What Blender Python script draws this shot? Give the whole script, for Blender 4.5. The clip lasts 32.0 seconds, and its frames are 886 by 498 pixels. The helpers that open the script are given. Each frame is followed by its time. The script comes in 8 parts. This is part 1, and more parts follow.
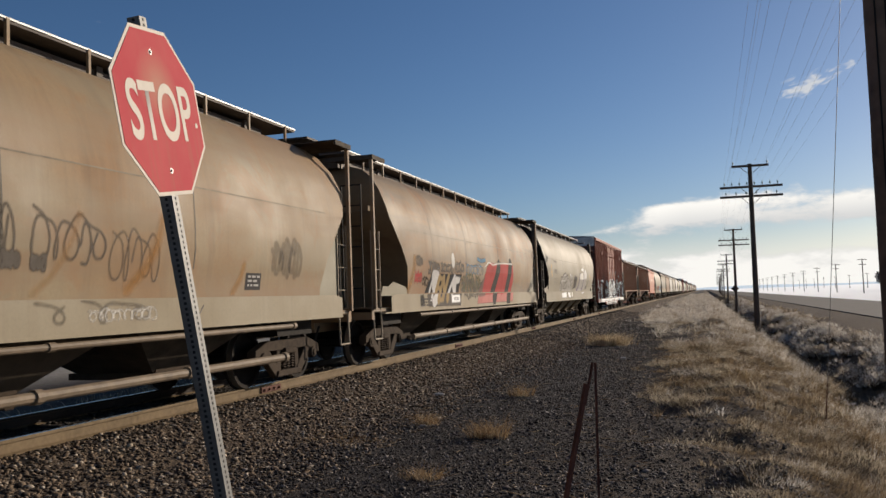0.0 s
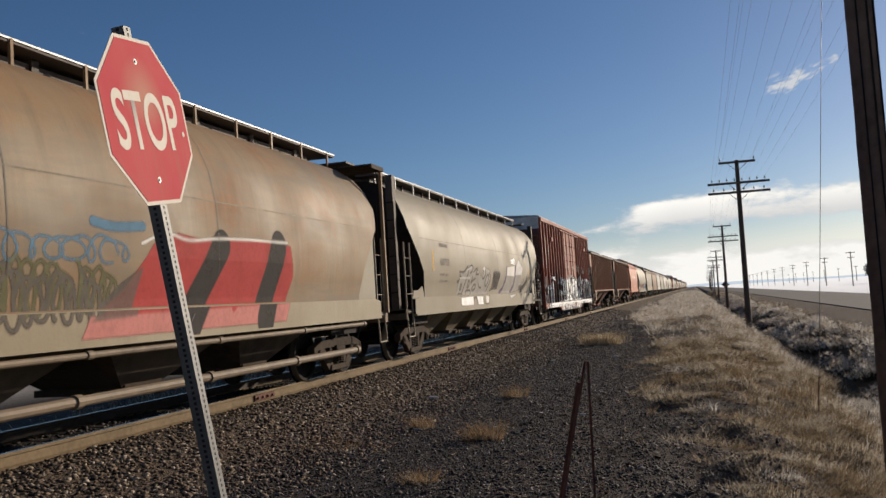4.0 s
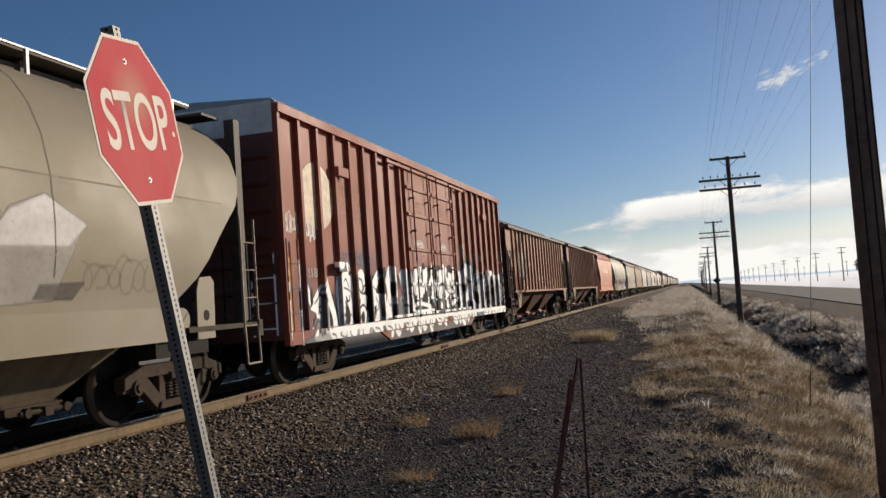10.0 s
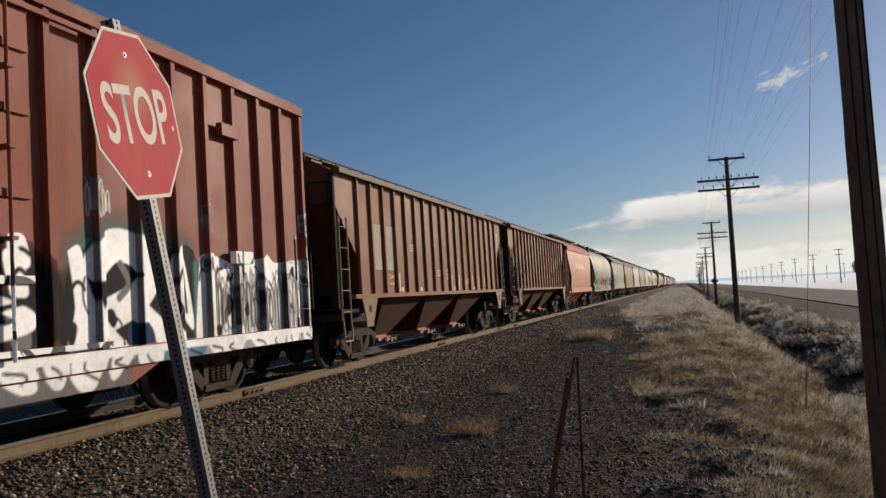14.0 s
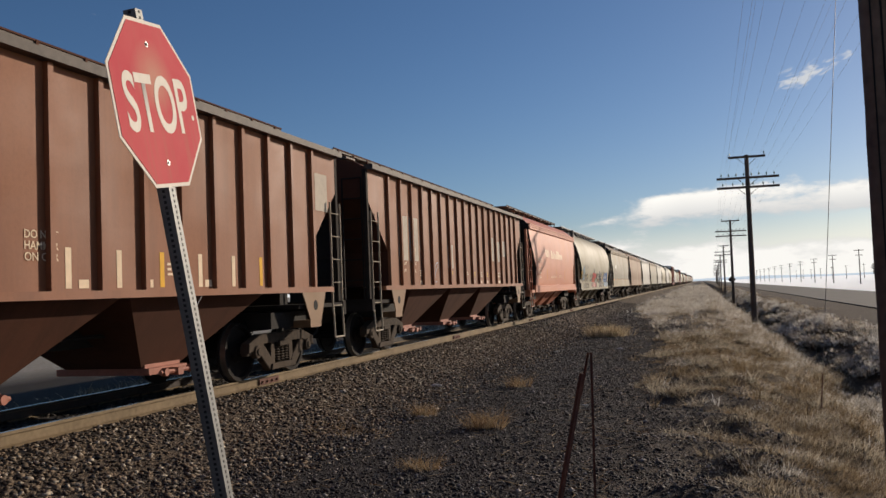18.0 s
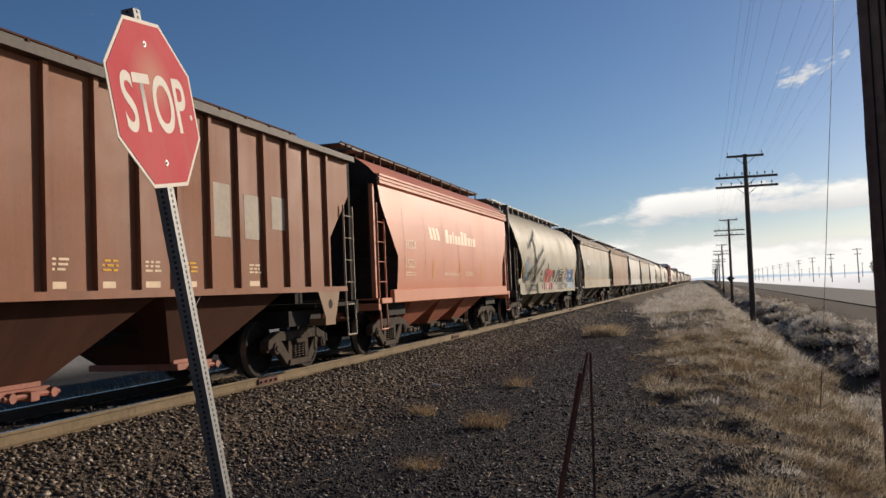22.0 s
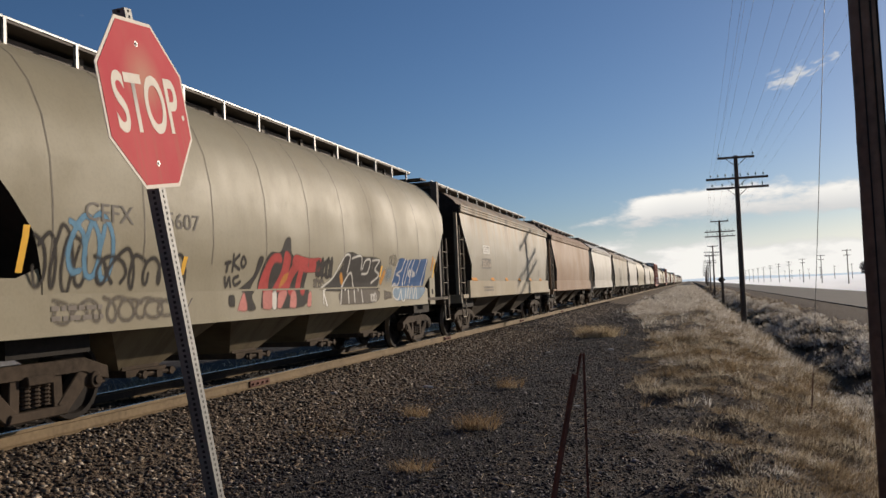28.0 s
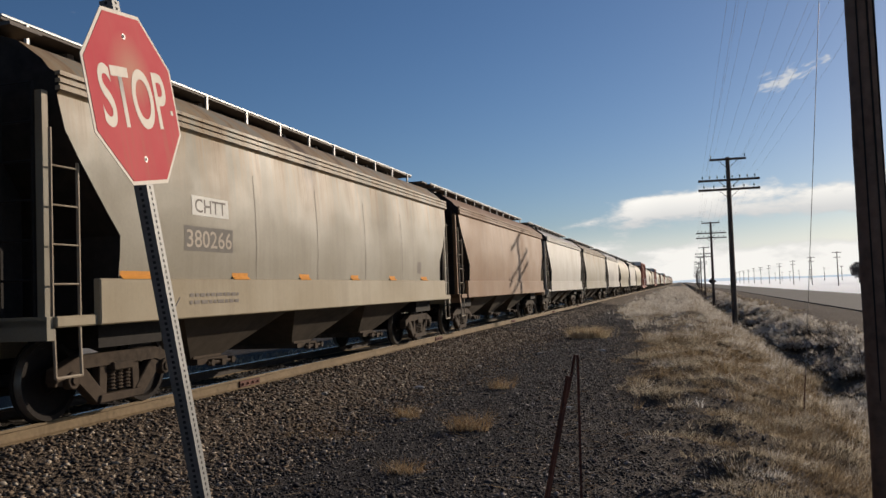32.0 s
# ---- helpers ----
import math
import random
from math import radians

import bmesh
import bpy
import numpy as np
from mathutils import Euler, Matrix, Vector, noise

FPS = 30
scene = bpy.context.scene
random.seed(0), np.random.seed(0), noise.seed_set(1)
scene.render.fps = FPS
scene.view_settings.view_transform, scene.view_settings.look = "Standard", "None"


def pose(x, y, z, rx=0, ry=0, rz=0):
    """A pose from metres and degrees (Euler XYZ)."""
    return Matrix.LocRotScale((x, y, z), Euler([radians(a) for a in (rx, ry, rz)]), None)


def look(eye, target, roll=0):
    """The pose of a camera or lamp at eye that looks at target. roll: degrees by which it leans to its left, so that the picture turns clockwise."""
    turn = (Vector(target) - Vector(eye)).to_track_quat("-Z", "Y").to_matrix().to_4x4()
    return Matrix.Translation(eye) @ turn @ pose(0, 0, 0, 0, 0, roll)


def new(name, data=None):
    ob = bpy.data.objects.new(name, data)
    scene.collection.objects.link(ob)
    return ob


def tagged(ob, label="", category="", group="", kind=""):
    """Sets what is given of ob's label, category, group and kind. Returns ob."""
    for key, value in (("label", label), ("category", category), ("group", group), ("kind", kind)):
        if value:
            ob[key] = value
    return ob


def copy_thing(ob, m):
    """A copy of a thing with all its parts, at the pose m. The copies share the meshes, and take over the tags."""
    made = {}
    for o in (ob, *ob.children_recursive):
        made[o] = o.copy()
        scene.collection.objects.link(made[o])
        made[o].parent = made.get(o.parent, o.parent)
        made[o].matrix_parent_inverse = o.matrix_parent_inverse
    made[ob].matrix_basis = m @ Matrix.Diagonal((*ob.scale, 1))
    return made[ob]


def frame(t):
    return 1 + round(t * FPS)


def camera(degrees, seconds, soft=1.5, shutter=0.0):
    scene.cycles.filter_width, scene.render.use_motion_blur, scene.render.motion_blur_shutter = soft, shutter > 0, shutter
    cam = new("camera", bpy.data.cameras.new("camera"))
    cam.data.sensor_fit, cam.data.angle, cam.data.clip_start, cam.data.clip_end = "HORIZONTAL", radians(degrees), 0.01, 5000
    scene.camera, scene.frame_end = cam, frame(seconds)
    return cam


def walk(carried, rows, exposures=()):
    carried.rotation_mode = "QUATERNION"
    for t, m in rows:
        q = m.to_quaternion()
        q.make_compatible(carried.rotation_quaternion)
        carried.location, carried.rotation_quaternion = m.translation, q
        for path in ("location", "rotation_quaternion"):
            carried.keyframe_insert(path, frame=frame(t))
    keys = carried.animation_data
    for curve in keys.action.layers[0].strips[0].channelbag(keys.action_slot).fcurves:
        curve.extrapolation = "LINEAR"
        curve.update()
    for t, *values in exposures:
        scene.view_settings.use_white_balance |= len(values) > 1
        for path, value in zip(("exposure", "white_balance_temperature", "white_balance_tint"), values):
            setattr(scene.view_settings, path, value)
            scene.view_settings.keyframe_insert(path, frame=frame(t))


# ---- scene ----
cam = camera(55.1, 32.0)

PATH = [
    (0, (7.874, -0.24, 1.815), (7.292, 1.67, 1.932), -2.1),
    (0.5, (7.898, -0.274, 1.804), (7.316, 1.635, 1.926), -2.5),
    (1, (7.893, -0.267, 1.805), (7.316, 1.644, 1.927), -2.7),
    (1.5, (7.879, -0.25, 1.81), (7.307, 1.663, 1.929), -2.7),
    (2, (7.878, -0.248, 1.81), (7.309, 1.666, 1.93), -2.8),
    (2.5, (7.877, -0.245, 1.811), (7.309, 1.668, 1.933), -3.0),
    (3, (7.881, -0.252, 1.81), (7.315, 1.662, 1.932), -3.2),
    (3.5, (7.878, -0.247, 1.81), (7.315, 1.668, 1.933), -3.4),
    (5.5, (7.884, -0.256, 1.808), (7.33, 1.661, 1.931), -3.8),
    (6, (7.882, -0.253, 1.809), (7.332, 1.666, 1.93), -3.7),
    (6.5, (7.875, -0.243, 1.812), (7.329, 1.677, 1.931), -3.7),
    (7, (7.885, -0.254, 1.809), (7.336, 1.665, 1.928), -3.8),
    (7.5, (7.885, -0.257, 1.808), (7.338, 1.663, 1.927), -3.9),
    (8, (7.882, -0.252, 1.809), (7.333, 1.667, 1.927), -3.9),
    (8.5, (7.887, -0.259, 1.808), (7.337, 1.661, 1.927), -4.0),
    (9, (7.863, -0.224, 1.817), (7.316, 1.696, 1.933), -3.8),
    (9.5, (7.882, -0.253, 1.809), (7.338, 1.668, 1.927), -4.1),
    (10, (7.882, -0.251, 1.81), (7.339, 1.67, 1.928), -4.0),
    (10.5, (7.875, -0.244, 1.81), (7.334, 1.678, 1.929), -4.1),
    (11, (7.87, -0.236, 1.812), (7.332, 1.687, 1.93), -3.9),
    (11.5, (7.876, -0.246, 1.811), (7.339, 1.677, 1.928), -3.8),
    (12, (7.872, -0.239, 1.812), (7.336, 1.684, 1.928), -3.8),
    (12.5, (7.873, -0.241, 1.813), (7.338, 1.683, 1.928), -3.6),
    (13, (7.879, -0.247, 1.81), (7.341, 1.676, 1.924), -3.5),
    (13.5, (7.873, -0.241, 1.812), (7.334, 1.682, 1.924), -3.4),
    (14, (7.881, -0.253, 1.808), (7.342, 1.67, 1.92), -3.4),
    (14.5, (7.879, -0.253, 1.809), (7.338, 1.67, 1.918), -3.2),
    (16.5, (7.872, -0.239, 1.811), (7.307, 1.677, 1.908), -2.4),
    (17, (7.868, -0.235, 1.812), (7.299, 1.68, 1.908), -2.3),
    (17.5, (7.867, -0.234, 1.812), (7.296, 1.68, 1.908), -2.3),
    (18, (7.889, -0.264, 1.807), (7.312, 1.648, 1.905), -2.3),
    (18.5, (7.878, -0.248, 1.809), (7.296, 1.663, 1.906), -2.4),
    (19, (7.854, -0.214, 1.82), (7.272, 1.698, 1.912), -2.1),
    (19.5, (7.872, -0.246, 1.811), (7.297, 1.667, 1.907), -2.4),
    (20, (7.877, -0.247, 1.809), (7.302, 1.666, 1.906), -2.5),
    (20.5, (7.887, -0.259, 1.808), (7.31, 1.654, 1.904), -2.4),
    (21, (7.879, -0.245, 1.812), (7.305, 1.668, 1.908), -2.3),
    (21.5, (7.878, -0.247, 1.811), (7.302, 1.666, 1.907), -2.3),
    (22, (7.885, -0.258, 1.808), (7.311, 1.655, 1.905), -2.4),
    (22.5, (7.873, -0.259, 1.811), (7.299, 1.655, 1.909), -2.3),
    (23, (7.879, -0.249, 1.805), (7.306, 1.665, 1.903), -2.3),
    (23.5, (7.879, -0.262, 1.81), (7.305, 1.651, 1.909), -2.3),
    (24, (7.877, -0.247, 1.812), (7.301, 1.665, 1.91), -2.3),
    (24.5, (7.874, -0.245, 1.809), (7.301, 1.668, 1.907), -2.4),
    (25, (7.881, -0.248, 1.808), (7.307, 1.665, 1.905), -2.4),
    (25.5, (7.887, -0.262, 1.804), (7.314, 1.651, 1.903), -2.5),
    (27.5, (7.883, -0.246, 1.801), (7.32, 1.67, 1.902), -2.5),
    (28, (7.87, -0.245, 1.806), (7.315, 1.674, 1.906), -2.5),
    (28.5, (7.871, -0.229, 1.805), (7.322, 1.692, 1.904), -2.5),
    (29, (7.865, -0.232, 1.804), (7.318, 1.689, 1.905), -2.5),
    (29.5, (7.872, -0.23, 1.796), (7.325, 1.691, 1.899), -2.7),
    (30, (7.869, -0.233, 1.801), (7.324, 1.688, 1.902), -2.7),
    (30.5, (7.873, -0.236, 1.804), (7.328, 1.685, 1.905), -2.7),
    (31, (7.873, -0.232, 1.805), (7.33, 1.69, 1.906), -2.7),
    (31.5, (7.857, -0.209, 1.797), (7.321, 1.716, 1.898), -2.7),
    (32, (7.838, -0.172, 1.809), (7.302, 1.752, 1.908), -2.2),
]
walk(cam, [(t, look(eye, target, roll)) for t, eye, target, roll in PATH], [(0, -0.07), (9, -0.05), (11, -0.04), (12, -0.12), (13, -0.27), (14, -0.3), (16, -0.2), (17, -0.12), (18, -0.06), (20, 0), (24, -0.02), (28, -0.11), (29, -0.14), (30, -0.2), (31, -0.17), (32, -0.11)])

# ---------------------------------------------------------------- light
SUN_AZ, SUN_EL = 34.0, 15.5
world = bpy.data.worlds.new("world")
scene.world = world
world.use_nodes = True
wn, wl = world.node_tree.nodes, world.node_tree.links
wn.clear()
sky = wn.new("ShaderNodeTexSky")
sky.sky_type, sky.sun_disc = "NISHITA", False
sky.sun_elevation, sky.sun_rotation = radians(SUN_EL), radians(SUN_AZ)
sky.air_density, sky.dust_density, sky.ozone_density, sky.altitude = 1.0, 1.3, 3.0, 1300
w_out, w_bg = wn.new("ShaderNodeOutputWorld"), wn.new("ShaderNodeBackground")
w_bg.inputs["Strength"].default_value = 0.074
co = wn.new("ShaderNodeTexCoord")
sep = wn.new("ShaderNodeSeparateXYZ")
wl.new(co.outputs["Generated"], sep.inputs[0])
stretch = wn.new("ShaderNodeMapping")
stretch.inputs["Scale"].default_value = (15.0, 15.0, 42.0)
stretch.inputs["Location"].default_value = (3.1, 0.4, 1.35)
wl.new(co.outputs["Generated"], stretch.inputs["Vector"])
cn = wn.new("ShaderNodeTexNoise")
cn.inputs["Scale"].default_value, cn.inputs["Detail"].default_value = 1.0, 7.0
cn.inputs["Roughness"].default_value = 0.58
wl.new(stretch.outputs[0], cn.inputs["Vector"])
# one long bank over a strip of blue, and a second one down to the horizon


def w_math(op, a, b=0.0):
    m = wn.new("ShaderNodeMath")
    m.operation = op
    for i, v in enumerate((a, b)):
        if isinstance(v, (int, float)):
            m.inputs[i].default_value = v
        else:
            wl.new(v, m.inputs[i])
    return m.outputs[0]


def w_span(v, a, b, c, d):
    m = wn.new("ShaderNodeMapRange")
    for name, q in (("From Min", a), ("From Max", b), ("To Min", c), ("To Max", d)):
        m.inputs[name].default_value = q
    wl.new(v, m.inputs["Value"])
    return m.outputs[0]


thick = w_span(sep.outputs["X"], -0.15, -0.015, -0.004, 0.020)
middle = w_span(sep.outputs["X"], -0.13, -0.015, 0.068, 0.086)
rise = w_math("SUBTRACT", sep.outputs["Z"], middle)
inside = w_math("SUBTRACT", thick, w_math("ABSOLUTE", rise))
upper = w_span(inside, -0.016, 0.014, -0.26, 0.27)
lower = w_math("MINIMUM", w_span(sep.outputs["Z"], 0.062, 0.030, -0.24, 0.22), w_span(sep.outputs["X"], -0.24, -0.05, -0.2, 0.25))
add = wn.new("ShaderNodeMath")
wl.new(cn.outputs["Fac"], add.inputs[0])
wl.new(w_math("MAXIMUM", upper, lower), add.inputs[1])
ramp = wn.new("ShaderNodeMapRange")
ramp.interpolation_type = "SMOOTHSTEP"
ramp.inputs["From Min"].default_value, ramp.inputs["From Max"].default_value = 0.46, 0.68
wl.new(add.outputs[0], ramp.inputs["Value"])
cloud_mix = wn.new("ShaderNodeMix")
cloud_mix.data_type = "RGBA"
shade = wn.new("ShaderNodeMix")
shade.data_type = "RGBA"
shade.inputs["A"].default_value, shade.inputs["B"].default_value = (8.6, 8.7, 8.8, 1), (14.6, 14.2, 13.4, 1)
wl.new(w_math("MULTIPLY", w_span(add.outputs[0], 0.50, 0.72, 0.25, 1.0), w_math("MAXIMUM", w_span(rise, -0.012, 0.012, 0.25, 1.0), w_span(sep.outputs["Z"], 0.064, 0.055, 0.0, 0.85))), shade.inputs["Factor"])
wl.new(shade.outputs["Result"], cloud_mix.inputs["B"])
deep = wn.new("ShaderNodeHueSaturation")
deep.inputs["Saturation"].default_value = 1.12
tint = wn.new("ShaderNodeMix")
tint.data_type, tint.blend_type = "RGBA", "MULTIPLY"
tint.inputs["Factor"].default_value = 1.0
tint.inputs["B"].default_value = (1.03, 1.01, 1.08, 1)
wl.new(sky.outputs[0], deep.inputs["Color"])
# pale haze close over the horizon
haze = wn.new("ShaderNodeMapRange")
haze.interpolation_type = "SMOOTHSTEP"
haze.inputs["From Min"].default_value, haze.inputs["From Max"].default_value = 0.075, 0.0
haze.inputs["To Max"].default_value = 0.85
wl.new(sep.outputs["Z"], haze.inputs["Value"])
hazy = wn.new("ShaderNodeMix")
hazy.data_type = "RGBA"
hazy.inputs["B"].default_value = (12.5, 12.6, 12.6, 1)
wl.new(haze.outputs[0], hazy.inputs["Factor"])
wl.new(deep.outputs[0], tint.inputs["A"])
wl.new(tint.outputs["Result"], hazy.inputs["A"])
wl.new(hazy.outputs["Result"], cloud_mix.inputs["A"])
# one high wisp
wmap = wn.new("ShaderNodeMapping")
wmap.vector_type = "TEXTURE"
wmap.inputs["Location"].default_value = (0.1200, 0.9690, 0.2155)
wmap.inputs["Rotation"].default_value = (0, radians(-17), 0)
wmap.inputs["Scale"].default_value = (0.070, 0.3, 0.020)
wl.new(co.outputs["Generated"], wmap.inputs["Vector"])
near = wn.new("ShaderNodeVectorMath")
near.operation = "LENGTH"
wl.new(wmap.outputs[0], near.inputs[0])
wnoise = wn.new("ShaderNodeTexNoise")
wnoise.inputs["Scale"].default_value, wnoise.inputs["Detail"].default_value, wnoise.inputs["Roughness"].default_value = 2.6, 6.0, 0.6
wnoise.inputs["Distortion"].default_value = 0.6
wl.new(wmap.outputs[0], wnoise.inputs["Vector"])
wfall = wn.new("ShaderNodeMapRange")
wfall.inputs["From Min"].default_value, wfall.inputs["From Max"].default_value = 0.0, 1.0
wfall.inputs["To Min"].default_value, wfall.inputs["To Max"].default_value = 0.20, -0.22
wl.new(near.outputs["Value"], wfall.inputs["Value"])
wadd = wn.new("ShaderNodeMath")
wl.new(wnoise.outputs["Fac"], wadd.inputs[0])
wl.new(wfall.outputs[0], wadd.inputs[1])
wramp = wn.new("ShaderNodeMapRange")
wramp.interpolation_type = "SMOOTHSTEP"
wramp.inputs["From Min"].default_value, wramp.inputs["From Max"].default_value = 0.50, 0.72
wramp.inputs["To Max"].default_value = 0.8
wl.new(wadd.outputs[0], wramp.inputs["Value"])
most = wn.new("ShaderNodeMath")
most.operation = "MAXIMUM"
wl.new(ramp.outputs[0], most.inputs[0])
wl.new(wramp.outputs[0], most.inputs[1])
wl.new(most.outputs[0], cloud_mix.inputs["Factor"])
wl.new(cloud_mix.outputs["Result"], w_bg.inputs["Color"])
wl.new(w_bg.outputs[0], w_out.inputs["Surface"])

sun = new("sun", bpy.data.lights.new("sun", "SUN"))
sun.data.energy, sun.data.angle, sun.data.color = 4.8, radians(0.6), (1.0, 0.85, 0.68)
az, el = radians(SUN_AZ), radians(SUN_EL)
to_sun = Vector((math.sin(az) * math.cos(el), math.cos(az) * math.cos(el), math.sin(el)))
sun.matrix_world = look((40, 60, 40), Vector((40, 60, 40)) - to_sun)

# ---------------------------------------------------------------- helpers of the scene
V = 4.06          # the train's speed
RAIL = 0.5        # height of the rail head


def bm_box(bm, x0, x1, y0, y1, z0, z1):
    v = [bm.verts.new((x, y, z)) for x in (x0, x1) for y in (y0, y1) for z in (z0, z1)]
    for q in ((0, 1, 3, 2), (4, 6, 7, 5), (0, 4, 5, 1), (2, 3, 7, 6), (0, 2, 6, 4), (1, 5, 7, 3)):
        bm.faces.new([v[i] for i in q])
    return v


def bm_tube(bm, a, b, r, n=6, r2=None):
    a, b = Vector(a), Vector(b)
    q = (b - a).to_track_quat("Z", "Y")
    rings = []
    for p, rr in ((a, r), (b, r if r2 is None else r2)):
        rings.append([bm.verts.new(p + q @ Vector((rr * math.cos(2 * math.pi * i / n), rr * math.sin(2 * math.pi * i / n), 0))) for i in range(n)])
    for i in range(n):
        j = (i + 1) % n
        bm.faces.new((rings[0][i], rings[0][j], rings[1][j], rings[1][i]))
    bm.faces.new(rings[0][::-1])
    bm.faces.new(rings[1])


def bm_plate(bm, pts, x0, x1):
    """A plate: the outline pts (y, z), from x0 to x1."""
    a = [bm.verts.new((x0, y, z)) for y, z in pts]
    b = [bm.verts.new((x1, y, z)) for y, z in pts]
    n = len(pts)
    bm.faces.new(a)
    bm.faces.new(b[::-1])
    for i in range(n):
        j = (i + 1) % n
        bm.faces.new((a[j], a[i], b[i], b[j]))


def bm_path(bm, pts, r, n=6):
    for a, b in zip(pts, pts[1:]):
        bm_tube(bm, a, b, r, n)


def mesh_of(bm, name, material, smooth=False, bevel=0.0):
    if bevel:
        bmesh.ops.bevel(bm, geom=bm.edges[:], offset=bevel, segments=1, affect="EDGES", profile=0.5)
    bmesh.ops.recalc_face_normals(bm, faces=bm.faces[:])
    me = bpy.data.meshes.new(name)
    bm.to_mesh(me)
    bm.free()
    if smooth:
        me.shade_smooth()
        me.set_sharp_from_angle(angle=radians(35))
    me.materials.append(material)
    return me


def part(name, bm, material, parent, label="", smooth=False, bevel=0.0):
    """Links a bmesh, or a mesh, as one object under a thing or a part."""
    me = bm if isinstance(bm, bpy.types.Mesh) else mesh_of(bm, name, material, smooth, bevel)
    ob = new(name, me)
    ob.parent = parent
    if label:
        ob["label"] = label
    return ob


def thing(name, label, category, m=None, group="", kind=""):
    ob = new(name)
    ob.empty_display_size = 0.2
    if m is not None:
        ob.matrix_basis = m
    return tagged(ob, label, category, group, kind)


def quick_mesh(name, verts, faces, material, smooth=False):
    """A mesh from numpy arrays; faces of one size."""
    verts, faces = np.asarray(verts, np.float32), np.asarray(faces, np.int32)
    k = faces.shape[1]
    me = bpy.data.meshes.new(name)
    me.vertices.add(len(verts))
    me.vertices.foreach_set("co", verts.ravel())
    me.loops.add(faces.size)
    me.loops.foreach_set("vertex_index", faces.ravel())
    me.polygons.add(len(faces))
    me.polygons.foreach_set("loop_start", np.arange(0, faces.size, k, dtype=np.int32))
    me.update(calc_edges=True)
    me.validate()
    if smooth:
        me.shade_smooth()
    me.materials.append(material)
    return me


# ---------------------------------------------------------------- materials
def node_mat(name, rough=0.6, metal=0.0, spec=0.5):
    m = bpy.data.materials.new(name)
    m.use_nodes = True
    b = m.node_tree.nodes["Principled BSDF"]
    b.inputs["Roughness"].default_value, b.inputs["Metallic"].default_value = rough, metal
    b.inputs["Specular IOR Level"].default_value = spec
    return m, m.node_tree.nodes, m.node_tree.links, b


def noise_node(n, l, coord, scale, detail=4.0, rough=0.55, stretch=(1, 1, 1), distort=0.0):
    mp = n.new("ShaderNodeMapping")
    mp.inputs["Scale"].default_value = stretch
    l.new(coord, mp.inputs["Vector"])
    t = n.new("ShaderNodeTexNoise")
    t.inputs["Scale"].default_value, t.inputs["Detail"].default_value = scale, detail
    t.inputs["Roughness"].default_value, t.inputs["Distortion"].default_value = rough, distort
    l.new(mp.outputs[0], t.inputs["Vector"])
    return t.outputs["Fac"]


def span(n, l, value, a, b, to0=0.0, to1=1.0):
    r = n.new("ShaderNodeMapRange")
    r.inputs["From Min"].default_value, r.inputs["From Max"].default_value = a, b
    r.inputs["To Min"].default_value, r.inputs["To Max"].default_value = to0, to1
    l.new(value, r.inputs["Value"])
    return r.outputs[0]


def mixed(n, l, fac, a, b):
    x = n.new("ShaderNodeMix")
    x.data_type = "RGBA"
    for key, v in (("Factor", fac), ("A", a), ("B", b)):
        if isinstance(v, (tuple, list)):
            x.inputs[key].default_value = (*v[:3], 1)
        elif isinstance(v, (int, float)):
            x.inputs[key].default_value = v
        else:
            l.new(v, x.inputs[key])
    return x.outputs["Result"]


def times(n, l, a, b, op="MULTIPLY"):
    x = n.new("ShaderNodeMath")
    x.operation = op
    for i, v in enumerate((a, b)):
        if isinstance(v, (int, float)):
            x.inputs[i].default_value = v
        else:
            l.new(v, x.inputs[i])
    return x.outputs[0]


def bumped(n, l, b, height, strength=0.3, distance=0.02):
    u = n.new("ShaderNodeBump")
    u.inputs["Strength"].default_value, u.inputs["Distance"].default_value = strength, distance
    l.new(height, u.inputs["Height"])
    l.new(u.outputs[0], b.inputs["Normal"])


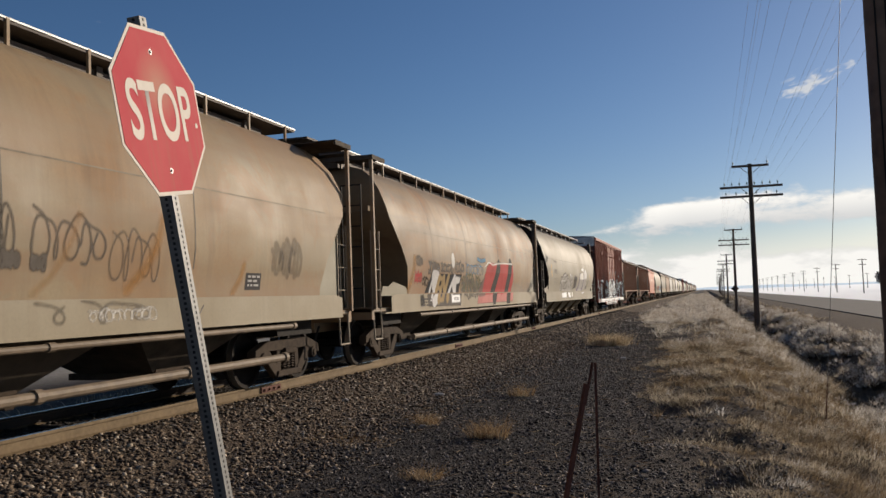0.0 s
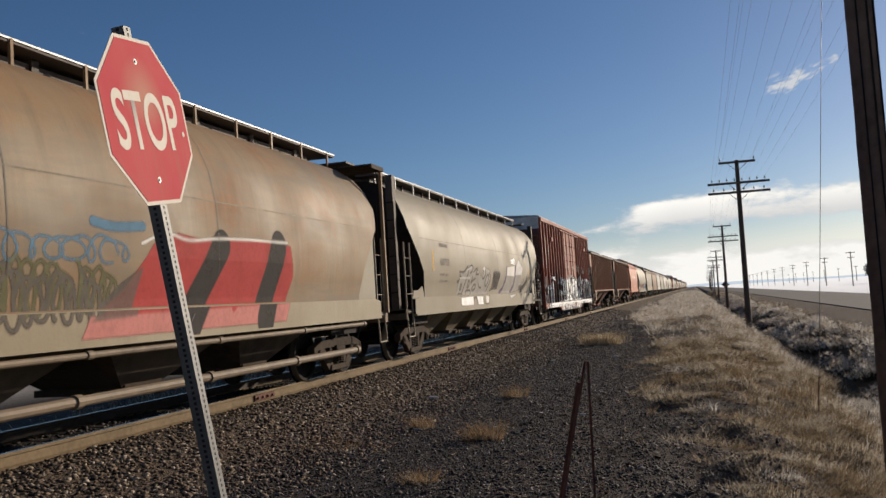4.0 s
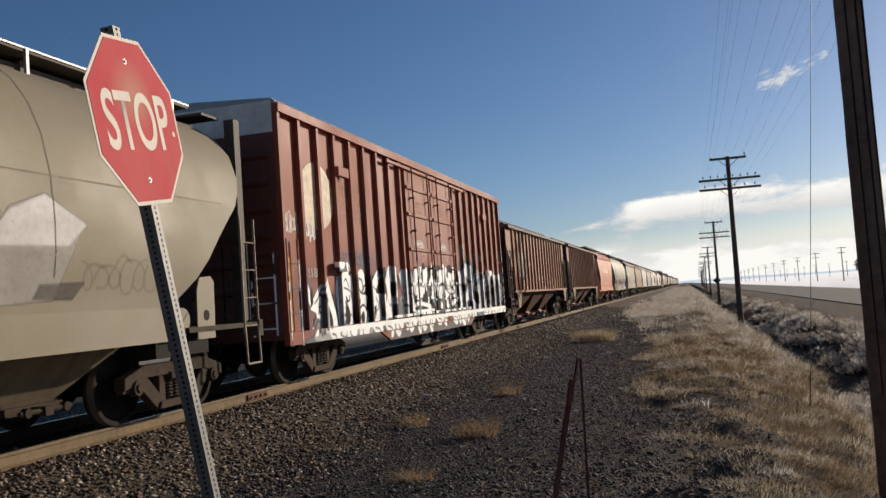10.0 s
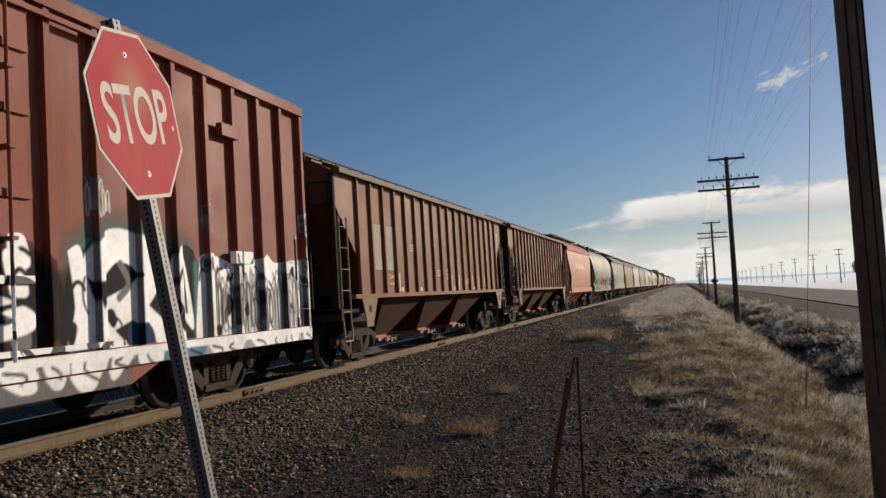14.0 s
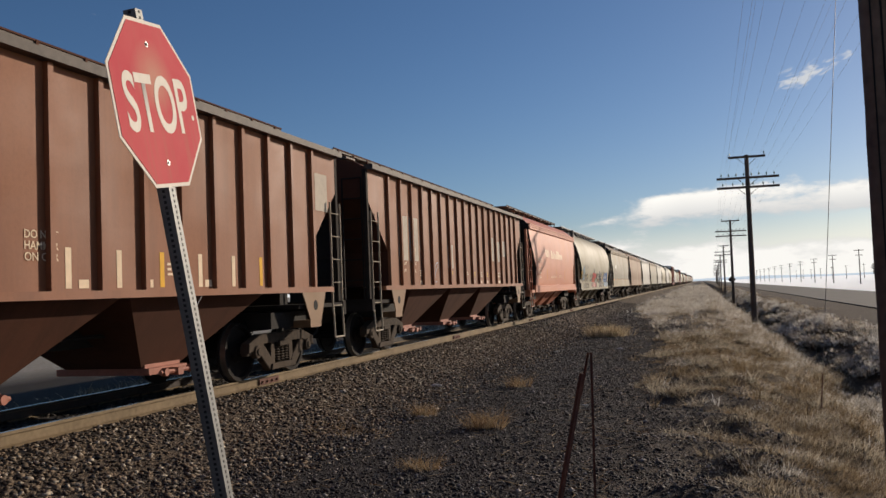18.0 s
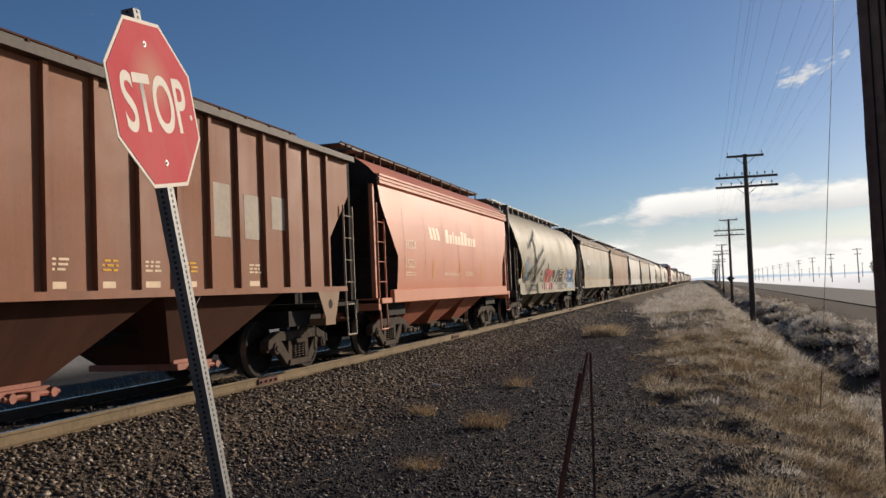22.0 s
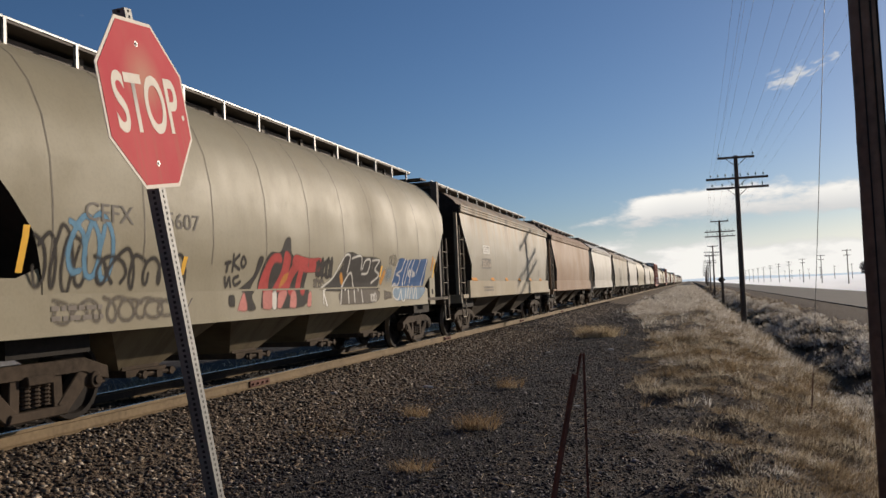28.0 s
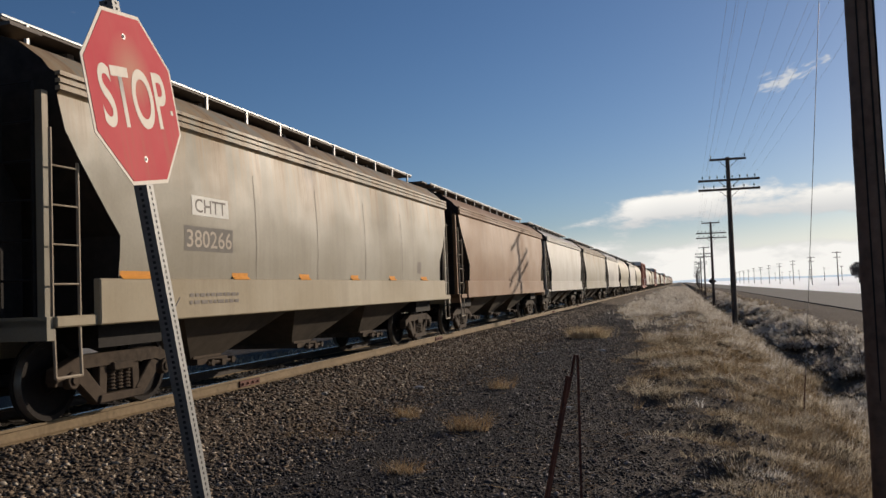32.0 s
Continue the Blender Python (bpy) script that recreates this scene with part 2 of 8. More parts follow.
def paint(name, base, worn, streak, rough=0.45, grain=3.0, amount=0.6, streaks=0.5, metal=0.0, patch=0.5, dust=None, spec=0.5, runs=None, bands=None):
    """Weathered paint on steel: patches of worn colour, streaks that run down, fine grain."""
    m, n, l, b = node_mat(name, rough, metal, spec)
    c = n.new("ShaderNodeTexCoord").outputs["Object"]
    big = noise_node(n, l, c, patch, 5, 0.6)
    fine = noise_node(n, l, c, grain * 8, 4, 0.65)
    run = noise_node(n, l, c, 1.0, 5, 0.6, (1.0, 3.2, 0.22))
    run2 = noise_node(n, l, c, 1.0, 3, 0.6, (1.0, 5.0, 0.35), 0.4)
    col = mixed(n, l, times(n, l, span(n, l, big, 0.40, 0.66), amount), base, worn)
    s = times(n, l, span(n, l, run, 0.48, 0.72), streaks)
    col = mixed(n, l, s, col, streak)
    col = mixed(n, l, times(n, l, span(n, l, run2, 0.56, 0.74), streaks * 0.4), col, streak)
    col = mixed(n, l, times(n, l, span(n, l, fine, 0.45, 0.75), 0.22), col, [v * 0.55 for v in base])
    if dust:
        d = noise_node(n, l, c, 0.8, 4, 0.6, (1, 0.35, 1.6))
        col = mixed(n, l, times(n, l, span(n, l, d, 0.42, 0.62), 0.55), col, dust)
    if bands:
        # long level bands of another tone, as the plates weathered
        w = noise_node(n, l, c, 1.0, 5, 0.62, (0.3, 0.16, 1.15), 0.5)
        col = mixed(n, l, times(n, l, span(n, l, w, 0.46, 0.60), 0.75), col, bands)
        w2 = noise_node(n, l, c, 1.0, 6, 0.68, (0.5, 0.8, 0.8), 1.2)
        col = mixed(n, l, times(n, l, span(n, l, w2, 0.54, 0.66), 0.5), col, worn)
    if runs:
        # rust run down from the roof seam; its orange also paints a reflected glow
        s = n.new("ShaderNodeSeparateXYZ")
        l.new(c, s.inputs[0])
        r = noise_node(n, l, c, 1.0, 6, 0.7, (0.2, 2.4, 0.16), 0.3)
        low = times(n, l, span(n, l, noise_node(n, l, c, 1.0, 3, 0.6, (0.2, 0.8, 0.1)), 0.3, 0.7, 3.2, 2.3), 0.0, "ADD")
        reach = times(n, l, times(n, l, s.outputs["Z"], low, "SUBTRACT"), 0.95)
        k = n.new("ShaderNodeClamp")
        l.new(reach, k.inputs["Value"])
        rust = times(n, l, span(n, l, r, 0.44, 0.62), k.outputs[0])
        col = mixed(n, l, rust, col, runs[0])
        col = mixed(n, l, times(n, l, span(n, l, r, 0.52, 0.64), times(n, l, k.outputs[0], 0.9)), col, runs[1])
    l.new(col, b.inputs["Base Color"])
    l.new(span(n, l, big, 0.3, 0.7, rough - 0.07, rough + 0.15), b.inputs["Roughness"])
    dent = noise_node(n, l, c, 0.9, 2, 0.5)
    bumped(n, l, b, times(n, l, times(n, l, dent, 3.0), fine, "ADD"), 0.22, 0.006)
    return m


def plain(name, base, rough=0.6, metal=0.0, vary=0.35, scale=18.0, bump=0.2, spec=0.5):
    m, n, l, b = node_mat(name, rough, metal, spec)
    c = n.new("ShaderNodeTexCoord").outputs["Object"]
    f = noise_node(n, l, c, scale, 5, 0.62)
    g = noise_node(n, l, c, scale * 0.12, 3, 0.5)
    col = mixed(n, l, span(n, l, f, 0.35, 0.7), base, [v * (1 - vary) for v in base])
    col = mixed(n, l, times(n, l, span(n, l, g, 0.4, 0.7), 0.5), col, [min(1, v * (1 + vary)) for v in base])
    l.new(col, b.inputs["Base Color"])
    bumped(n, l, b, f, bump, 0.01)
    return m


M_TAN = paint("tan_paint", (0.27, 0.192, 0.104), (0.275, 0.13, 0.052), (0.09, 0.06, 0.038), 0.6, amount=0.85, streaks=0.45, dust=(0.245, 0.18, 0.105), spec=0.3, bands=(0.18, 0.14, 0.095))
M_TAN2 = paint("rusty_tan_paint", (0.285, 0.215, 0.118), (0.285, 0.148, 0.06), (0.12, 0.08, 0.048), 0.6, amount=0.75, streaks=0.45, dust=(0.25, 0.205, 0.13), spec=0.35, bands=(0.255, 0.165, 0.09))
M_BEIGE = paint("beige_paint", (0.245, 0.211, 0.142), (0.228, 0.185, 0.120), (0.181, 0.146, 0.095), 0.58, amount=0.45, streaks=0.2, spec=0.35, bands=(0.224, 0.194, 0.133))
M_CREAM = paint("cream_paint", (0.239, 0.211, 0.139), (0.214, 0.178, 0.113), (0.153, 0.125, 0.081), 0.58, amount=0.5, streaks=0.2, spec=0.35)
M_SILL = paint("pale_sill_paint", (0.296, 0.248, 0.163), (0.252, 0.196, 0.118), (0.163, 0.118, 0.067), 0.6, amount=0.5, streaks=0.3, spec=0.35)
M_GREY = paint("grey_paint", (0.222, 0.20, 0.148), (0.19, 0.155, 0.10), (0.12, 0.09, 0.058), 0.56, amount=0.4, streaks=0.3, spec=0.35, runs=((0.33, 0.195, 0.075), (0.035, 0.026, 0.018)))
M_BROWN = paint("brown_paint", (0.225, 0.082, 0.036), (0.26, 0.11, 0.055), (0.14, 0.052, 0.026), 0.60, amount=0.55, streaks=0.5, spec=0.25)
M_BROWN2 = paint("ochre_brown_paint", (0.207, 0.113, 0.050), (0.189, 0.095, 0.045), (0.135, 0.072, 0.032), 0.62, amount=0.5, streaks=0.4, spec=0.35)
M_ORANGE = paint("salmon_red_paint", (0.504, 0.158, 0.070), (0.504, 0.194, 0.099), (0.405, 0.126, 0.059), 0.42, amount=0.5, streaks=0.22, spec=0.32)
M_WHITE = paint("off_white_paint", (0.333, 0.315, 0.279), (0.288, 0.248, 0.194), (0.198, 0.162, 0.108), 0.5, amount=0.35, streaks=0.35)
# darker copy of the tan paint, with the car ends' shade in it
M_TANEND = paint("shaded_tan_paint", (0.22, 0.16, 0.095), (0.17, 0.115, 0.065), (0.08, 0.056, 0.036), 0.75, spec=0.2)
M_BAY = paint("dusty_beige_hopper", (0.180, 0.149, 0.095), (0.135, 0.104, 0.063), (0.063, 0.047, 0.031), 0.7, amount=0.7, streaks=0.7, spec=0.25)
M_LADDER = paint("pale_worn_ladder_paint", (0.33, 0.28, 0.21), (0.26, 0.19, 0.12), (0.14, 0.09, 0.055), 0.6, spec=0.3)
M_PANEL = plain("chalky_white_panel", (0.62, 0.60, 0.57), 0.8, 0.0, 0.3, 4)
M_LEVEL = plain("faint_weld_line", (0.19, 0.145, 0.085), 0.7, 0.0, 0.4, 8)
M_SEAM = plain("dark_weld_line", (0.12, 0.098, 0.068), 0.7, 0.0, 0.4, 8)
M_BLACK = plain("black_underframe", (0.022, 0.019, 0.017), 0.8, 0.0, 0.4, 12, spec=0.15)
M_TRUCK = plain("dusty_cast_steel", (0.056, 0.040, 0.028), 0.85, 0.0, 0.6, 9, spec=0.15)
M_WHEEL = plain("wheel_steel", (0.018, 0.014, 0.012), 0.8, 0.0, 0.5, 10, spec=0.15)
M_TREAD = plain("worn_wheel_tread", (0.30, 0.27, 0.24), 0.4, 0.8, 0.3, 10)
M_GALV = plain("galvanised_steel", (0.27, 0.27, 0.265), 0.5, 0.5, 0.25, 40, 0.1)
# near-black tone that puts the shade of the car ends into colour
M_DARKEND = plain("shaded_end_steel", (0.028, 0.022, 0.018), 0.85, 0.0, 0.5, 6, spec=0.15)
# dark tone for roof fittings, top chords and some corner posts
M_DARKROOF = plain("dark_roof_steel", (0.07, 0.055, 0.045), 0.7, 0.2, 0.4, 9)
M_FLANK = plain("dark_rail_flank", (0.05, 0.04, 0.035), 0.7, 0.0, 0.5, 12, spec=0.15)
M_POST = plain("dull_galvanised_post", (0.15, 0.15, 0.145), 0.55, 0.35, 0.3, 40, 0.1)
M_RAIL = plain("rail_side_steel", (0.20, 0.145, 0.085), 0.75, 0.0, 0.35, 16, spec=0.15)
M_RAILTOP = plain("polished_rail_head", (0.55, 0.53, 0.50), 0.25, 0.9, 0.2, 8, 0.05)
M_TIE = plain("creosoted_timber", (0.04, 0.032, 0.027), 0.85, 0.0, 0.5, 20, spec=0.15)
M_POLE = plain("weathered_pole_timber", (0.085, 0.06, 0.045), 0.85, 0.0, 0.5, 9, 0.5)
M_RUST = plain("rusted_angle_iron", (0.13, 0.045, 0.028), 0.8, 0.2, 0.5, 30)
M_WIRE = plain("dull_wire", (0.16, 0.14, 0.13), 0.6, 0.5, 0.2, 5)
M_GLASS = plain("glass_insulator", (0.10, 0.16, 0.15), 0.2, 0.0, 0.2, 5)
M_ASPHALT = plain("worn_asphalt", (0.058, 0.048, 0.043), 0.95, 0.0, 0.3, 6)


# ---------------------------------------------------------------- ground
PX = (-4000, -14, -7, -3.4, -1.9, 1.5, 3.0, 7.0, 8.4, 9.8, 10.7, 11.5, 12.2, 12.9, 13.6, 15.0, 17.6, 29.8, 32.0, 45.0, 4000)
PZ = (-1.4, -0.9, -0.6, 0.0, 0.33, 0.33, 0.09, 0.06, 0.04, -0.36, -1.00, -1.30, -1.15, -0.62, -0.48, -0.44, -0.46, -0.55, -0.95, -1.0, -1.2)


def ground_z(x, y):
    """The lie of the land: the bank's profile with low hummocks on the verge."""
    x, y = np.asarray(x, float), np.asarray(y, float)
    on = np.clip((x - 6.6) / 1.2, 0, 1) * np.clip((17.0 - x) / 2.0, 0, 1) * np.clip((160 - y) / 40, 0, 1)
    h = np.sin(2.3 * x + 1.1 * y) * np.sin(0.9 * x - 1.9 * y + 1.0) + 0.6 * np.sin(4.4 * x - 1.3 * y + 2.0) * np.sin(1.7 * x + 3.6 * y) + 0.5 * np.sin(0.7 * x + 0.45 * y + 0.6)
    return np.interp(x, PX, PZ) + 0.075 * on * h


def ground_sheet():
    xs = np.concatenate([np.array([-4000, -1500, -500, -200, -80, -40, -20]), np.arange(-14, -3, 1.0), np.arange(-3, 6.5, 0.25), np.arange(6.5, 12, 0.1), np.arange(12, 31, 0.5),
                         np.array([33, 38, 45, 60, 90, 150, 300, 700, 1500, 4000])])
    ys = np.concatenate([np.array([-4000, -1000, -300, -120, -60, -30, -15]), np.arange(-8, 4, 0.5), np.arange(4, 22, 0.15), np.arange(22, 30, 0.4), np.arange(30, 80, 1.0), np.arange(80, 200, 5.0),
                         np.array([220, 250, 300, 400, 600, 900, 1400, 2200, 4000])])
    gx, gy = np.meshgrid(xs, ys)
    z = ground_z(gx, gy)
    rs = np.random.RandomState(4)
    rough = np.where((gx > 7) & (gx < 17), 0.005, 0.002) * (np.abs(gx) < 40)
    z = z + rs.randn(*z.shape) * rough
    nx, ny = len(xs), len(ys)
    idx = np.arange(nx * ny).reshape(ny, nx)
    f = np.stack([idx[:-1, :-1], idx[:-1, 1:], idx[1:, 1:], idx[1:, :-1]], -1).reshape(-1, 4)
    m, n, l, b = node_mat("ground_cover", 0.95, 0.0, 0.2)
    c = n.new("ShaderNodeTexCoord").outputs["Object"]
    s = n.new("ShaderNodeSeparateXYZ")
    l.new(c, s.inputs[0])
    wob = noise_node(n, l, c, 0.55, 5, 0.6)
    xw = times(n, l, s.outputs["X"], times(n, l, times(n, l, wob, 0.5, "SUBTRACT"), 3.0), "ADD")
    stone = noise_node(n, l, c, 42, 3, 0.75)
    stone2 = noise_node(n, l, c, 7, 4, 0.6)
    chips = n.new("ShaderNodeTexVoronoi")
    chips.inputs["Scale"].default_value = 34
    l.new(c, chips.inputs["Vector"])
    chip = n.new("ShaderNodeSeparateColor")
    l.new(chips.outputs["Color"], chip.inputs[0])
    gravel = mixed(n, l, span(n, l, chip.outputs[0], 0.1, 0.95), (0.018, 0.015, 0.015), (0.070, 0.058, 0.054))
    gravel = mixed(n, l, span(n, l, chips.outputs["Distance"], 0.45, 0.75), gravel, (0.012, 0.011, 0.011))
    gravel = mixed(n, l, times(n, l, span(n, l, stone2, 0.5, 0.7), 0.4), gravel, (0.03, 0.025, 0.025))
    blast = mixed(n, l, span(n, l, stone, 0.38, 0.62), (0.03, 0.022, 0.016), (0.19, 0.14, 0.095))
    thatch = noise_node(n, l, c, 1.0, 6, 0.7, (30, 22, 10), 1.5)
    soil = mixed(n, l, span(n, l, stone2, 0.35, 0.65), (0.05, 0.034, 0.022), (0.12, 0.082, 0.05))
    soil = mixed(n, l, span(n, l, thatch, 0.46, 0.66), soil, (0.20, 0.145, 0.085))
    frost = mixed(n, l, span(n, l, stone2, 0.3, 0.7), (0.93, 0.92, 0.90), (0.82, 0.78, 0.70))
    stubble = mixed(n, l, span(n, l, stone2, 0.3, 0.7), (0.42, 0.39, 0.34), (0.24, 0.20, 0.15))
    col = mixed(n, l, span(n, l, xw, 2.5, 4.0), blast, gravel)
    col = mixed(n, l, times(n, l, span(n, l, xw, 5.4, 7.2), span(n, l, stone2, 0.35, 0.6, 0.1, 0.8)), col, mixed(n, l, span(n, l, stone, 0.36, 0.62), (0.022, 0.015, 0.011), (0.105, 0.074, 0.051)))
    col = mixed(n, l, span(n, l, xw, 7.4, 8.4), col, soil)
    bank = mixed(n, l, span(n, l, thatch, 0.4, 0.65), (0.06, 0.04, 0.027), (0.12, 0.082, 0.054))
    # shade under the train is put into the ground colour here
    under_train = times(n, l, span(n, l, s.outputs["X"], 0.80, 0.66), span(n, l, s.outputs["X"], -5.0, -3.6))
    col = mixed(n, l, times(n, l, under_train, 0.85), col, (0.014, 0.012, 0.011))
    col = mixed(n, l, span(n, l, s.outputs["X"], 13.4, 14.0), col, bank)
    col = mixed(n, l, span(n, l, s.outputs["X"], 28.4, 29.6), col, frost)
    # dark strip beyond the track paints the train's shadow on the ground
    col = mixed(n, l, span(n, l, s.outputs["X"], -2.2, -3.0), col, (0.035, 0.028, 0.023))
    col = mixed(n, l, span(n, l, s.outputs["X"], -15.0, -20.0), col, stubble)
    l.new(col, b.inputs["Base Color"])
    bumped(n, l, b, stone, 0.8, 0.04)
    b.inputs["Sheen Roughness"].default_value = 0.4
    l.new(span(n, l, s.outputs["X"], 28.4, 29.6), b.inputs["Sheen Weight"])
    l.new(span(n, l, s.outputs["X"], 28.4, 29.6, 0.95, 0.5), b.inputs["Roughness"])
    l.new(span(n, l, s.outputs["X"], 28.4, 29.6, 0.2, 0.9), b.inputs["Specular IOR Level"])
    ob = new("ground", quick_mesh("ground", np.stack([gx, gy, z], -1).reshape(-1, 3), f, m, True))
    tagged(ob, "dark gravel track bed, dry grass verge and frosty flat fields", "ground", kind="structure")


ground_sheet()


def road():
    bm = bmesh.new()
    bm_box(bm, 18.6, 28.2, -400, 2500, -0.75, -0.40)
    ob = new("road", mesh_of(bm, "road", M_ASPHALT))
    tagged(ob, "worn grey asphalt highway along the railway", "road", kind="structure")


road()


def railway():
    track = thing("railway_track", "single railway track with rusty sided rails on dark gravel ballast", "railway track", kind="structure")
    prof = [(-0.07, 0), (0.07, 0), (0.07, 0.012), (0.012, 0.03), (0.012, 0.13), (0.036, 0.137), (0.036, 0.165), (0.028, 0.172),
            (-0.028, 0.172), (-0.036, 0.165), (-0.036, 0.137), (-0.012, 0.13), (-0.012, 0.03), (-0.07, 0.012)]
    ends = [-80, 12.75, 24.3, 36.0, 48, 60, 1600]
    for x in (-0.753, 0.753):
        for a, b in zip(ends, ends[1:]):
            bm = bmesh.new()
            va = [bm.verts.new((x + px, a + 0.004, RAIL - 0.172 + pz)) for px, pz in prof]
            vb = [bm.verts.new((x + px, b - 0.004, RAIL - 0.172 + pz)) for px, pz in prof]
            k = len(prof)
            for i in range(k):
                bm.faces.new((va[i], va[(i + 1) % k], vb[(i + 1) % k], vb[i]))
            bm.faces.new(va)
            bm.faces.new(vb)
            me = mesh_of(bm, "rail", M_RAIL)
            me.materials.append(M_RAILTOP)
            me.materials.append(M_FLANK)
            for p in me.polygons:
                if p.normal.z > 0.9 and p.center.z > RAIL - 0.01:
                    p.material_index = 1
                # gauge sides of the rails take a darker tone than the outer sides
                elif p.normal.x * x < -0.3:
                    p.material_index = 2
            part("rail", me, None, track)
    bm = bmesh.new()
    bm_box(bm, 0.766, 0.795, -0.33, 0.33, RAIL - 0.14, RAIL - 0.045)
    for i in range(4):
        bm_tube(bm, (0.79, -0.25 + i * 0.166, RAIL - 0.095), (0.825, -0.25 + i * 0.166, RAIL - 0.095), 0.022, 6)
    joint = mesh_of(bm, "joint_bar", M_RUST)
    for y in ends[1:-1]:
        part("joint_bar", joint, None, track, "bolted rusty joint bar").location.y = y
    bm = bmesh.new()
    bm_box(bm, -1.3, 1.3, -0.11, 0.11, 0.17, 0.325)
    tie = mesh_of(bm, "tie", M_TIE)
    for i in range(150):
        part("tie", tie, None, track).location = (0, -10 + i * 0.56, 0.012)


railway()


# ---------------------------------------------------------------- the stop sign
def stop_sign():
    m, n, l, b = node_mat("faded_red_sheeting", 0.75, 0.0, 0.12)
    c = n.new("ShaderNodeTexCoord").outputs["Object"]
    fade = noise_node(n, l, c, 2.6, 4, 0.55)
    run = noise_node(n, l, c, 1.0, 3, 0.5, (26, 1, 1.6))
    sp = n.new("ShaderNodeSeparateXYZ")
    l.new(c, sp.inputs[0])
    col = mixed(n, l, span(n, l, fade, 0.35, 0.65), (0.46, 0.055, 0.07), (0.49, 0.085, 0.09))
    worn = times(n, l, span(n, l, run, 0.5, 0.68), span(n, l, sp.outputs["Z"], 0.25, -0.3, 0.15, 0.6))
    col = mixed(n, l, worn, col, (0.40, 0.11, 0.09))
    d = n.new("ShaderNodeVectorMath")
    d.operation = "DISTANCE"
    l.new(c, d.inputs[0])
    d.inputs[1].default_value = (0.0, 0.0, 0.12)
    ring = span(n, l, times(n, l, d.outputs["Value"], times(n, l, fade, 0.16), "ADD"), 0.26, 0.10)
    col = mixed(n, l, times(n, l, ring, 0.8), col, (0.46, 0.24, 0.17))
    l.new(col, b.inputs["Base Color"])
    white = plain("aged_white_sheeting", (0.66, 0.60, 0.52), 0.8, 0.0, 0.12, 14, 0.05)
    sign = thing("stop_sign", "faded red octagonal stop sign on a leaning perforated steel post", "road sign",
                 Matrix.Translation((5.562, 3.043, 2.709)) @ Euler((0, 0, radians(95.93))).to_matrix().to_4x4() @ Euler((radians(-5.335), 0, 0)).to_matrix().to_4x4() @ Euler((0, radians(-8.96), 0)).to_matrix().to_4x4())
    R = 0.381 / math.cos(math.pi / 8)

    def octagon(r, y0, y1):
        bm = bmesh.new()
        a = [bm.verts.new((r * math.cos(radians(22.5 + 45 * i)), y0, r * math.sin(radians(22.5 + 45 * i)))) for i in range(8)]
        bb = [bm.verts.new((v.co.x, y1, v.co.z)) for v in a]
        bm.faces.new(a)
        bm.faces.new(bb[::-1])
        for i in range(8):
            bm.faces.new((a[i], bb[i], bb[(i + 1) % 8], a[(i + 1) % 8]))
        return bm
    part("sign_border", octagon(R, 0.0, 0.003), white, sign, "white border of the sign plate")
    part("sign_face", octagon(R * 0.955, -0.002, 0.0), m, sign, "faded red face with pale rubbed streaks")
    cu = bpy.data.curves.new("lettering", "FONT")
    cu.body, cu.size, cu.align_x, cu.align_y, cu.extrude = "STOP", 0.375, "CENTER", "CENTER", 0.0
    cu.offset = 0.006
    tmp = new("lettering_source", cu)
    me = bpy.data.meshes.new_from_object(tmp.evaluated_get(bpy.context.evaluated_depsgraph_get()))
    bpy.data.objects.remove(tmp)
    xs = [v.co.x for v in me.vertices]
    ys = [v.co.y for v in me.vertices]
    kx, ky = 0.575 / (max(xs) - min(xs)), 0.268 / (max(ys) - min(ys))
    cx, cy = (max(xs) + min(xs)) / 2, (max(ys) + min(ys)) / 2
    for v in me.vertices:
        v.co = ((v.co.x - cx) * kx, -0.0032, (v.co.y - cy) * ky + 0.0)
    me.materials.clear()
    me.materials.append(white)
    part("lettering", me, None, sign, "white capital letters")
    for z in (0.27, -0.27):
        bm = bmesh.new()
        bm_tube(bm, (-0.012, 0.0, z), (-0.012, -0.003, z), 0.014, 14)
        bm_tube(bm, (-0.012, -0.003, z), (-0.012, -0.008, z), 0.007, 6)
        part("bolt", bm, M_GALV, sign, "steel bolt with a washer")
    bm = bmesh.new()
    bm_tube(bm, (0.318, -0.0035, -0.052), (0.318, -0.0015, -0.052), 0.013, 10)
    part("bullet_mark", bm, white, sign, "pale dent where the paint is shot off")
    bm = bmesh.new()
    bm_path(bm, [(0.018, 0.03, -0.955), (0.06, 0.03, -0.95), (0.125, 0.03, -0.915)], 0.0028, 6)
    part("wire_tie", bm, M_WIRE, sign, "loose end of a wire tie")
    # post of square perforated tube
    bm = bmesh.new()
    w, zt, zb = 0.030, 0.43, -2.85
    dark = plain("shadowed_hole", (0.02, 0.02, 0.02), 0.9)
    x0 = -0.012
    for sx, sy in ((1, 0), (-1, 0), (0, 1), (0, -1)):
        k = 0
        z = zt
        while z > zb:
            z1 = z - 0.0254
            a = [(-w, z), (w, z), (w, z1), (-w, z1)]
            h = [(-0.007, z - 0.006), (0.007, z - 0.006), (0.007, z1 + 0.006), (-0.007, z1 + 0.006)]

            def pt(u, zz):
                return bm.verts.new((x0 + (sx * w if sx else u), 0.004 + w + (sy * w if sy else u), zz))
            va, vh = [pt(*q) for q in a], [pt(*q) for q in h]
            for i in range(4):
                bm.faces.new((va[i], va[(i + 1) % 4], vh[(i + 1) % 4], vh[i]))
            z = z1
    bmesh.ops.remove_doubles(bm, verts=bm.verts[:], dist=0.0004)
    post = part("post", bm, M_POST, sign, "perforated galvanised square post")
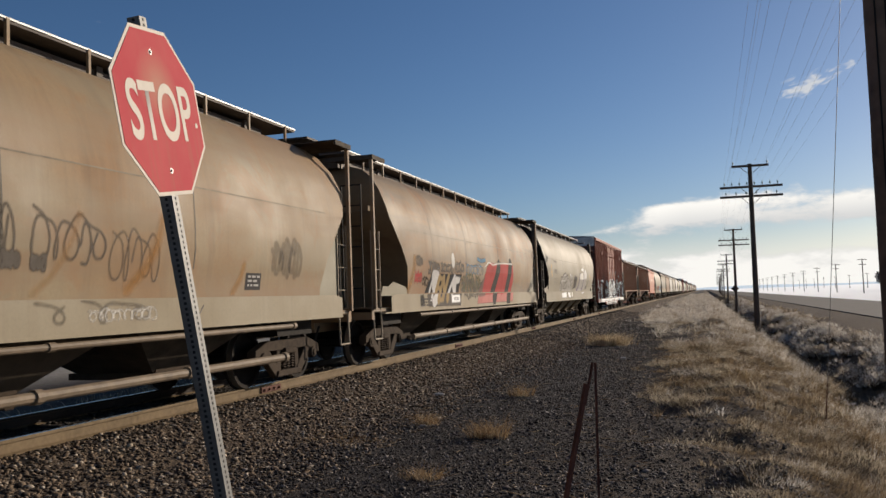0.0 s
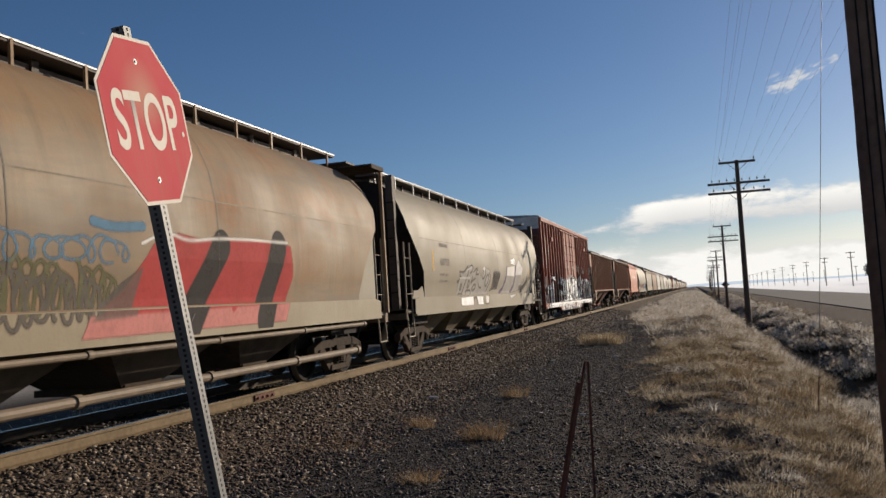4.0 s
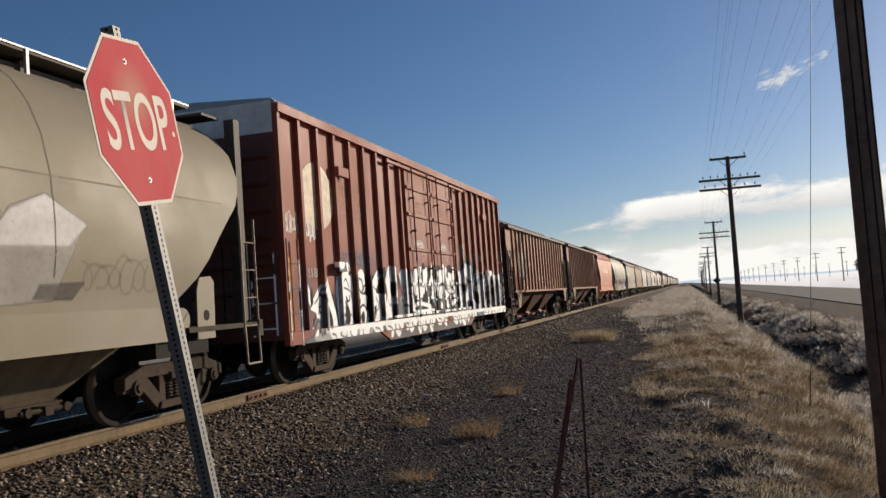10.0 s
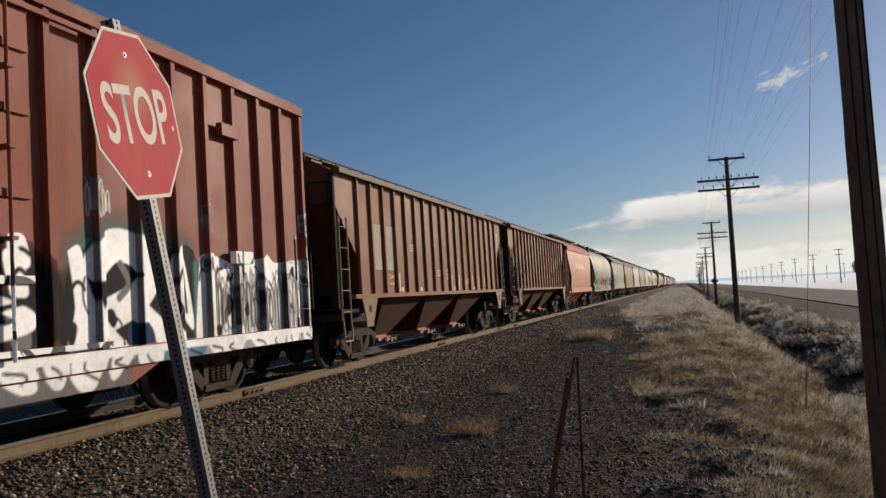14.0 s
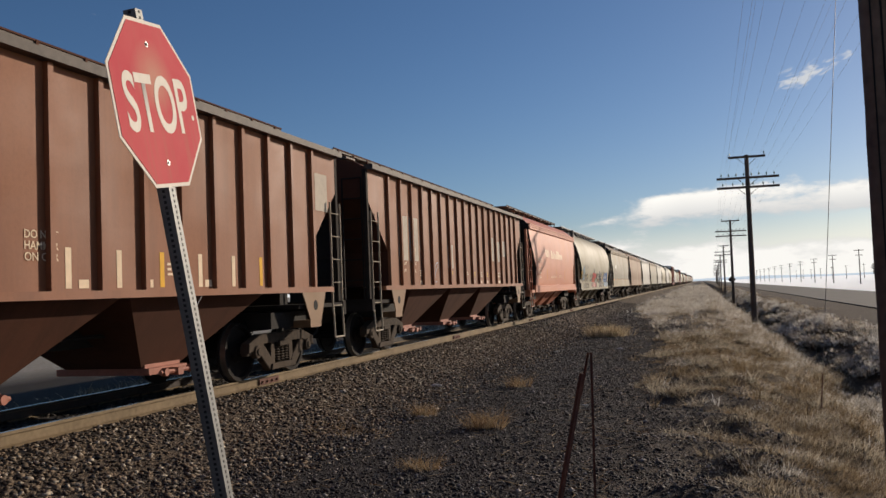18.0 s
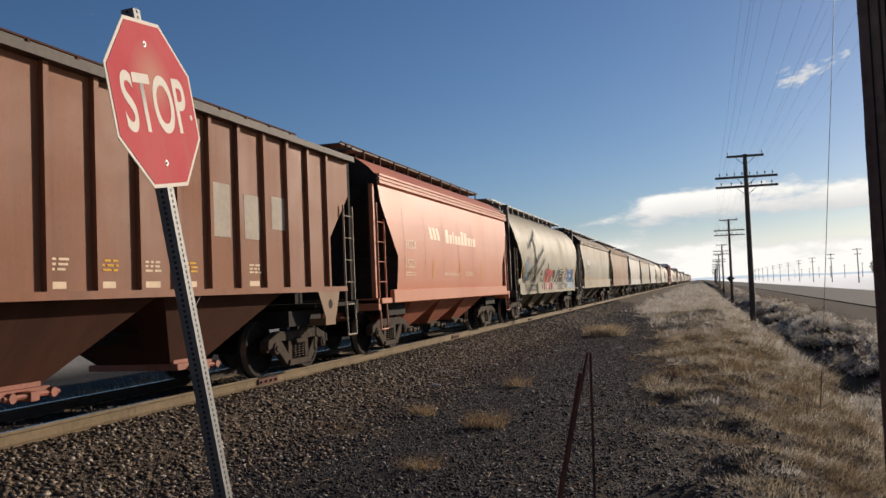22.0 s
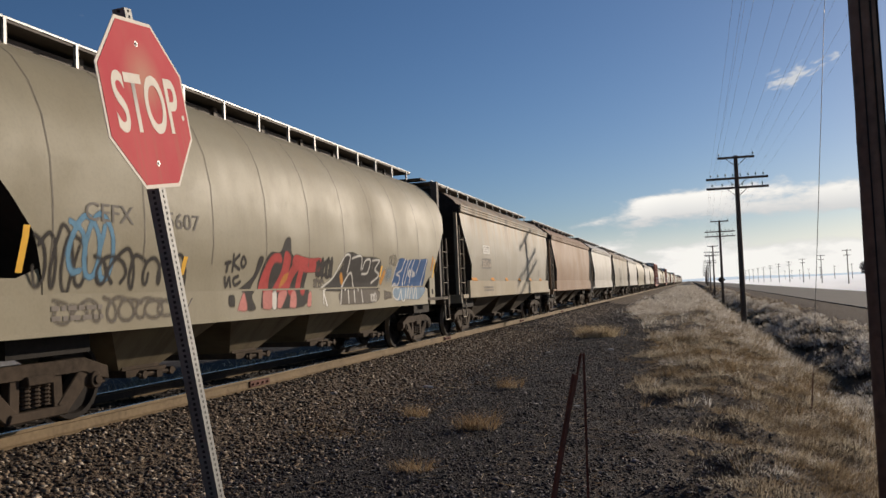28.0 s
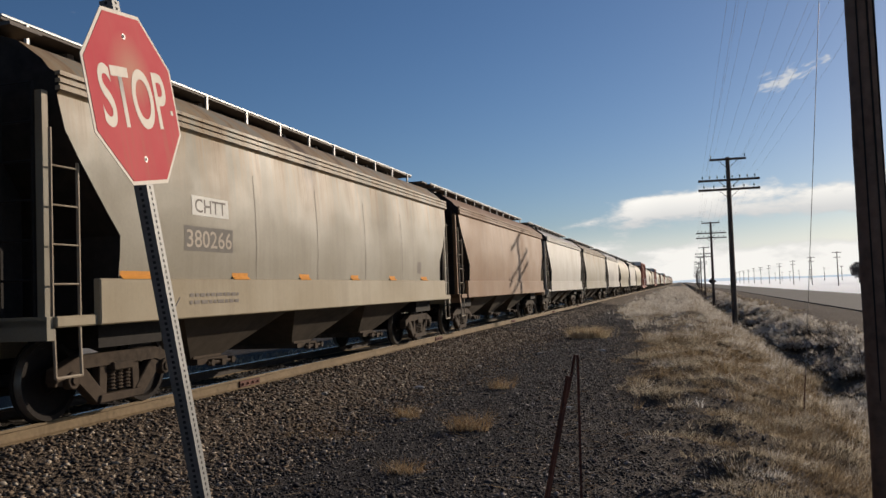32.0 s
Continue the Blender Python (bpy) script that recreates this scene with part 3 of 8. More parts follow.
    # dark box fills the tube so the holes look shaded inside
    bm = bmesh.new()
    bm_box(bm, x0 - w + 0.004, x0 + w - 0.004, 0.008, 0.004 + 2 * w - 0.004, zb, zt - 0.004)
    part("hollow_shade", bm, dark, post, "dark inside of the post")


stop_sign()


# ---------------------------------------------------------------- pole line
def utility_pole(x, y, ztop, zbase, lean=0.0, arms=True):
    p = thing("telegraph_pole", "dark weathered timber telegraph pole with three crossarms in dry grass", "utility pole", pose(x, y, zbase, 0, lean, 0), "telegraph poles along the track")
    h = ztop - zbase
    bm = bmesh.new()
    bm_tube(bm, (0, 0, -0.6), (0, 0, h), 0.16, 12, 0.105)
    part("pole", bm, M_POLE, p, smooth=True)
    for dz, half, pins in ((0.12, 0.92, 2), (1.22, 1.55, 8), (1.72, 1.55, 6)):
        bm = bmesh.new()
        bm_box(bm, -half, half, -0.20, -0.11, h - dz - 0.06, h - dz + 0.055)
        arm = part("crossarm", bm, M_POLE, p)
        for sx in (-1, 1):
            bm = bmesh.new()
            bm_tube(bm, (sx * 0.5, -0.155, h - dz - 0.05), (0, -0.14, h - dz - 0.5), 0.014, 5)
            part("brace", bm, M_POLE, arm)
        for i in range(pins):
            u = (i + 0.5) / pins * 2 - 1
            u = u * half * 0.97 if pins > 2 else u * half * 1.85
            bm = bmesh.new()
            bm_tube(bm, (u, -0.155, h - dz + 0.05), (u, -0.155, h - dz + 0.15), 0.012, 5)
            bm_tube(bm, (u, -0.155, h - dz + 0.13), (u, -0.155, h - dz + 0.24), 0.042, 8, 0.025)
            part("insulator", bm, M_GLASS, arm)
    return p


POLES = [(10.45, 47.0), (11.1, 95.0), (11.9, 158.0), (12.5, 215.0), (13.2, 272.0), (13.9, 330.0), (14.7, 392.0), (15.6, 455.0), (16.5, 520.0), (17.4, 590.0)]
for px, py in POLES:
    utility_pole(px, py, 8.5 - 0.004 * py, -0.9 - 0.002 * py, 0.4)


def near_pole():
    timber = plain("brown_pole_timber", (0.15, 0.095, 0.065), 0.9, 0.0, 0.6, 7, 0.6)
    p = thing("utility_pole", "thick dark timber utility pole standing in frosty grass", "utility pole", pose(9.52, 8.2, -0.3, 0, 0.0, 0))
    bm = bmesh.new()
    rings = []
    rs = random.Random(3)
    for k in range(25):
        z = k * 0.4
        r = 0.142 - 0.0045 * k * 0.4
        rings.append([bm.verts.new(((r + rs.uniform(-.004, .004)) * math.cos(a * math.pi / 9), (r + rs.uniform(-.004, .004)) * math.sin(a * math.pi / 9), z - 0.3)) for a in range(18)])
    for a, b in zip(rings, rings[1:]):
        for i in range(18):
            bm.faces.new((a[i], a[(i + 1) % 18], b[(i + 1) % 18], b[i]))
    bm.faces.new(rings[-1])
    part("pole", bm, timber, p, smooth=True)
    for a in (-1.2, -1.9, -0.6):
        bm = bmesh.new()
        bm_box(bm, -0.006, 0.006, -0.136, -0.10, 1.0, 6.5)
        part("crack", bm, M_BLACK, p, "long dark drying crack").rotation_euler = (0, 0, a + 1.5)


near_pole()


def wires():
    for arm, (dz, half, pins) in enumerate(((0.12, 0.92, 2), (1.22, 1.55, 8), (1.72, 1.55, 6))):
        for i in range(pins):
            u = (i + 0.5) / pins * 2 - 1
            u = u * half * 0.97 if pins > 2 else u * half * 1.85
            if arm == 2 and i != 0:
                continue
            bm = bmesh.new()
            stops = [(10.1, -4.0)] + POLES[:7]
            for (xa, ya), (xb, yb) in zip(stops, stops[1:]):
                za, zb = 8.5 - 0.004 * ya - dz + 0.2, 8.5 - 0.004 * yb - dz + 0.2
                pts = []
                for k in range(9):
                    f = k / 8
                    pts.append((xa + (xb - xa) * f + u, ya + (yb - ya) * f - 0.155, za + (zb - za) * f - 1.6 * f * (1 - f)))
                bm_path(bm, pts, 0.0023, 4)
            ob = new("line_wire", mesh_of(bm, "line_wire", M_WIRE))
            tagged(ob, "thin sagging line wire along the telegraph poles", "wire", "line wires")
    bm = bmesh.new()
    bm_tube(bm, (9.56, 14.0, -0.25), (10.60, 14.0, 11.5), 0.0055, 5)
    ob = new("guy_wire", mesh_of(bm, "guy_wire", M_WIRE))
    tagged(ob, "thin steel guy wire anchored in the frosty grass", "wire")
    bm = bmesh.new()
    bm_tube(bm, (9.52, 14.0, -0.6), (9.605, 14.0, 0.30), 0.009, 6)
    part("guy_anchor", bm, M_RUST, ob, "dark rusted anchor rod")


wires()


def stake():
    s = thing("iron_stake", "rusted angle iron frame of two leaning legs in the gravel", "stake", pose(7.07, 6.0, 0.0))
    for a, b, w in (((-0.33, 0, -0.1), (-0.05, 0.02, 1.16), 0.027), ((-0.07, 0.03, 1.0), (0.0, 0.04, 1.31), 0.012), ((-0.01, 0.05, -0.1), (0.02, 0.03, 1.31), 0.016)):
        bm = bmesh.new()
        a, b = Vector(a), Vector(b)
        bm_tube(bm, a, b, w * 0.75, 4)
        part("leg", bm, M_RUST, s)


stake()


# ---------------------------------------------------------------- railway cars
R_WHEEL = 0.457
# dark brown steel; on bays and end walls the tone stands for shade
M_DIMBROWN = paint("dim_brown_steel", (0.085, 0.034, 0.02), (0.065, 0.03, 0.02), (0.035, 0.018, 0.012), 0.85, spec=0.15)
# dark steel; on bays and decks its tone stands in for shade
M_DIMSTEEL = plain("dim_hopper_steel", (0.075, 0.06, 0.045), 0.8, 0.0, 0.5, 5, spec=0.15)
M_PIPE = plain("dusty_tan_pipe", (0.19, 0.14, 0.09), 0.7, 0.0, 0.5, 6)
ROLLING = []      # wheelsets that turn
CARS = []         # cars that run


def truck_meshes():
    """The meshes of one truck, shared by all cars."""
    out = {}
    bm = bmesh.new()
    bm_box(bm, -1.0, 1.0, -0.2, 0.2, 0.42, 0.66)
    bm_box(bm, -0.3, 0.3, -0.3, 0.3, 0.66, 0.78)
    out["truck"] = mesh_of(bm, "truck", M_BLACK)
    # cast side frame with two windows and a spring opening
    bm = bmesh.new()
    bm_plate(bm, [(-1.15, 0.44), (-1.13, 0.60), (-0.72, 0.73), (0.72, 0.73), (1.13, 0.60), (1.15, 0.44), (1.0, 0.48), (0.72, 0.585), (-0.72, 0.585), (-1.0, 0.48)][::-1], 0.96, 1.12)
    for s in (-1, 1):
        bm_plate(bm, [(s * 1.13, 0.40), (s * 1.13, 0.58), (s * 0.98, 0.58), (s * 0.98, 0.40)], 0.97, 1.08)
        bm_plate(bm, [(s * 0.92, 0.54), (s * 0.84, 0.63), (s * 0.68, 0.62), (s * 0.30, 0.25), (s * 0.42, 0.11)], 0.98, 1.10)
        bm_plate(bm, [(s * 0.40, 0.20), (s * 0.38, 0.64), (s * 0.23, 0.64), (s * 0.25, 0.20)], 0.98, 1.09)
        bm_tube(bm, (1.04, s * 0.89, 0.457), (1.15, s * 0.89, 0.457), 0.105, 14)
        bm_tube(bm, (1.15, s * 0.89, 0.457), (1.17, s * 0.89, 0.457), 0.06, 10)
    bm_plate(bm, [(-0.44, 0.13), (0.44, 0.13), (0.40, 0.23), (-0.40, 0.23)], 0.94, 1.13)
    bm_plate(bm, [(-0.19, 0.50), (0.19, 0.50), (0.21, 0.60), (-0.21, 0.60)], 0.92, 1.16)
    out["side_frame"] = mesh_of(bm, "side_frame", M_TRUCK, bevel=0.012)
    bm = bmesh.new()
    rings = []
    for k in range(13):
        r = 0.062 + 0.010 * math.cos(k * math.pi)
        rings.append([bm.verts.new((1.05 + r * math.cos(a * math.pi / 5), r * math.sin(a * math.pi / 5), 0.27 + k * 0.021)) for a in range(10)])
    for u, w in zip(rings, rings[1:]):
        for i in range(10):
            bm.faces.new((u[i], u[(i + 1) % 10], w[(i + 1) % 10], w[i]))
    out["spring"] = mesh_of(bm, "spring", M_TRUCK)
    # wheelset: two flanged wheels with dished plates on an axle
    bm = bmesh.new()
    prof = [(0.66, 0.06), (0.66, 0.13), (0.715, 0.17), (0.715, 0.37), (0.685, 0.40), (0.685, 0.485), (0.715, 0.483), (0.725, 0.46), (0.82, 0.455),
            (0.82, 0.40), (0.765, 0.375), (0.750, 0.17), (0.80, 0.13), (0.80, 0.06)]
    for s in (-1, 1):
        n = 28
        rings = [[bm.verts.new((s * x, r * math.cos(2 * math.pi * i / n), r * math.sin(2 * math.pi * i / n))) for i in range(n)] for x, r in prof]
        for a, b in zip(rings, rings[1:]):
            for i in range(n):
                j = (i + 1) % n
                bm.faces.new((a[i], a[j], b[j], b[i]))
    bm_tube(bm, (-1.1, 0, 0), (1.1, 0, 0), 0.075, 12)
    out["wheelset"] = mesh_of(bm, "wheelset", M_WHEEL, True)
    out["wheelset"].materials.append(M_TREAD)
    for p in out["wheelset"].polygons:
        if math.hypot(p.center.y, p.center.z) > 0.445 and abs(p.center.x) > 0.73:
            p.material_index = 1
    bm = bmesh.new()
    bm_box(bm, -0.6, 0.6, -0.06, 0.06, 0.3, 0.42)
    bm_plate(bm, [(-0.1, 0.25), (0.0, 0.55), (0.1, 0.55), (0.08, 0.25)], 0.68, 0.80)
    out["brake_beam"] = mesh_of(bm, "brake_beam", M_BLACK)
    return out


TRUCK = truck_meshes()


def add_truck(car, y, moving=True):
    t = part("truck", TRUCK["truck"], None, car, "cast steel truck with coil springs")
    t.location = (0, y, 0)
    for turn in (0, math.pi):
        part("side_frame", TRUCK["side_frame"], None, t).rotation_euler = (0, 0, turn)
        for y in (-0.145, 0.0, 0.145):
            sp = part("spring", TRUCK["spring"], None, t)
            sp.rotation_euler, sp.location = (0, 0, turn), (0, y, 0)
    for s in (-0.89, 0.89):
        w = part("wheelset", TRUCK["wheelset"], None, t, "pair of steel wheels on an axle")
        w.location = (0, s, R_WHEEL)
        if moving:
            ROLLING.append((w, s))
        part("brake_beam", TRUCK["brake_beam"], None, t).location = (0, s * 0.42, 0.1)


def add_coupler(car, y, s):
    bm = bmesh.new()
    bm_box(bm, -0.07, 0.07, min(y - s * 0.5, y + s * 0.42), max(y - s * 0.5, y + s * 0.42), 0.78, 0.96)
    bm_box(bm, -0.14, 0.12, min(y + s * 0.38, y + s * 0.68), max(y + s * 0.38, y + s * 0.68), 0.72, 1.0)
    part("coupler", bm, M_TRUCK, car, "rusty cast knuckle coupler", bevel=0.02)
    bm = bmesh.new()
    pts = [(0.35, y, 0.85), (0.38, y + s * 0.25, 0.6), (0.3, y + s * 0.45, 0.42), (0.15, y + s * 0.62, 0.45)]
    bm_path(bm, pts, 0.025, 6)
    part("air_hose", bm, M_BLACK, car, "black rubber brake hose")


def add_ladder(car, x, y, z0, z1, along="y", width=0.42, step=0.42, mat=None, deep=True):
    """A grab-iron ladder on the side (along y) or on the end (along x)."""
    bm = bmesh.new()
    if along == "y":
        for s in (-1, 1):
            bm_box(bm, x + 0.01, x + 0.045, y + s * width / 2 - 0.009, y + s * width / 2 + 0.009, z0, z1)
        if x > 0:
            frame_part = part("ladder", bm, mat or M_GALV, car, "steel ladder with round rungs")
            bm = bmesh.new()
            bm_tube(bm, (0, -width / 2, 0), (0, width / 2, 0), 0.010, 6)
            rung = mesh_of(bm, "rung", mat or M_GALV)
            z = z0 + 0.12
            while z < z1:
                part("rung", rung, None, frame_part).location = (x + 0.03, y, z)
                z += step
            return frame_part
        z = z0 + 0.12
        while z < z1:
            bm_tube(bm, (x + 0.03, y - width / 2, z), (x + 0.03, y + width / 2, z), 0.010, 6)
            z += step
    else:
        for s in (-1, 1):
            bm_box(bm, x + s * width / 2 - 0.01, x + s * width / 2 + 0.01, y - 0.018, y + 0.018, z0, z1)
        z = z0 + 0.12
        while z < z1:
            bm_tube(bm, (x - width / 2, y, z), (x + width / 2, y, z), 0.014, 6)
            z += step
    return part("ladder", bm, mat or M_GALV, car, "steel ladder with round rungs")


def body_curve(kind):
    """The half cross-section of a hopper body: points (x, z) from the roof's edge down, z over the rail."""
    if kind == "round":
        raw = [(0.0, 4.38), (0.45, 4.34), (0.80, 4.23), (1.08, 4.02), (1.30, 3.72), (1.46, 3.35), (1.555, 2.9), (1.58, 2.45), (1.578, 2.08), (1.50, 1.56), (1.49, 1.16)]
    elif kind == "arched":
        raw = [(0.0, 4.42), (0.55, 4.38), (1.0, 4.22), (1.32, 3.98), (1.42, 3.86), (1.53, 3.80), (1.545, 3.62), (1.50, 3.58), (1.535, 3.2), (1.57, 2.6), (1.575, 2.1), (1.55, 1.60), (1.53, 1.30), (1.50, 1.15)]
    else:
        raw = [(0.0, 4.36), (0.6, 4.32), (1.2, 4.18), (1.46, 4.08), (1.47, 3.0), (1.47, 1.55)]
    out = [Vector(raw[0])]
    for a, b in zip(raw, raw[1:]):
        a, b = Vector(a), Vector(b)
        k = max(1, int((b - a).length / 0.22))
        out += [a.lerp(b, i / k) for i in range(1, k + 1)]
    return out


def side_x(kind, z):
    pts = body_curve(kind)
    zs = np.array([p.y for p in pts])[::-1]
    xs = np.array([p.x for p in pts])[::-1]
    return float(np.interp(z, zs, xs))


def hopper_body(kind, half, cut, front=0.0, back=0.0, cut_far=None):
    """The tank of a hopper car: a bulging tube cut by sloped, curved ends. cut(z): how far inside of half it ends at that height."""
    bm = bmesh.new()
    pts = body_curve(kind)
    ny = 26
    rows = []
    full = [(-p.x, p.y) for p in pts[::-1]] + [(p.x, p.y) for p in pts[1:]]
    for x, z in full:
        ya, yb = -half + cut(z) + front, half - (cut_far or cut)(z) - back
        rows.append([bm.verts.new((x, ya + (yb - ya) * j / ny, z)) for j in range(ny + 1)])
    for a, b in zip(rows, rows[1:]):
        for j in range(ny):
            bm.faces.new((a[j], b[j], b[j + 1], a[j + 1]))
    n = len(rows)
    for j in (0, ny):
        for i in range(n // 2):
            q = (rows[i][j], rows[i + 1][j], rows[n - 2 - i][j], rows[n - 1 - i][j])
            q = list(dict.fromkeys(q))
            if len(q) > 2:
                bm.faces.new(q).material_index = 1
    return bm


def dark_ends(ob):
    """Gives the end walls of a tank a near-black tone that stands for shade."""
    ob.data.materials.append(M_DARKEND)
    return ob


def roof_walk(car, half, z=4.42, w=0.62, posts=14, mat=None, rail=0.26):
    """The roof's running board: side curbs on posts, and the deck."""
    bm = bmesh.new()
    bm_box(bm, -w, w, -half, half, z + rail - 0.05, z + rail - 0.02)
    walk_deck = part("running_board", bm, M_DARKROOF, car, "dark steel running board along the roof")
    bm = bmesh.new()
    for s in (-1, 1):
        bm_box(bm, s * w - 0.015, s * w + 0.015, -half, half, z + rail - 0.014, z + rail + 0.010)
    part("edge_rail", bm, M_DIMBROWN if mat is M_DIMBROWN else M_GALV, walk_deck, "bright steel edge of the running board")
    for s in (-1, 1):
        for i in range(posts):
            y = -half + (i + 0.3) * 2 * half / (posts - 0.4)
            bm = bmesh.new()
            bm_box(bm, s * w - 0.02, s * w + 0.02, y - 0.022, y + 0.022, z - 0.22, z + rail)
            part("roof_post", bm, mat or M_GALV, walk_deck)
    bm = bmesh.new()
    bm_box(bm, -0.36, 0.36, -half + 0.8, half - 0.8, z - 0.1, z + 0.12)
    for i in range(9):
        y = -half + 1.4 + i * (2 * half - 2.8) / 8
        bm_box(bm, -0.40, 0.40, y - 0.06, y + 0.06, z - 0.08, z + 0.17)
    part("roof_hatch", bm, M_DARKROOF, car, "long trough hatch cover on the roof")


def end_frames(car, L, mat, inset, top=3.45, ladder_h=2.75, post=(1.40, 0.045), grate=4.40, deck=None, post_mat=None, shelf=None, back=None):
    """Platforms, posts and ladders at both ends."""
    for s in (-1, 1):
        bm = bmesh.new()
        a, b = sorted((s * L, s * (L - inset)))
        bm_box(bm, -1.5, 1.5, a, b, 1.10, 1.17)
        bm_box(bm, -1.52, 1.52, *sorted((s * L, s * (L - 0.12))), 0.95, 1.2)
        bm_box(bm, -0.25, 0.25, a, b, 0.72, 1.12)
        part("end_platform", bm, deck or mat, car)
        for sx in (-1, 1):
            bm = bmesh.new()
            px, pw = post
            bm_box(bm, sx * px - pw, sx * px + pw, *sorted((s * (L - 0.06), s * (L - 0.06 - 2 * pw))), 1.15, top)
            part("corner_post", bm, post_mat or mat, car)
            add_ladder(car, sx * 1.5 - 0.03, s * (L - 0.32), 1.0, ladder_h, "y", mat=mat if mat is M_ORANGE else M_LADDER)
            add_ladder(car, sx * 1.12, s * (L - 0.05), 1.05, 3.7 if sx * s < 0 else 2.4, "x", mat=M_BLACK)
            bm = bmesh.new()
            y0, y1 = s * (L - 0.12), s * (L - 0.52)
            bm_path(bm, [(sx * 1.5, y0, 1.1), (sx * 1.52, y0, 0.55), (sx * 1.52, y1, 0.55), (sx * 1.5, y1, 1.1)], 0.018, 6)
            part("sill_step", bm, mat if mat is M_ORANGE else M_LADDER, car)
        # end posts are dark in colour for the shade at the car's end
        bm = bmesh.new()
        bm_box(bm, -0.55, 0.55, *sorted((s * (L - 0.45), s * (L - 0.75))), 1.17, 3.6)
        bm_box(bm, -1.3, 1.3, *sorted((s * (L - 0.5), s * (L - 0.6))), 3.2, 3.3)
        part("end_post", bm, back or M_BLACK, car)
        # black block at the bolster, added to keep the shaded end zone dark
        bm = bmesh.new()
        bm_box(bm, -1.25, 1.25, *sorted((s * (L - 2.4), s * (L - 1.15))), 0.80, 1.06)
        part("body_bolster", bm, M_BLACK, car)
        bm = bmesh.new()
        bm_tube(bm, (-0.75, s * (L - 0.95), 1.5), (0.1, s * (L - 0.95), 1.5), 0.2, 12)
        part("air_reservoir", bm, M_BLACK, car, smooth=True)
        bm = bmesh.new()
        bm_box(bm, 0.40, 1.0, *sorted((s * (L - 0.12), s * (L - 0.6))), grate - 0.03, grate + 0.01)
        part("roof_grating", bm, M_DARKROOF, car, "steel step grating at the roof corner")
        if shelf:
            for sx in (-1, 1):
                bm = bmesh.new()
                bm_box(bm, *sorted((sx * 0.60, sx * 1.62)), *sorted((s * (L - 0.02), s * (L - 0.72))), top + 0.002, top + 0.03)
                bm_box(bm, *sorted((sx * 1.58, sx * 1.62)), *sorted((s * (L - 0.02), s * (L - 0.72))), top - 0.06, top + 0.002)
                bm_box(bm, *sorted((sx * 0.60, sx * 1.58)), *sorted((s * (L - 0.02), s * (L - 0.06))), top - 0.06, top + 0.002)
                part("roof_platform", bm, shelf, car, "rusty tan roof platform on a corner post")
        add_coupler(car, s * L, s)


def bays(car, L, count, mat, ztop=1.2, zbot=0.42, wide=1.3, gate=None):
    """Discharge hoppers under the sill."""
    span_y = 2 * (L - 2.75)
    step = span_y / count
    for i in range(count):
        y = -span_y / 2 + (i + 0.5) * step
        bm = bmesh.new()
        top = [(-wide, y - step * 0.5), (wide, y - step * 0.5), (wide, y + step * 0.5), (-wide, y + step * 0.5)]
        bot = [(-0.62, y - 0.42), (0.62, y - 0.42), (0.62, y + 0.42), (-0.62, y + 0.42)]
        va = [bm.verts.new((px, py, ztop)) for px, py in top]
        vb = [bm.verts.new((px, py, zbot)) for px, py in bot]
        for k in range(4):
            bm.faces.new((va[k], va[(k + 1) % 4], vb[(k + 1) % 4], vb[k]))
        bm.faces.new(va[::-1])
        bm.faces.new(vb)
        bay = part("hopper_bay", bm, mat, car)
        bm = bmesh.new()
        bm_box(bm, -0.75, 0.75, y - 0.44, y + 0.44, zbot - 0.09, zbot)
        bm_tube(bm, (0.9, y - 0.4, zbot - 0.06), (0.9, y + 0.4, zbot - 0.06), 0.03, 6)
        bm_box(bm, 0.7, 0.95, y - 0.06, y + 0.06, zbot - 0.12, zbot - 0.02)
        for d in (-0.3, 0.3):
            bm_tube(bm, (0.86, y + d, zbot - 0.06), (0.94, y + d, zbot - 0.06), 0.055, 8)
        bm_box(bm, 0.62, 0.66, y - 0.4, y + 0.4, zbot, zbot + 0.06)
        part("outlet_gate", bm, gate or M_TRUCK, bay, "discharge gate with a rack shaft")


def underframe(car, L):
    bm = bmesh.new()
    bm_box(bm, -0.2, 0.2, -L + 0.3, L - 0.3, 0.75, 1.1)
    part("centre_sill", bm, M_BLACK, car)
    bm = bmesh.new()
    bm_tube(bm, (0.5, -L + 2.5, 0.9), (0.5, L - 2.5, 0.9), 0.03, 6)
    part("brake_pipe", bm, M_BLACK, car)


def set_car(car, a, b):
    CARS.append((car, (a + b) / 2))
    car.location = (0, (a + b) / 2, RAIL)
    return (b - a) / 2


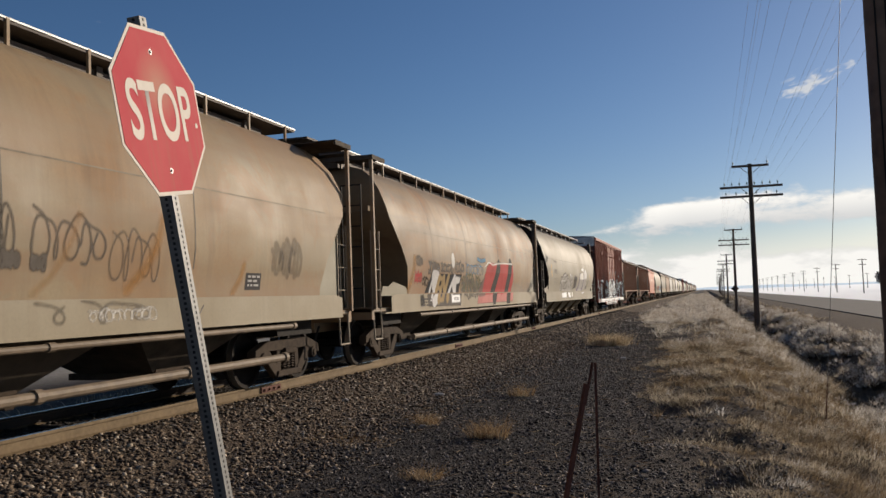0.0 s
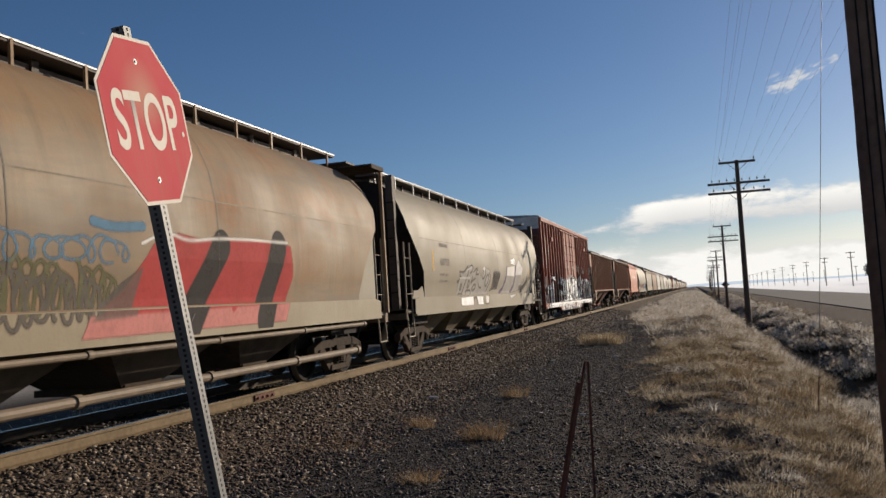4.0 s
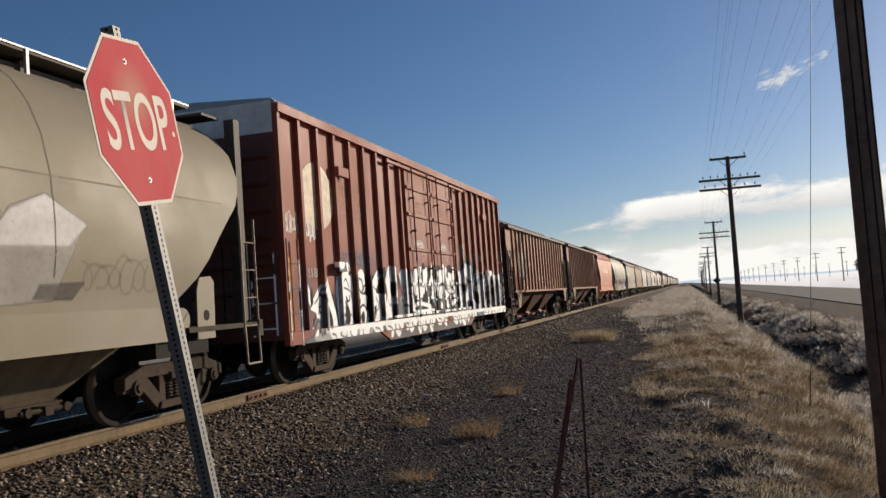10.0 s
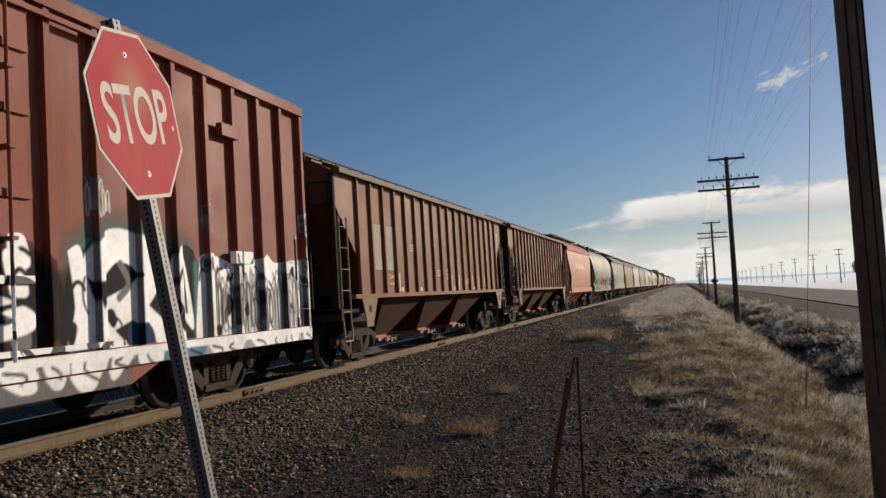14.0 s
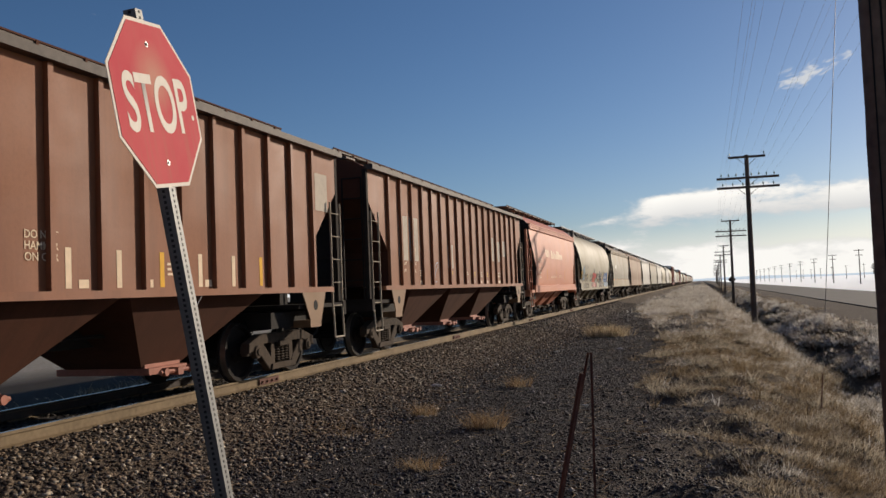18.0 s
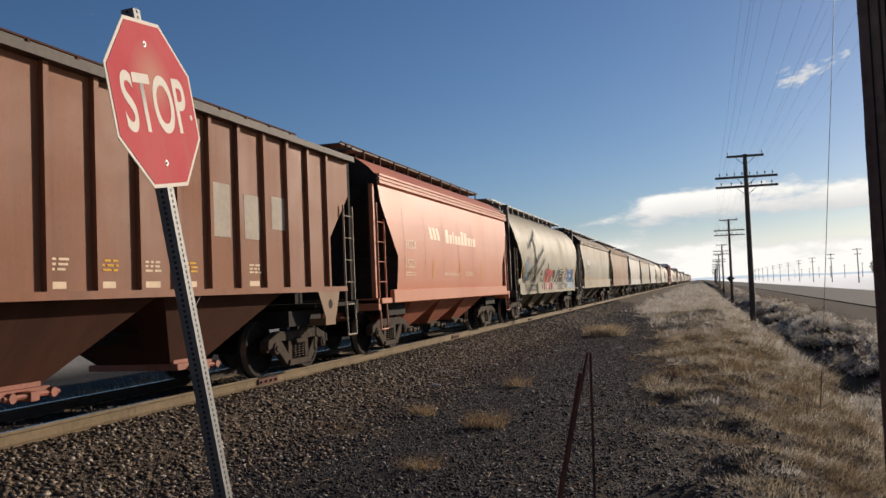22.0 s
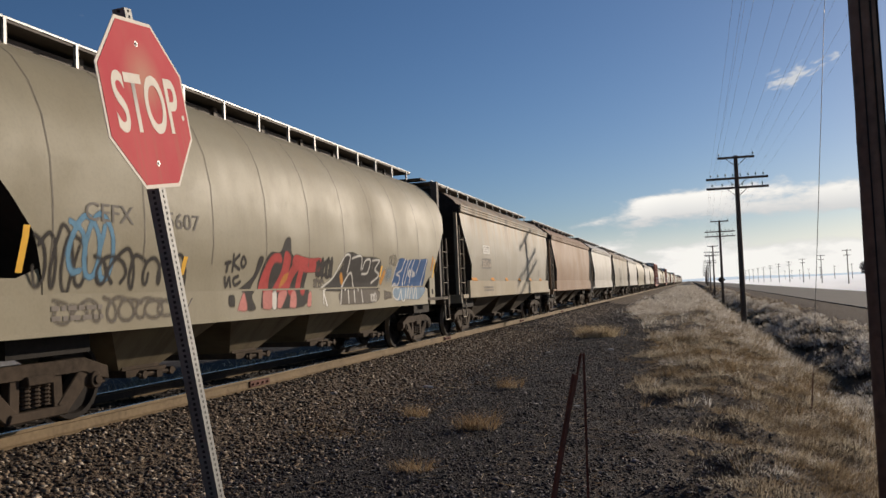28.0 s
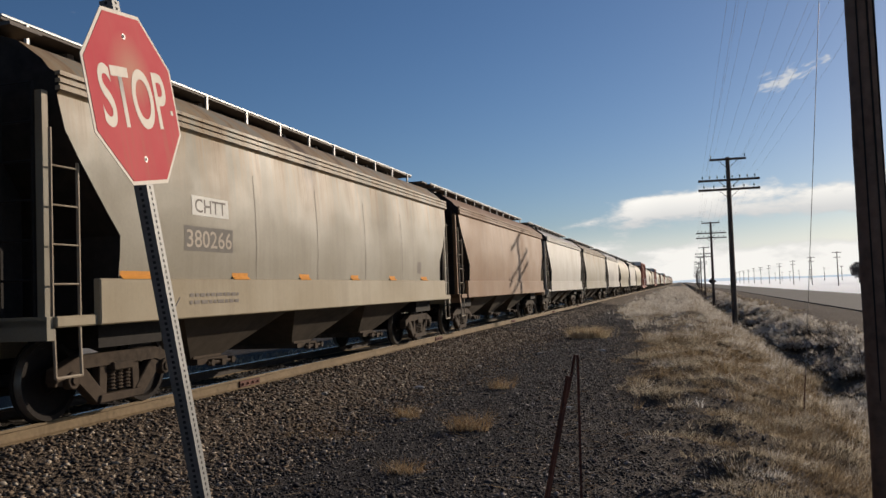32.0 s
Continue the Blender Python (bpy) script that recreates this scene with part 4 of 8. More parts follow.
def round_hopper(a, b, mat, label, pipes=False, posts=14, bay_count=4, moving=True, kind="round", bay_mat=None, front=0.0, back=0.0, seams=(), trim=None, plate=None, end_mat=None, levels=(), sill=None):
    car = thing("hopper_car", label, "freight car", group="freight cars of the train")
    L = set_car(car, a, b)

    def cut(z):
        return float(np.interp(z, (1.6, 2.1, 2.5, 3.0, 3.5, 3.9, 4.2, 4.4), (1.5, 1.3, 0.95, 0.45, 0.33, 0.45, 0.65, 0.85)))

    def cut_far(z):
        return float(np.interp(z, (1.16, 1.4, 1.6, 1.9, 2.28, 2.6, 3.0, 3.5, 3.9, 4.2, 4.4), (2.9, 2.6, 2.25, 1.8, 1.5, 1.15, 0.7, 0.5, 0.45, 0.65, 0.85)))
    tank = part("tank", hopper_body(kind, L, cut, front, back, None if pipes else cut_far), mat, car, smooth=True)
    # end walls take a darker tone than the tank, as shade
    if end_mat:
        tank.data.materials.append(end_mat)
    for y in seams:
        bm = bmesh.new()
        pts = [p for p in body_curve(kind) if p.y > 1.56]
        for s in (-1, 1):
            rings = [[bm.verts.new((s * (p.x + 0.003), y + d, p.y + (0.003 if p.y > 4.2 else 0))) for d in (-0.011, 0.011)] for p in pts]
            for u, w in zip(rings, rings[1:]):
                bm.faces.new((u[0], u[1], w[1], w[0]))
        part("weld_seam", bm, M_SEAM, tank)
    far = 0.55 if pipes else 2.3
    for z in levels:
        bm = bmesh.new()
        for s in (-1, 1):
            a = [bm.verts.new((s * (side_x(kind, zz) + 0.003), y, zz)) for y, zz in ((-L + 1.1 + front, z - 0.009), (L - 1.1, z - 0.009), (L - 1.1, z + 0.009), (-L + 1.1 + front, z + 0.009))]
            bm.faces.new(a)
        part("weld_seam", bm, M_LEVEL, tank, "level weld line along the tank")
    for s in (-1, 1):
        bm = bmesh.new()
        bm_plate(bm, [(-L + 0.5 + front * 0.6, 1.06), (L - far, 1.06), (L - far, 1.40), (L - far - 0.3, 1.45), (-L + 0.8 + front * 0.6, 1.45), (-L + 0.5 + front * 0.6, 1.40)], s * 1.575, s * 1.59)
        bm_box(bm, *sorted((s * 1.48, s * 1.60)), -L + 0.55, L - far, 1.05 if pipes else 1.02, 1.08 if pipes else 1.06)
        part("side_sill", bm, sill or mat, car)
        for e in (-1, 1):
            bm = bmesh.new()
            if pipes and not (e < 0 and front > 0.5):
                edge = [(2.5, 1.42), (2.1, 1.62), (1.7, 1.95), (1.45, 2.4), (1.05, 2.8), (0.5, 2.8), (0.5, 1.42)]
            else:
                edge = [(2.5, 1.42), (2.1, 1.62), (1.35, 1.72), (1.05, 1.62), (0.72, 1.62), (0.6, 1.42)] if e < 0 else [(1.78, 1.0), (1.76, 1.66), (1.68, 1.84), (1.40, 1.86), (1.32, 1.78), (1.34, 1.0)]
            bm_plate(bm, [(e * (L - u), w) for u, w in edge], s * 1.475, s * 1.49)
            shear = part("shear_plate", bm, plate or mat, car)
            if e > 0 and not pipes:
                # flat black disc stands for the shade in the hand hole
                bm = bmesh.new()
                bm_tube(bm, (s * 1.478, L - 1.55, 1.32), (s * 1.494, L - 1.55, 1.32), 0.075, 14)
                part("hole", bm, M_BLACK, shear, "oval hand hole")
                bm = bmesh.new()
                bm_tube(bm, (s * 1.40, L - 2.05, 1.27), (s * 1.44, L - 2.05, 1.27), 0.17, 18)
                part("round_cover", bm, mat, car, "round cover plate beside the truck")
    if pipes:
        end_frames(car, L, mat, 2.0, 4.25, post=(1.56, 0.032), post_mat=trim, shelf=M_DIMSTEEL, back=M_TANEND)
    else:
        end_frames(car, L, mat, 2.0, 4.33, post=(1.24, 0.085), post_mat=M_DARKROOF, deck=M_DIMSTEEL)
    roof_walk(car, L - 0.35, posts=posts, z=4.37, mat=trim, rail=0.24)
    bays(car, L, bay_count, bay_mat or M_DIMSTEEL, 1.15, 0.45, 1.25)
    underframe(car, L)
    if pipes:
        for z, r, x in ((0.97, 0.038, 1.54), (0.47, 0.060, 1.36)):
            bm = bmesh.new()
            y = -L + 2.9
            while y < L - 3:
                bm_tube(bm, (x, y, z), (x, y + 2.6, z), r, 10)
                bm_tube(bm, (x, y + 2.56, z), (x, y + 2.66, z), r * 1.35, 10)
                y += 2.66
            part("discharge_pipe", bm, M_PIPE, car, "long dusty tan discharge pipe", smooth=True)
    for y in (-L + 1.75, L - 1.75):
        add_truck(car, y, moving)
    return car


def ribbed_hopper(a, b, mat, label, ribs=17, bay_count=3, moving=True):
    car = thing("hopper_car", label, "freight car", group="freight cars of the train")
    L = set_car(car, a, b)

    def cut(z):
        return 0.10 + 1.1 * max(0.0, min(1.0, (3.25 - z) / 1.05))
    bm = bmesh.new()
    pts = [(0.0, 4.22), (0.6, 4.18), (1.2, 4.02), (1.44, 3.90), (1.44, 3.25), (1.44, 2.2), (1.44, 1.46)]
    full = [(-x, z) for x, z in pts[::-1]] + pts[1:]
    rows = []
    for x, z in full:
        e = L - cut(z)
        rows.append([bm.verts.new((x, -e + 2 * e * j / 8, z)) for j in range(9)])
    for p, q in zip(rows, rows[1:]):
        for j in range(8):
            bm.faces.new((p[j], q[j], q[j + 1], p[j + 1]))
    for j in (0, 8):
        n = len(rows)
        for i in range(n // 2):
            q = list(dict.fromkeys((rows[i][j], rows[i + 1][j], rows[n - 2 - i][j], rows[n - 1 - i][j])))
            if len(q) > 2:
                bm.faces.new(q).material_index = 1
    # the end walls' shade comes from this darker brown
    part("tank", bm, mat, car).data.materials.append(M_DIMBROWN)
    span_y = 2 * (L - 1.22)
    for s in (-1, 1):
        for i in range(ribs):
            y = -span_y / 2 + i * span_y / (ribs - 1)
            bm = bmesh.new()
            bm_box(bm, *sorted((s * 1.442, s * 1.51)), y - 0.04, y + 0.04, 1.46, 3.88)
            part("side_post", bm, mat, car)
        bm = bmesh.new()
        bm_box(bm, *sorted((s * 1.40, s * 1.585)), -L + 0.1, L - 0.1, 3.86, 3.96)
        part("top_chord", bm, M_DARKROOF, car, "dark top chord")
        bm = bmesh.new()
        bm_box(bm, *sorted((s * 1.40, s * 1.585)), -L + 0.65, L - 0.65, 1.37, 1.46)
        part("side_sill", bm, mat, car)
        for e in (-1, 1):
            bm = bmesh.new()
            bm_plate(bm, [(e * (L - 1.0), 1.37), (e * (L - 1.9), 1.37), (e * (L - 1.62), 0.9), (e * (L - 1.2), 0.9)], s * 1.56, s * 1.578)
            gusset = part("gusset_plate", bm, M_BROWN2, car, "pale brown gusset plate with an oval hole")
            # the hole's dark inside is a black disc on the plate
            bm = bmesh.new()
            bm_tube(bm, (s * 1.576, e * (L - 1.42), 1.15), (s * 1.581, e * (L - 1.42), 1.15), 0.085, 12)
            part("hole", bm, M_BLACK, gusset)
            bm = bmesh.new()
            bm_box(bm, *sorted((s * 1.2, s * 1.57)), *sorted((e * (L - 1.2), e * (L - 1.62))), 0.78, 0.9)
            part("jacking_pad", bm, M_BROWN2, car)
    # deck and posts get the near-black tone of the shaded ends
    end_frames(car, L, mat, 1.9, 3.86, 3.0, grate=4.16, deck=M_DARKEND, post_mat=M_DARKEND)
    roof_walk(car, L - 0.5, z=4.26, w=0.55, posts=18, rail=0.18, mat=M_DIMBROWN)
    bays(car, L, bay_count, M_DIMBROWN, 1.44, 0.42, 1.42, plain("dusty_red_gate", (0.30, 0.10, 0.06), 0.7))
    underframe(car, L)
    for y in (-L + 1.75, L - 1.75):
        add_truck(car, y, moving)
    return car


def chord_hopper(a, b, mat, label, bay_count=3, moving=True, posts=12, bay_mat=None, sill=1.60, trim=None, sill_mat=None, seams=(), seam_mat=None):
    """A curved-side hopper with a heavy top chord and side sill."""
    car = thing("hopper_car", label, "freight car", group="freight cars of the train")
    L = set_car(car, a, b)

    def cut(z):
        return float(np.interp(z, (1.4, 1.75, 2.1, 2.5, 2.9, 3.2, 3.7, 4.4), (1.1, 1.15, 1.15, 0.8, 0.5, 0.3, 0.2, 0.25)))
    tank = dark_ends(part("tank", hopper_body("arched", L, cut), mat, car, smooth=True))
    for y in seams:
        bm = bmesh.new()
        pts = [p for p in body_curve("arched") if 1.4 < p.y < 3.57]
        for s in (-1, 1):
            rings = [[bm.verts.new((s * (p.x + 0.003), y + d, p.y)) for d in (-0.010, 0.010)] for p in pts]
            for u, w in zip(rings, rings[1:]):
                bm.faces.new((u[0], u[1], w[1], w[0]))
        part("weld_seam", bm, seam_mat or M_SEAM, tank)
    for s in (-1, 1):
        bm = bmesh.new()
        bm_box(bm, *sorted((s * 1.50, s * 1.60)), -L + 0.75, L - 0.75, 1.08, sill)
        bm_box(bm, *sorted((s * 1.44, s * 1.56)), -L + 0.1, L - 0.1, 1.08, 1.2)
        part("side_sill", bm, sill_mat or mat, car, bevel=0.015)
        for zz in (3.62, 3.70, 3.78):
            bm = bmesh.new()
            bm_box(bm, *sorted((s * 1.50, s * 1.565)), -L + 0.2, L - 0.2, zz, zz + 0.045)
            part("chord_rib", bm, mat, car)
    end_frames(car, L, mat, 1.9, 3.6, 3.2, grate=4.40)
    roof_walk(car, L - 0.4, posts=posts, z=4.37, rail=0.24, mat=trim)
    bays(car, L, bay_count, bay_mat or M_DIMSTEEL, 1.15, 0.42, 1.35)
    underframe(car, L)
    for y in (-L + 1.75, L - 1.75):
        add_truck(car, y, moving)
    return car


def boxcar_paint():
    m = paint("boxcar_red_paint", (0.255, 0.058, 0.032), (0.30, 0.10, 0.058), (0.15, 0.042, 0.025), 0.6, amount=0.7, streaks=0.55, spec=0.25)
    n, l = m.node_tree.nodes, m.node_tree.links
    b = n["Principled BSDF"]
    old = b.inputs["Base Color"].links[0].from_socket
    c = n.new("ShaderNodeTexCoord").outputs["Object"]
    s = n.new("ShaderNodeSeparateXYZ")
    l.new(c, s.inputs[0])
    edge = noise_node(n, l, c, 1.1, 4, 0.6)
    z = times(n, l, s.outputs["Z"], times(n, l, edge, 1.5), "SUBTRACT")
    inside = span(n, l, z, 1.54, 1.46)
    vor = n.new("ShaderNodeTexVoronoi")
    vor.feature = "DISTANCE_TO_EDGE"
    mp = n.new("ShaderNodeMapping")
    mp.inputs["Scale"].default_value = (0.01, 1.9, 1.05)
    warp = n.new("ShaderNodeVectorMath")
    wn_ = n.new("ShaderNodeTexNoise")
    wn_.inputs["Scale"].default_value = 0.8
    l.new(c, wn_.inputs["Vector"])
    l.new(c, warp.inputs[0])
    l.new(wn_.outputs["Color"], warp.inputs[1])
    l.new(warp.outputs[0], mp.inputs["Vector"])
    l.new(mp.outputs[0], vor.inputs["Vector"])
    vor.inputs["Scale"].default_value = 1.0
    v2 = n.new("ShaderNodeTexVoronoi")
    l.new(mp.outputs[0], v2.inputs["Vector"])
    v2.inputs["Scale"].default_value = 1.9
    tone = mixed(n, l, span(n, l, v2.outputs["Distance"], 0.66, 0.70), (0.93, 0.93, 0.91), (0.04, 0.045, 0.05))
    teal = noise_node(n, l, c, 0.7, 2, 0.5)
    tone = mixed(n, l, times(n, l, span(n, l, teal, 0.63, 0.66), 0.8), tone, (0.10, 0.28, 0.30))
    line = span(n, l, vor.outputs["Distance"], 0.06, 0.045)
    tone = mixed(n, l, line, tone, (0.03, 0.03, 0.035))
    rim = span(n, l, z, 1.42, 1.50, 0.0, 0.35)
    tone = mixed(n, l, rim, tone, (0.10, 0.20, 0.20))
    col = mixed(n, l, inside, old, tone)
    dull = b.inputs["Roughness"].links[0].from_socket
    l.new(times(n, l, dull, times(n, l, inside, 0.2), "SUBTRACT"), b.inputs["Roughness"])
    l.new(col, b.inputs["Base Color"])
    return m


M_BOX = boxcar_paint()
M_BOXRED = paint("boxcar_red_side", (0.255, 0.058, 0.032), (0.30, 0.10, 0.058), (0.15, 0.042, 0.025), 0.6, amount=0.7, streaks=0.55, spec=0.25)
# end walls: the sides' red at about half the brightness
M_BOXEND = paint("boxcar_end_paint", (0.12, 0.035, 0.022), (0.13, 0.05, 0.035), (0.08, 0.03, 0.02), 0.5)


def boxcar(a, b, label, moving=True, mat=None):
    mat = mat or M_BOX
    red = M_BOXRED
    car = thing("box_car", label, "freight car", group="freight cars of the train")
    L = set_car(car, a, b)
    W, z0, z1 = 1.50, 0.82, 4.76
    bm = bmesh.new()
    bm_box(bm, -W, W, -L, L, z0, z1)
    part("body", bm, red, car)
    bm = bmesh.new()
    bm_plate(bm, [(-1.58, z1), (1.58, z1), (1.5, z1 + 0.10), (0, z1 + 0.2), (-1.5, z1 + 0.10)], -L + 0.0, L)
    for v in bm.verts:
        v.co = (v.co.y, v.co.x, v.co.z)
    for i in range(15):
        y = -L + 0.3 + i * (2 * L - 0.6) / 14
        bm_box(bm, -1.0, 1.0, y - 0.03, y + 0.03, z1 + 0.08, z1 + 0.17)
    part("roof", bm, M_GALV, car, "galvanised ribbed roof")
    posts = [-L + 0.05 + 0.775 * i for i in range(9)]
    posts = posts + [-p for p in posts]
    for s in (-1, 1):
        for y in posts:
            bm = bmesh.new()
            bm_box(bm, *sorted((s * 1.502, s * 1.59)), y - 0.045, y + 0.045, z0 + 0.12, z1 - 0.05)
            part("side_post", bm, red, car)
        bm = bmesh.new()
        bm_box(bm, *sorted((s * 1.49, s * 1.62)), -L, L, z1 - 0.14, z1 + 0.01)
        part("top_chord", bm, red, car)
        bm = bmesh.new()
        bm_box(bm, *sorted((s * 1.49, s * 1.60)), -L, L, z0 - 0.1, z0 + 0.12)
        bm_plate(bm, [(-4.2, z0 - 0.1), (4.2, z0 - 0.1), (3.6, z0 - 0.32), (-3.6, z0 - 0.32)], s * 1.5, s * 1.56)
        part("side_sill", bm, red, car)
        for d in (-1, 1):
            bm = bmesh.new()
            y0, y1 = sorted((d * 0.06, d * 2.05))
            bm_box(bm, *sorted((s * 1.525, s * 1.60)), y0, y1, z0 + 0.16, z1 - 0.18)
            door = part("door", bm, red, car, "plug door with lock rods")
            for zz in (z0 + 0.9, z0 + 1.75, z0 + 2.6, z0 + 3.25):
                bm = bmesh.new()
                bm_box(bm, *sorted((s * 1.602, s * 1.64)), y0 + 0.03, y1 - 0.03, zz - 0.04, zz + 0.04)
                part("door_rib", bm, mat, door)
            for u in (0.18, 0.82):
                bm = bmesh.new()
                yy = y0 + (y1 - y0) * u
                bm_tube(bm, (s * 1.67, yy, z0 + 0.1), (s * 1.67, yy, z1 - 0.2), 0.02, 6)
                for zz in (z0 + 0.5, z0 + 1.3, z0 + 2.2, z0 + 3.0):
                    bm_box(bm, *sorted((s * 1.60, s * 1.72)), yy - 0.045, yy + 0.045, zz - 0.02, zz + 0.02)
                part("lock_rod", bm, mat, door)
        for zz in (z1 - 0.25, z0 + 0.18):
            bm = bmesh.new()
            bm_box(bm, *sorted((s * 1.60, s * 1.66)), -3.4, 3.4, zz - 0.03, zz + 0.03)
            part("door_track", bm, mat, car)
        for e in (-1, 1):
            add_ladder(car, s * 1.56, e * (L - 0.28), 0.7, 2.5, "y", mat=mat)
            add_ladder(car, s * 1.2, e * (L + 0.06), 0.9, 2.3, "x", mat=mat)
            for zz, yy in ((3.9, L - 2.35), (2.05, L - 2.1)):
                bm = bmesh.new()
                bm_box(bm, *sorted((s * 1.56, s * 1.66)), *sorted((e * yy, e * (yy - 0.5))), zz - 0.08, zz + 0.1)
                part("bracket", bm, mat, car)
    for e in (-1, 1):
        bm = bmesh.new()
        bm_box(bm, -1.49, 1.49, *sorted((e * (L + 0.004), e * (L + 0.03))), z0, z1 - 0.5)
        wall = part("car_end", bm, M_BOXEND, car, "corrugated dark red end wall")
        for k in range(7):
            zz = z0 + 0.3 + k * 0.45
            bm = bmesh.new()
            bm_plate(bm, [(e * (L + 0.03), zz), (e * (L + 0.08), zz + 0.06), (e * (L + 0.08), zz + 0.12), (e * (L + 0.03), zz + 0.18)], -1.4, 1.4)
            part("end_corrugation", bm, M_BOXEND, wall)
        bm = bmesh.new()
        bm_box(bm, -1.5, 1.5, *sorted((e * (L + 0.004), e * (L + 0.03))), z1 - 0.48, z1 + 0.05)
        part("end_panel", bm, M_PANEL, car, "pale panel under the roof")
        add_coupler(car, e * L, e)
    underframe(car, L)
    for y in (-L + 2.3, L - 2.3):
        add_truck(car, y, moving)
    return car


C6SEAMS = (-4.73, -3.2, -1.66, -0.21, 1.26, 2.71, 4.41)
C0 = round_hopper(-4.0, 14.55, M_TAN2, "long tan round-sided hopper car streaked with rust, pipes below", pipes=True, back=-0.2, seams=(-2.4, 0.9, 4.1), trim=M_TAN, plate=M_CREAM, levels=(2.90,), sill=M_SILL, end_mat=M_TANEND)
C1 = round_hopper(15.6, 33.2, M_TAN, "tan round-sided hopper car with faded red and black graffiti", pipes=True, front=0.75, seams=(-4.86, -1.76, 2.05), trim=M_TAN, plate=M_CREAM, levels=(2.90,), sill=M_SILL, end_mat=M_TANEND)
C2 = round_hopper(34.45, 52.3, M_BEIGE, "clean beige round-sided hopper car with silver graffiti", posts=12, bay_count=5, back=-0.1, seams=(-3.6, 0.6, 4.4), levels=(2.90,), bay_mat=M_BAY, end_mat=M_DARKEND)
C3 = boxcar(53.05, 70.25, "red-brown boxcar with double doors and big white graffiti")
C4 = ribbed_hopper(71.8, 87.5, M_BROWN, "brown hopper car with vertical side posts and yellow stripes", 18)
C5 = ribbed_hopper(88.85, 104.4, M_BROWN, "brown hopper car with vertical side posts and pale patches", 18)
C6 = chord_hopper(105.5, 118.1, M_ORANGE, "glossy salmon-red hopper car with pale lettering", bay_mat=plain("dim_salmon_red_steel", (0.40, 0.12, 0.06), 0.6), sill=1.37, trim=M_DIMBROWN, seams=C6SEAMS, seam_mat=plain("dull_red_weld_line", (0.30, 0.10, 0.05), 0.6))
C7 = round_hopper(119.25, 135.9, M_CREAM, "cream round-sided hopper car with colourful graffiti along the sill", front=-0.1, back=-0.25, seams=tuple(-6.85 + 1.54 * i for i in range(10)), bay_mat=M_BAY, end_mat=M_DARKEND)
C8 = chord_hopper(137.1, 153.0, M_GREY, "dusty grey hopper car with soot streaks and orange marks", sill_mat=M_SILL, seams=(-3.5, -1.2, 1.2, 3.6))
C9 = chord_hopper(154.1, 170.2, M_BROWN2, "plain ochre brown curved hopper car")
C10 = chord_hopper(171.4, 186.4, M_WHITE, "pale off white curved hopper car")
C11 = chord_hopper(187.7, 205.0, M_GREY, "grey hopper car with a stripe")


def rest_of_train():
    y = 206.3
    protos = {"c": C10, "r": C7, "b": C3, "k": C5, "g": C8}
    half = {"c": 7.5, "r": 8.15, "b": 8.6, "k": 7.78, "g": 7.95}
    for ch in "crcrbcrgbcrkcgrbcgrckrgcbrkgcrbgkc":
        car = copy_thing(protos[ch], pose(0, y + half[ch], RAIL))
        CARS.append((car, y + half[ch]))
        y += 2 * half[ch] + 1.3


def motions():
    steps = sorted({0, 0.1, 31.9, 32, *range(1, 32)})
    for car, y in CARS:
        walk(car, [(t, pose(0, y - V * t, RAIL)) for t in steps])
    turn = math.degrees(V / R_WHEEL)
    rolls = [k / 6 for k in range(193)]
    for w, s in ROLLING:
        walk(w, [(t, pose(0, s, R_WHEEL, turn * t)) for t in rolls])



rest_of_train()


# ---------------------------------------------------------------- lettering and graffiti on the cars
def flat_paint(name, base, rough=0.5):
    return plain(name, base, max(rough, 0.7), 0.0, 0.18, 9, 0.05, 0.12)


P_WHITE = flat_paint("white_stencil", (0.72, 0.70, 0.64))
P_PALE = flat_paint("pale_patch", (0.43, 0.37, 0.30), 0.6)
P_GREY = flat_paint("grey_stencil", (0.17, 0.155, 0.135))
P_SILVER = flat_paint("silver_spray", (0.47, 0.45, 0.42), 0.3)
P_DARK = flat_paint("dark_spray", (0.055, 0.05, 0.05))
P_SMOKE = flat_paint("smoky_spray", (0.20, 0.175, 0.15))
P_SKY = flat_paint("pale_blue_spray", (0.32, 0.44, 0.55))
P_YELLOW = flat_paint("yellow_stripe", (0.72, 0.40, 0.05))
P_ORANGE = flat_paint("orange_mark", (0.62, 0.27, 0.05))
P_CREAM = flat_paint("cream_lettering", (0.76, 0.60, 0.42))
P_LOGO = plain("glossy_cream_lettering", (0.74, 0.53, 0.34), 0.45, 0.0, 0.1, 9, 0.02)
P_FADED = flat_paint("faded_cream_lettering", (0.33, 0.185, 0.115))


def on_side(y, z):
    """From lettering heights to the side of a car."""
    return y + 0.08, z * 0.955


def skin(kind):
    """How far out the side of a car is at a height."""
    if kind == "rib":
        return lambda z: 1.441
    if kind == "box":
        return lambda z: 1.501
    pts = body_curve(kind)
    zs, xs = [p.y for p in pts][::-1], [p.x for p in pts][::-1]
    if kind == "round":
        return lambda z: 1.591 if z < 1.46 else float(np.interp(z, zs, xs))
    return lambda z: 1.601 if z < 1.61 else float(np.interp(z, zs, xs))


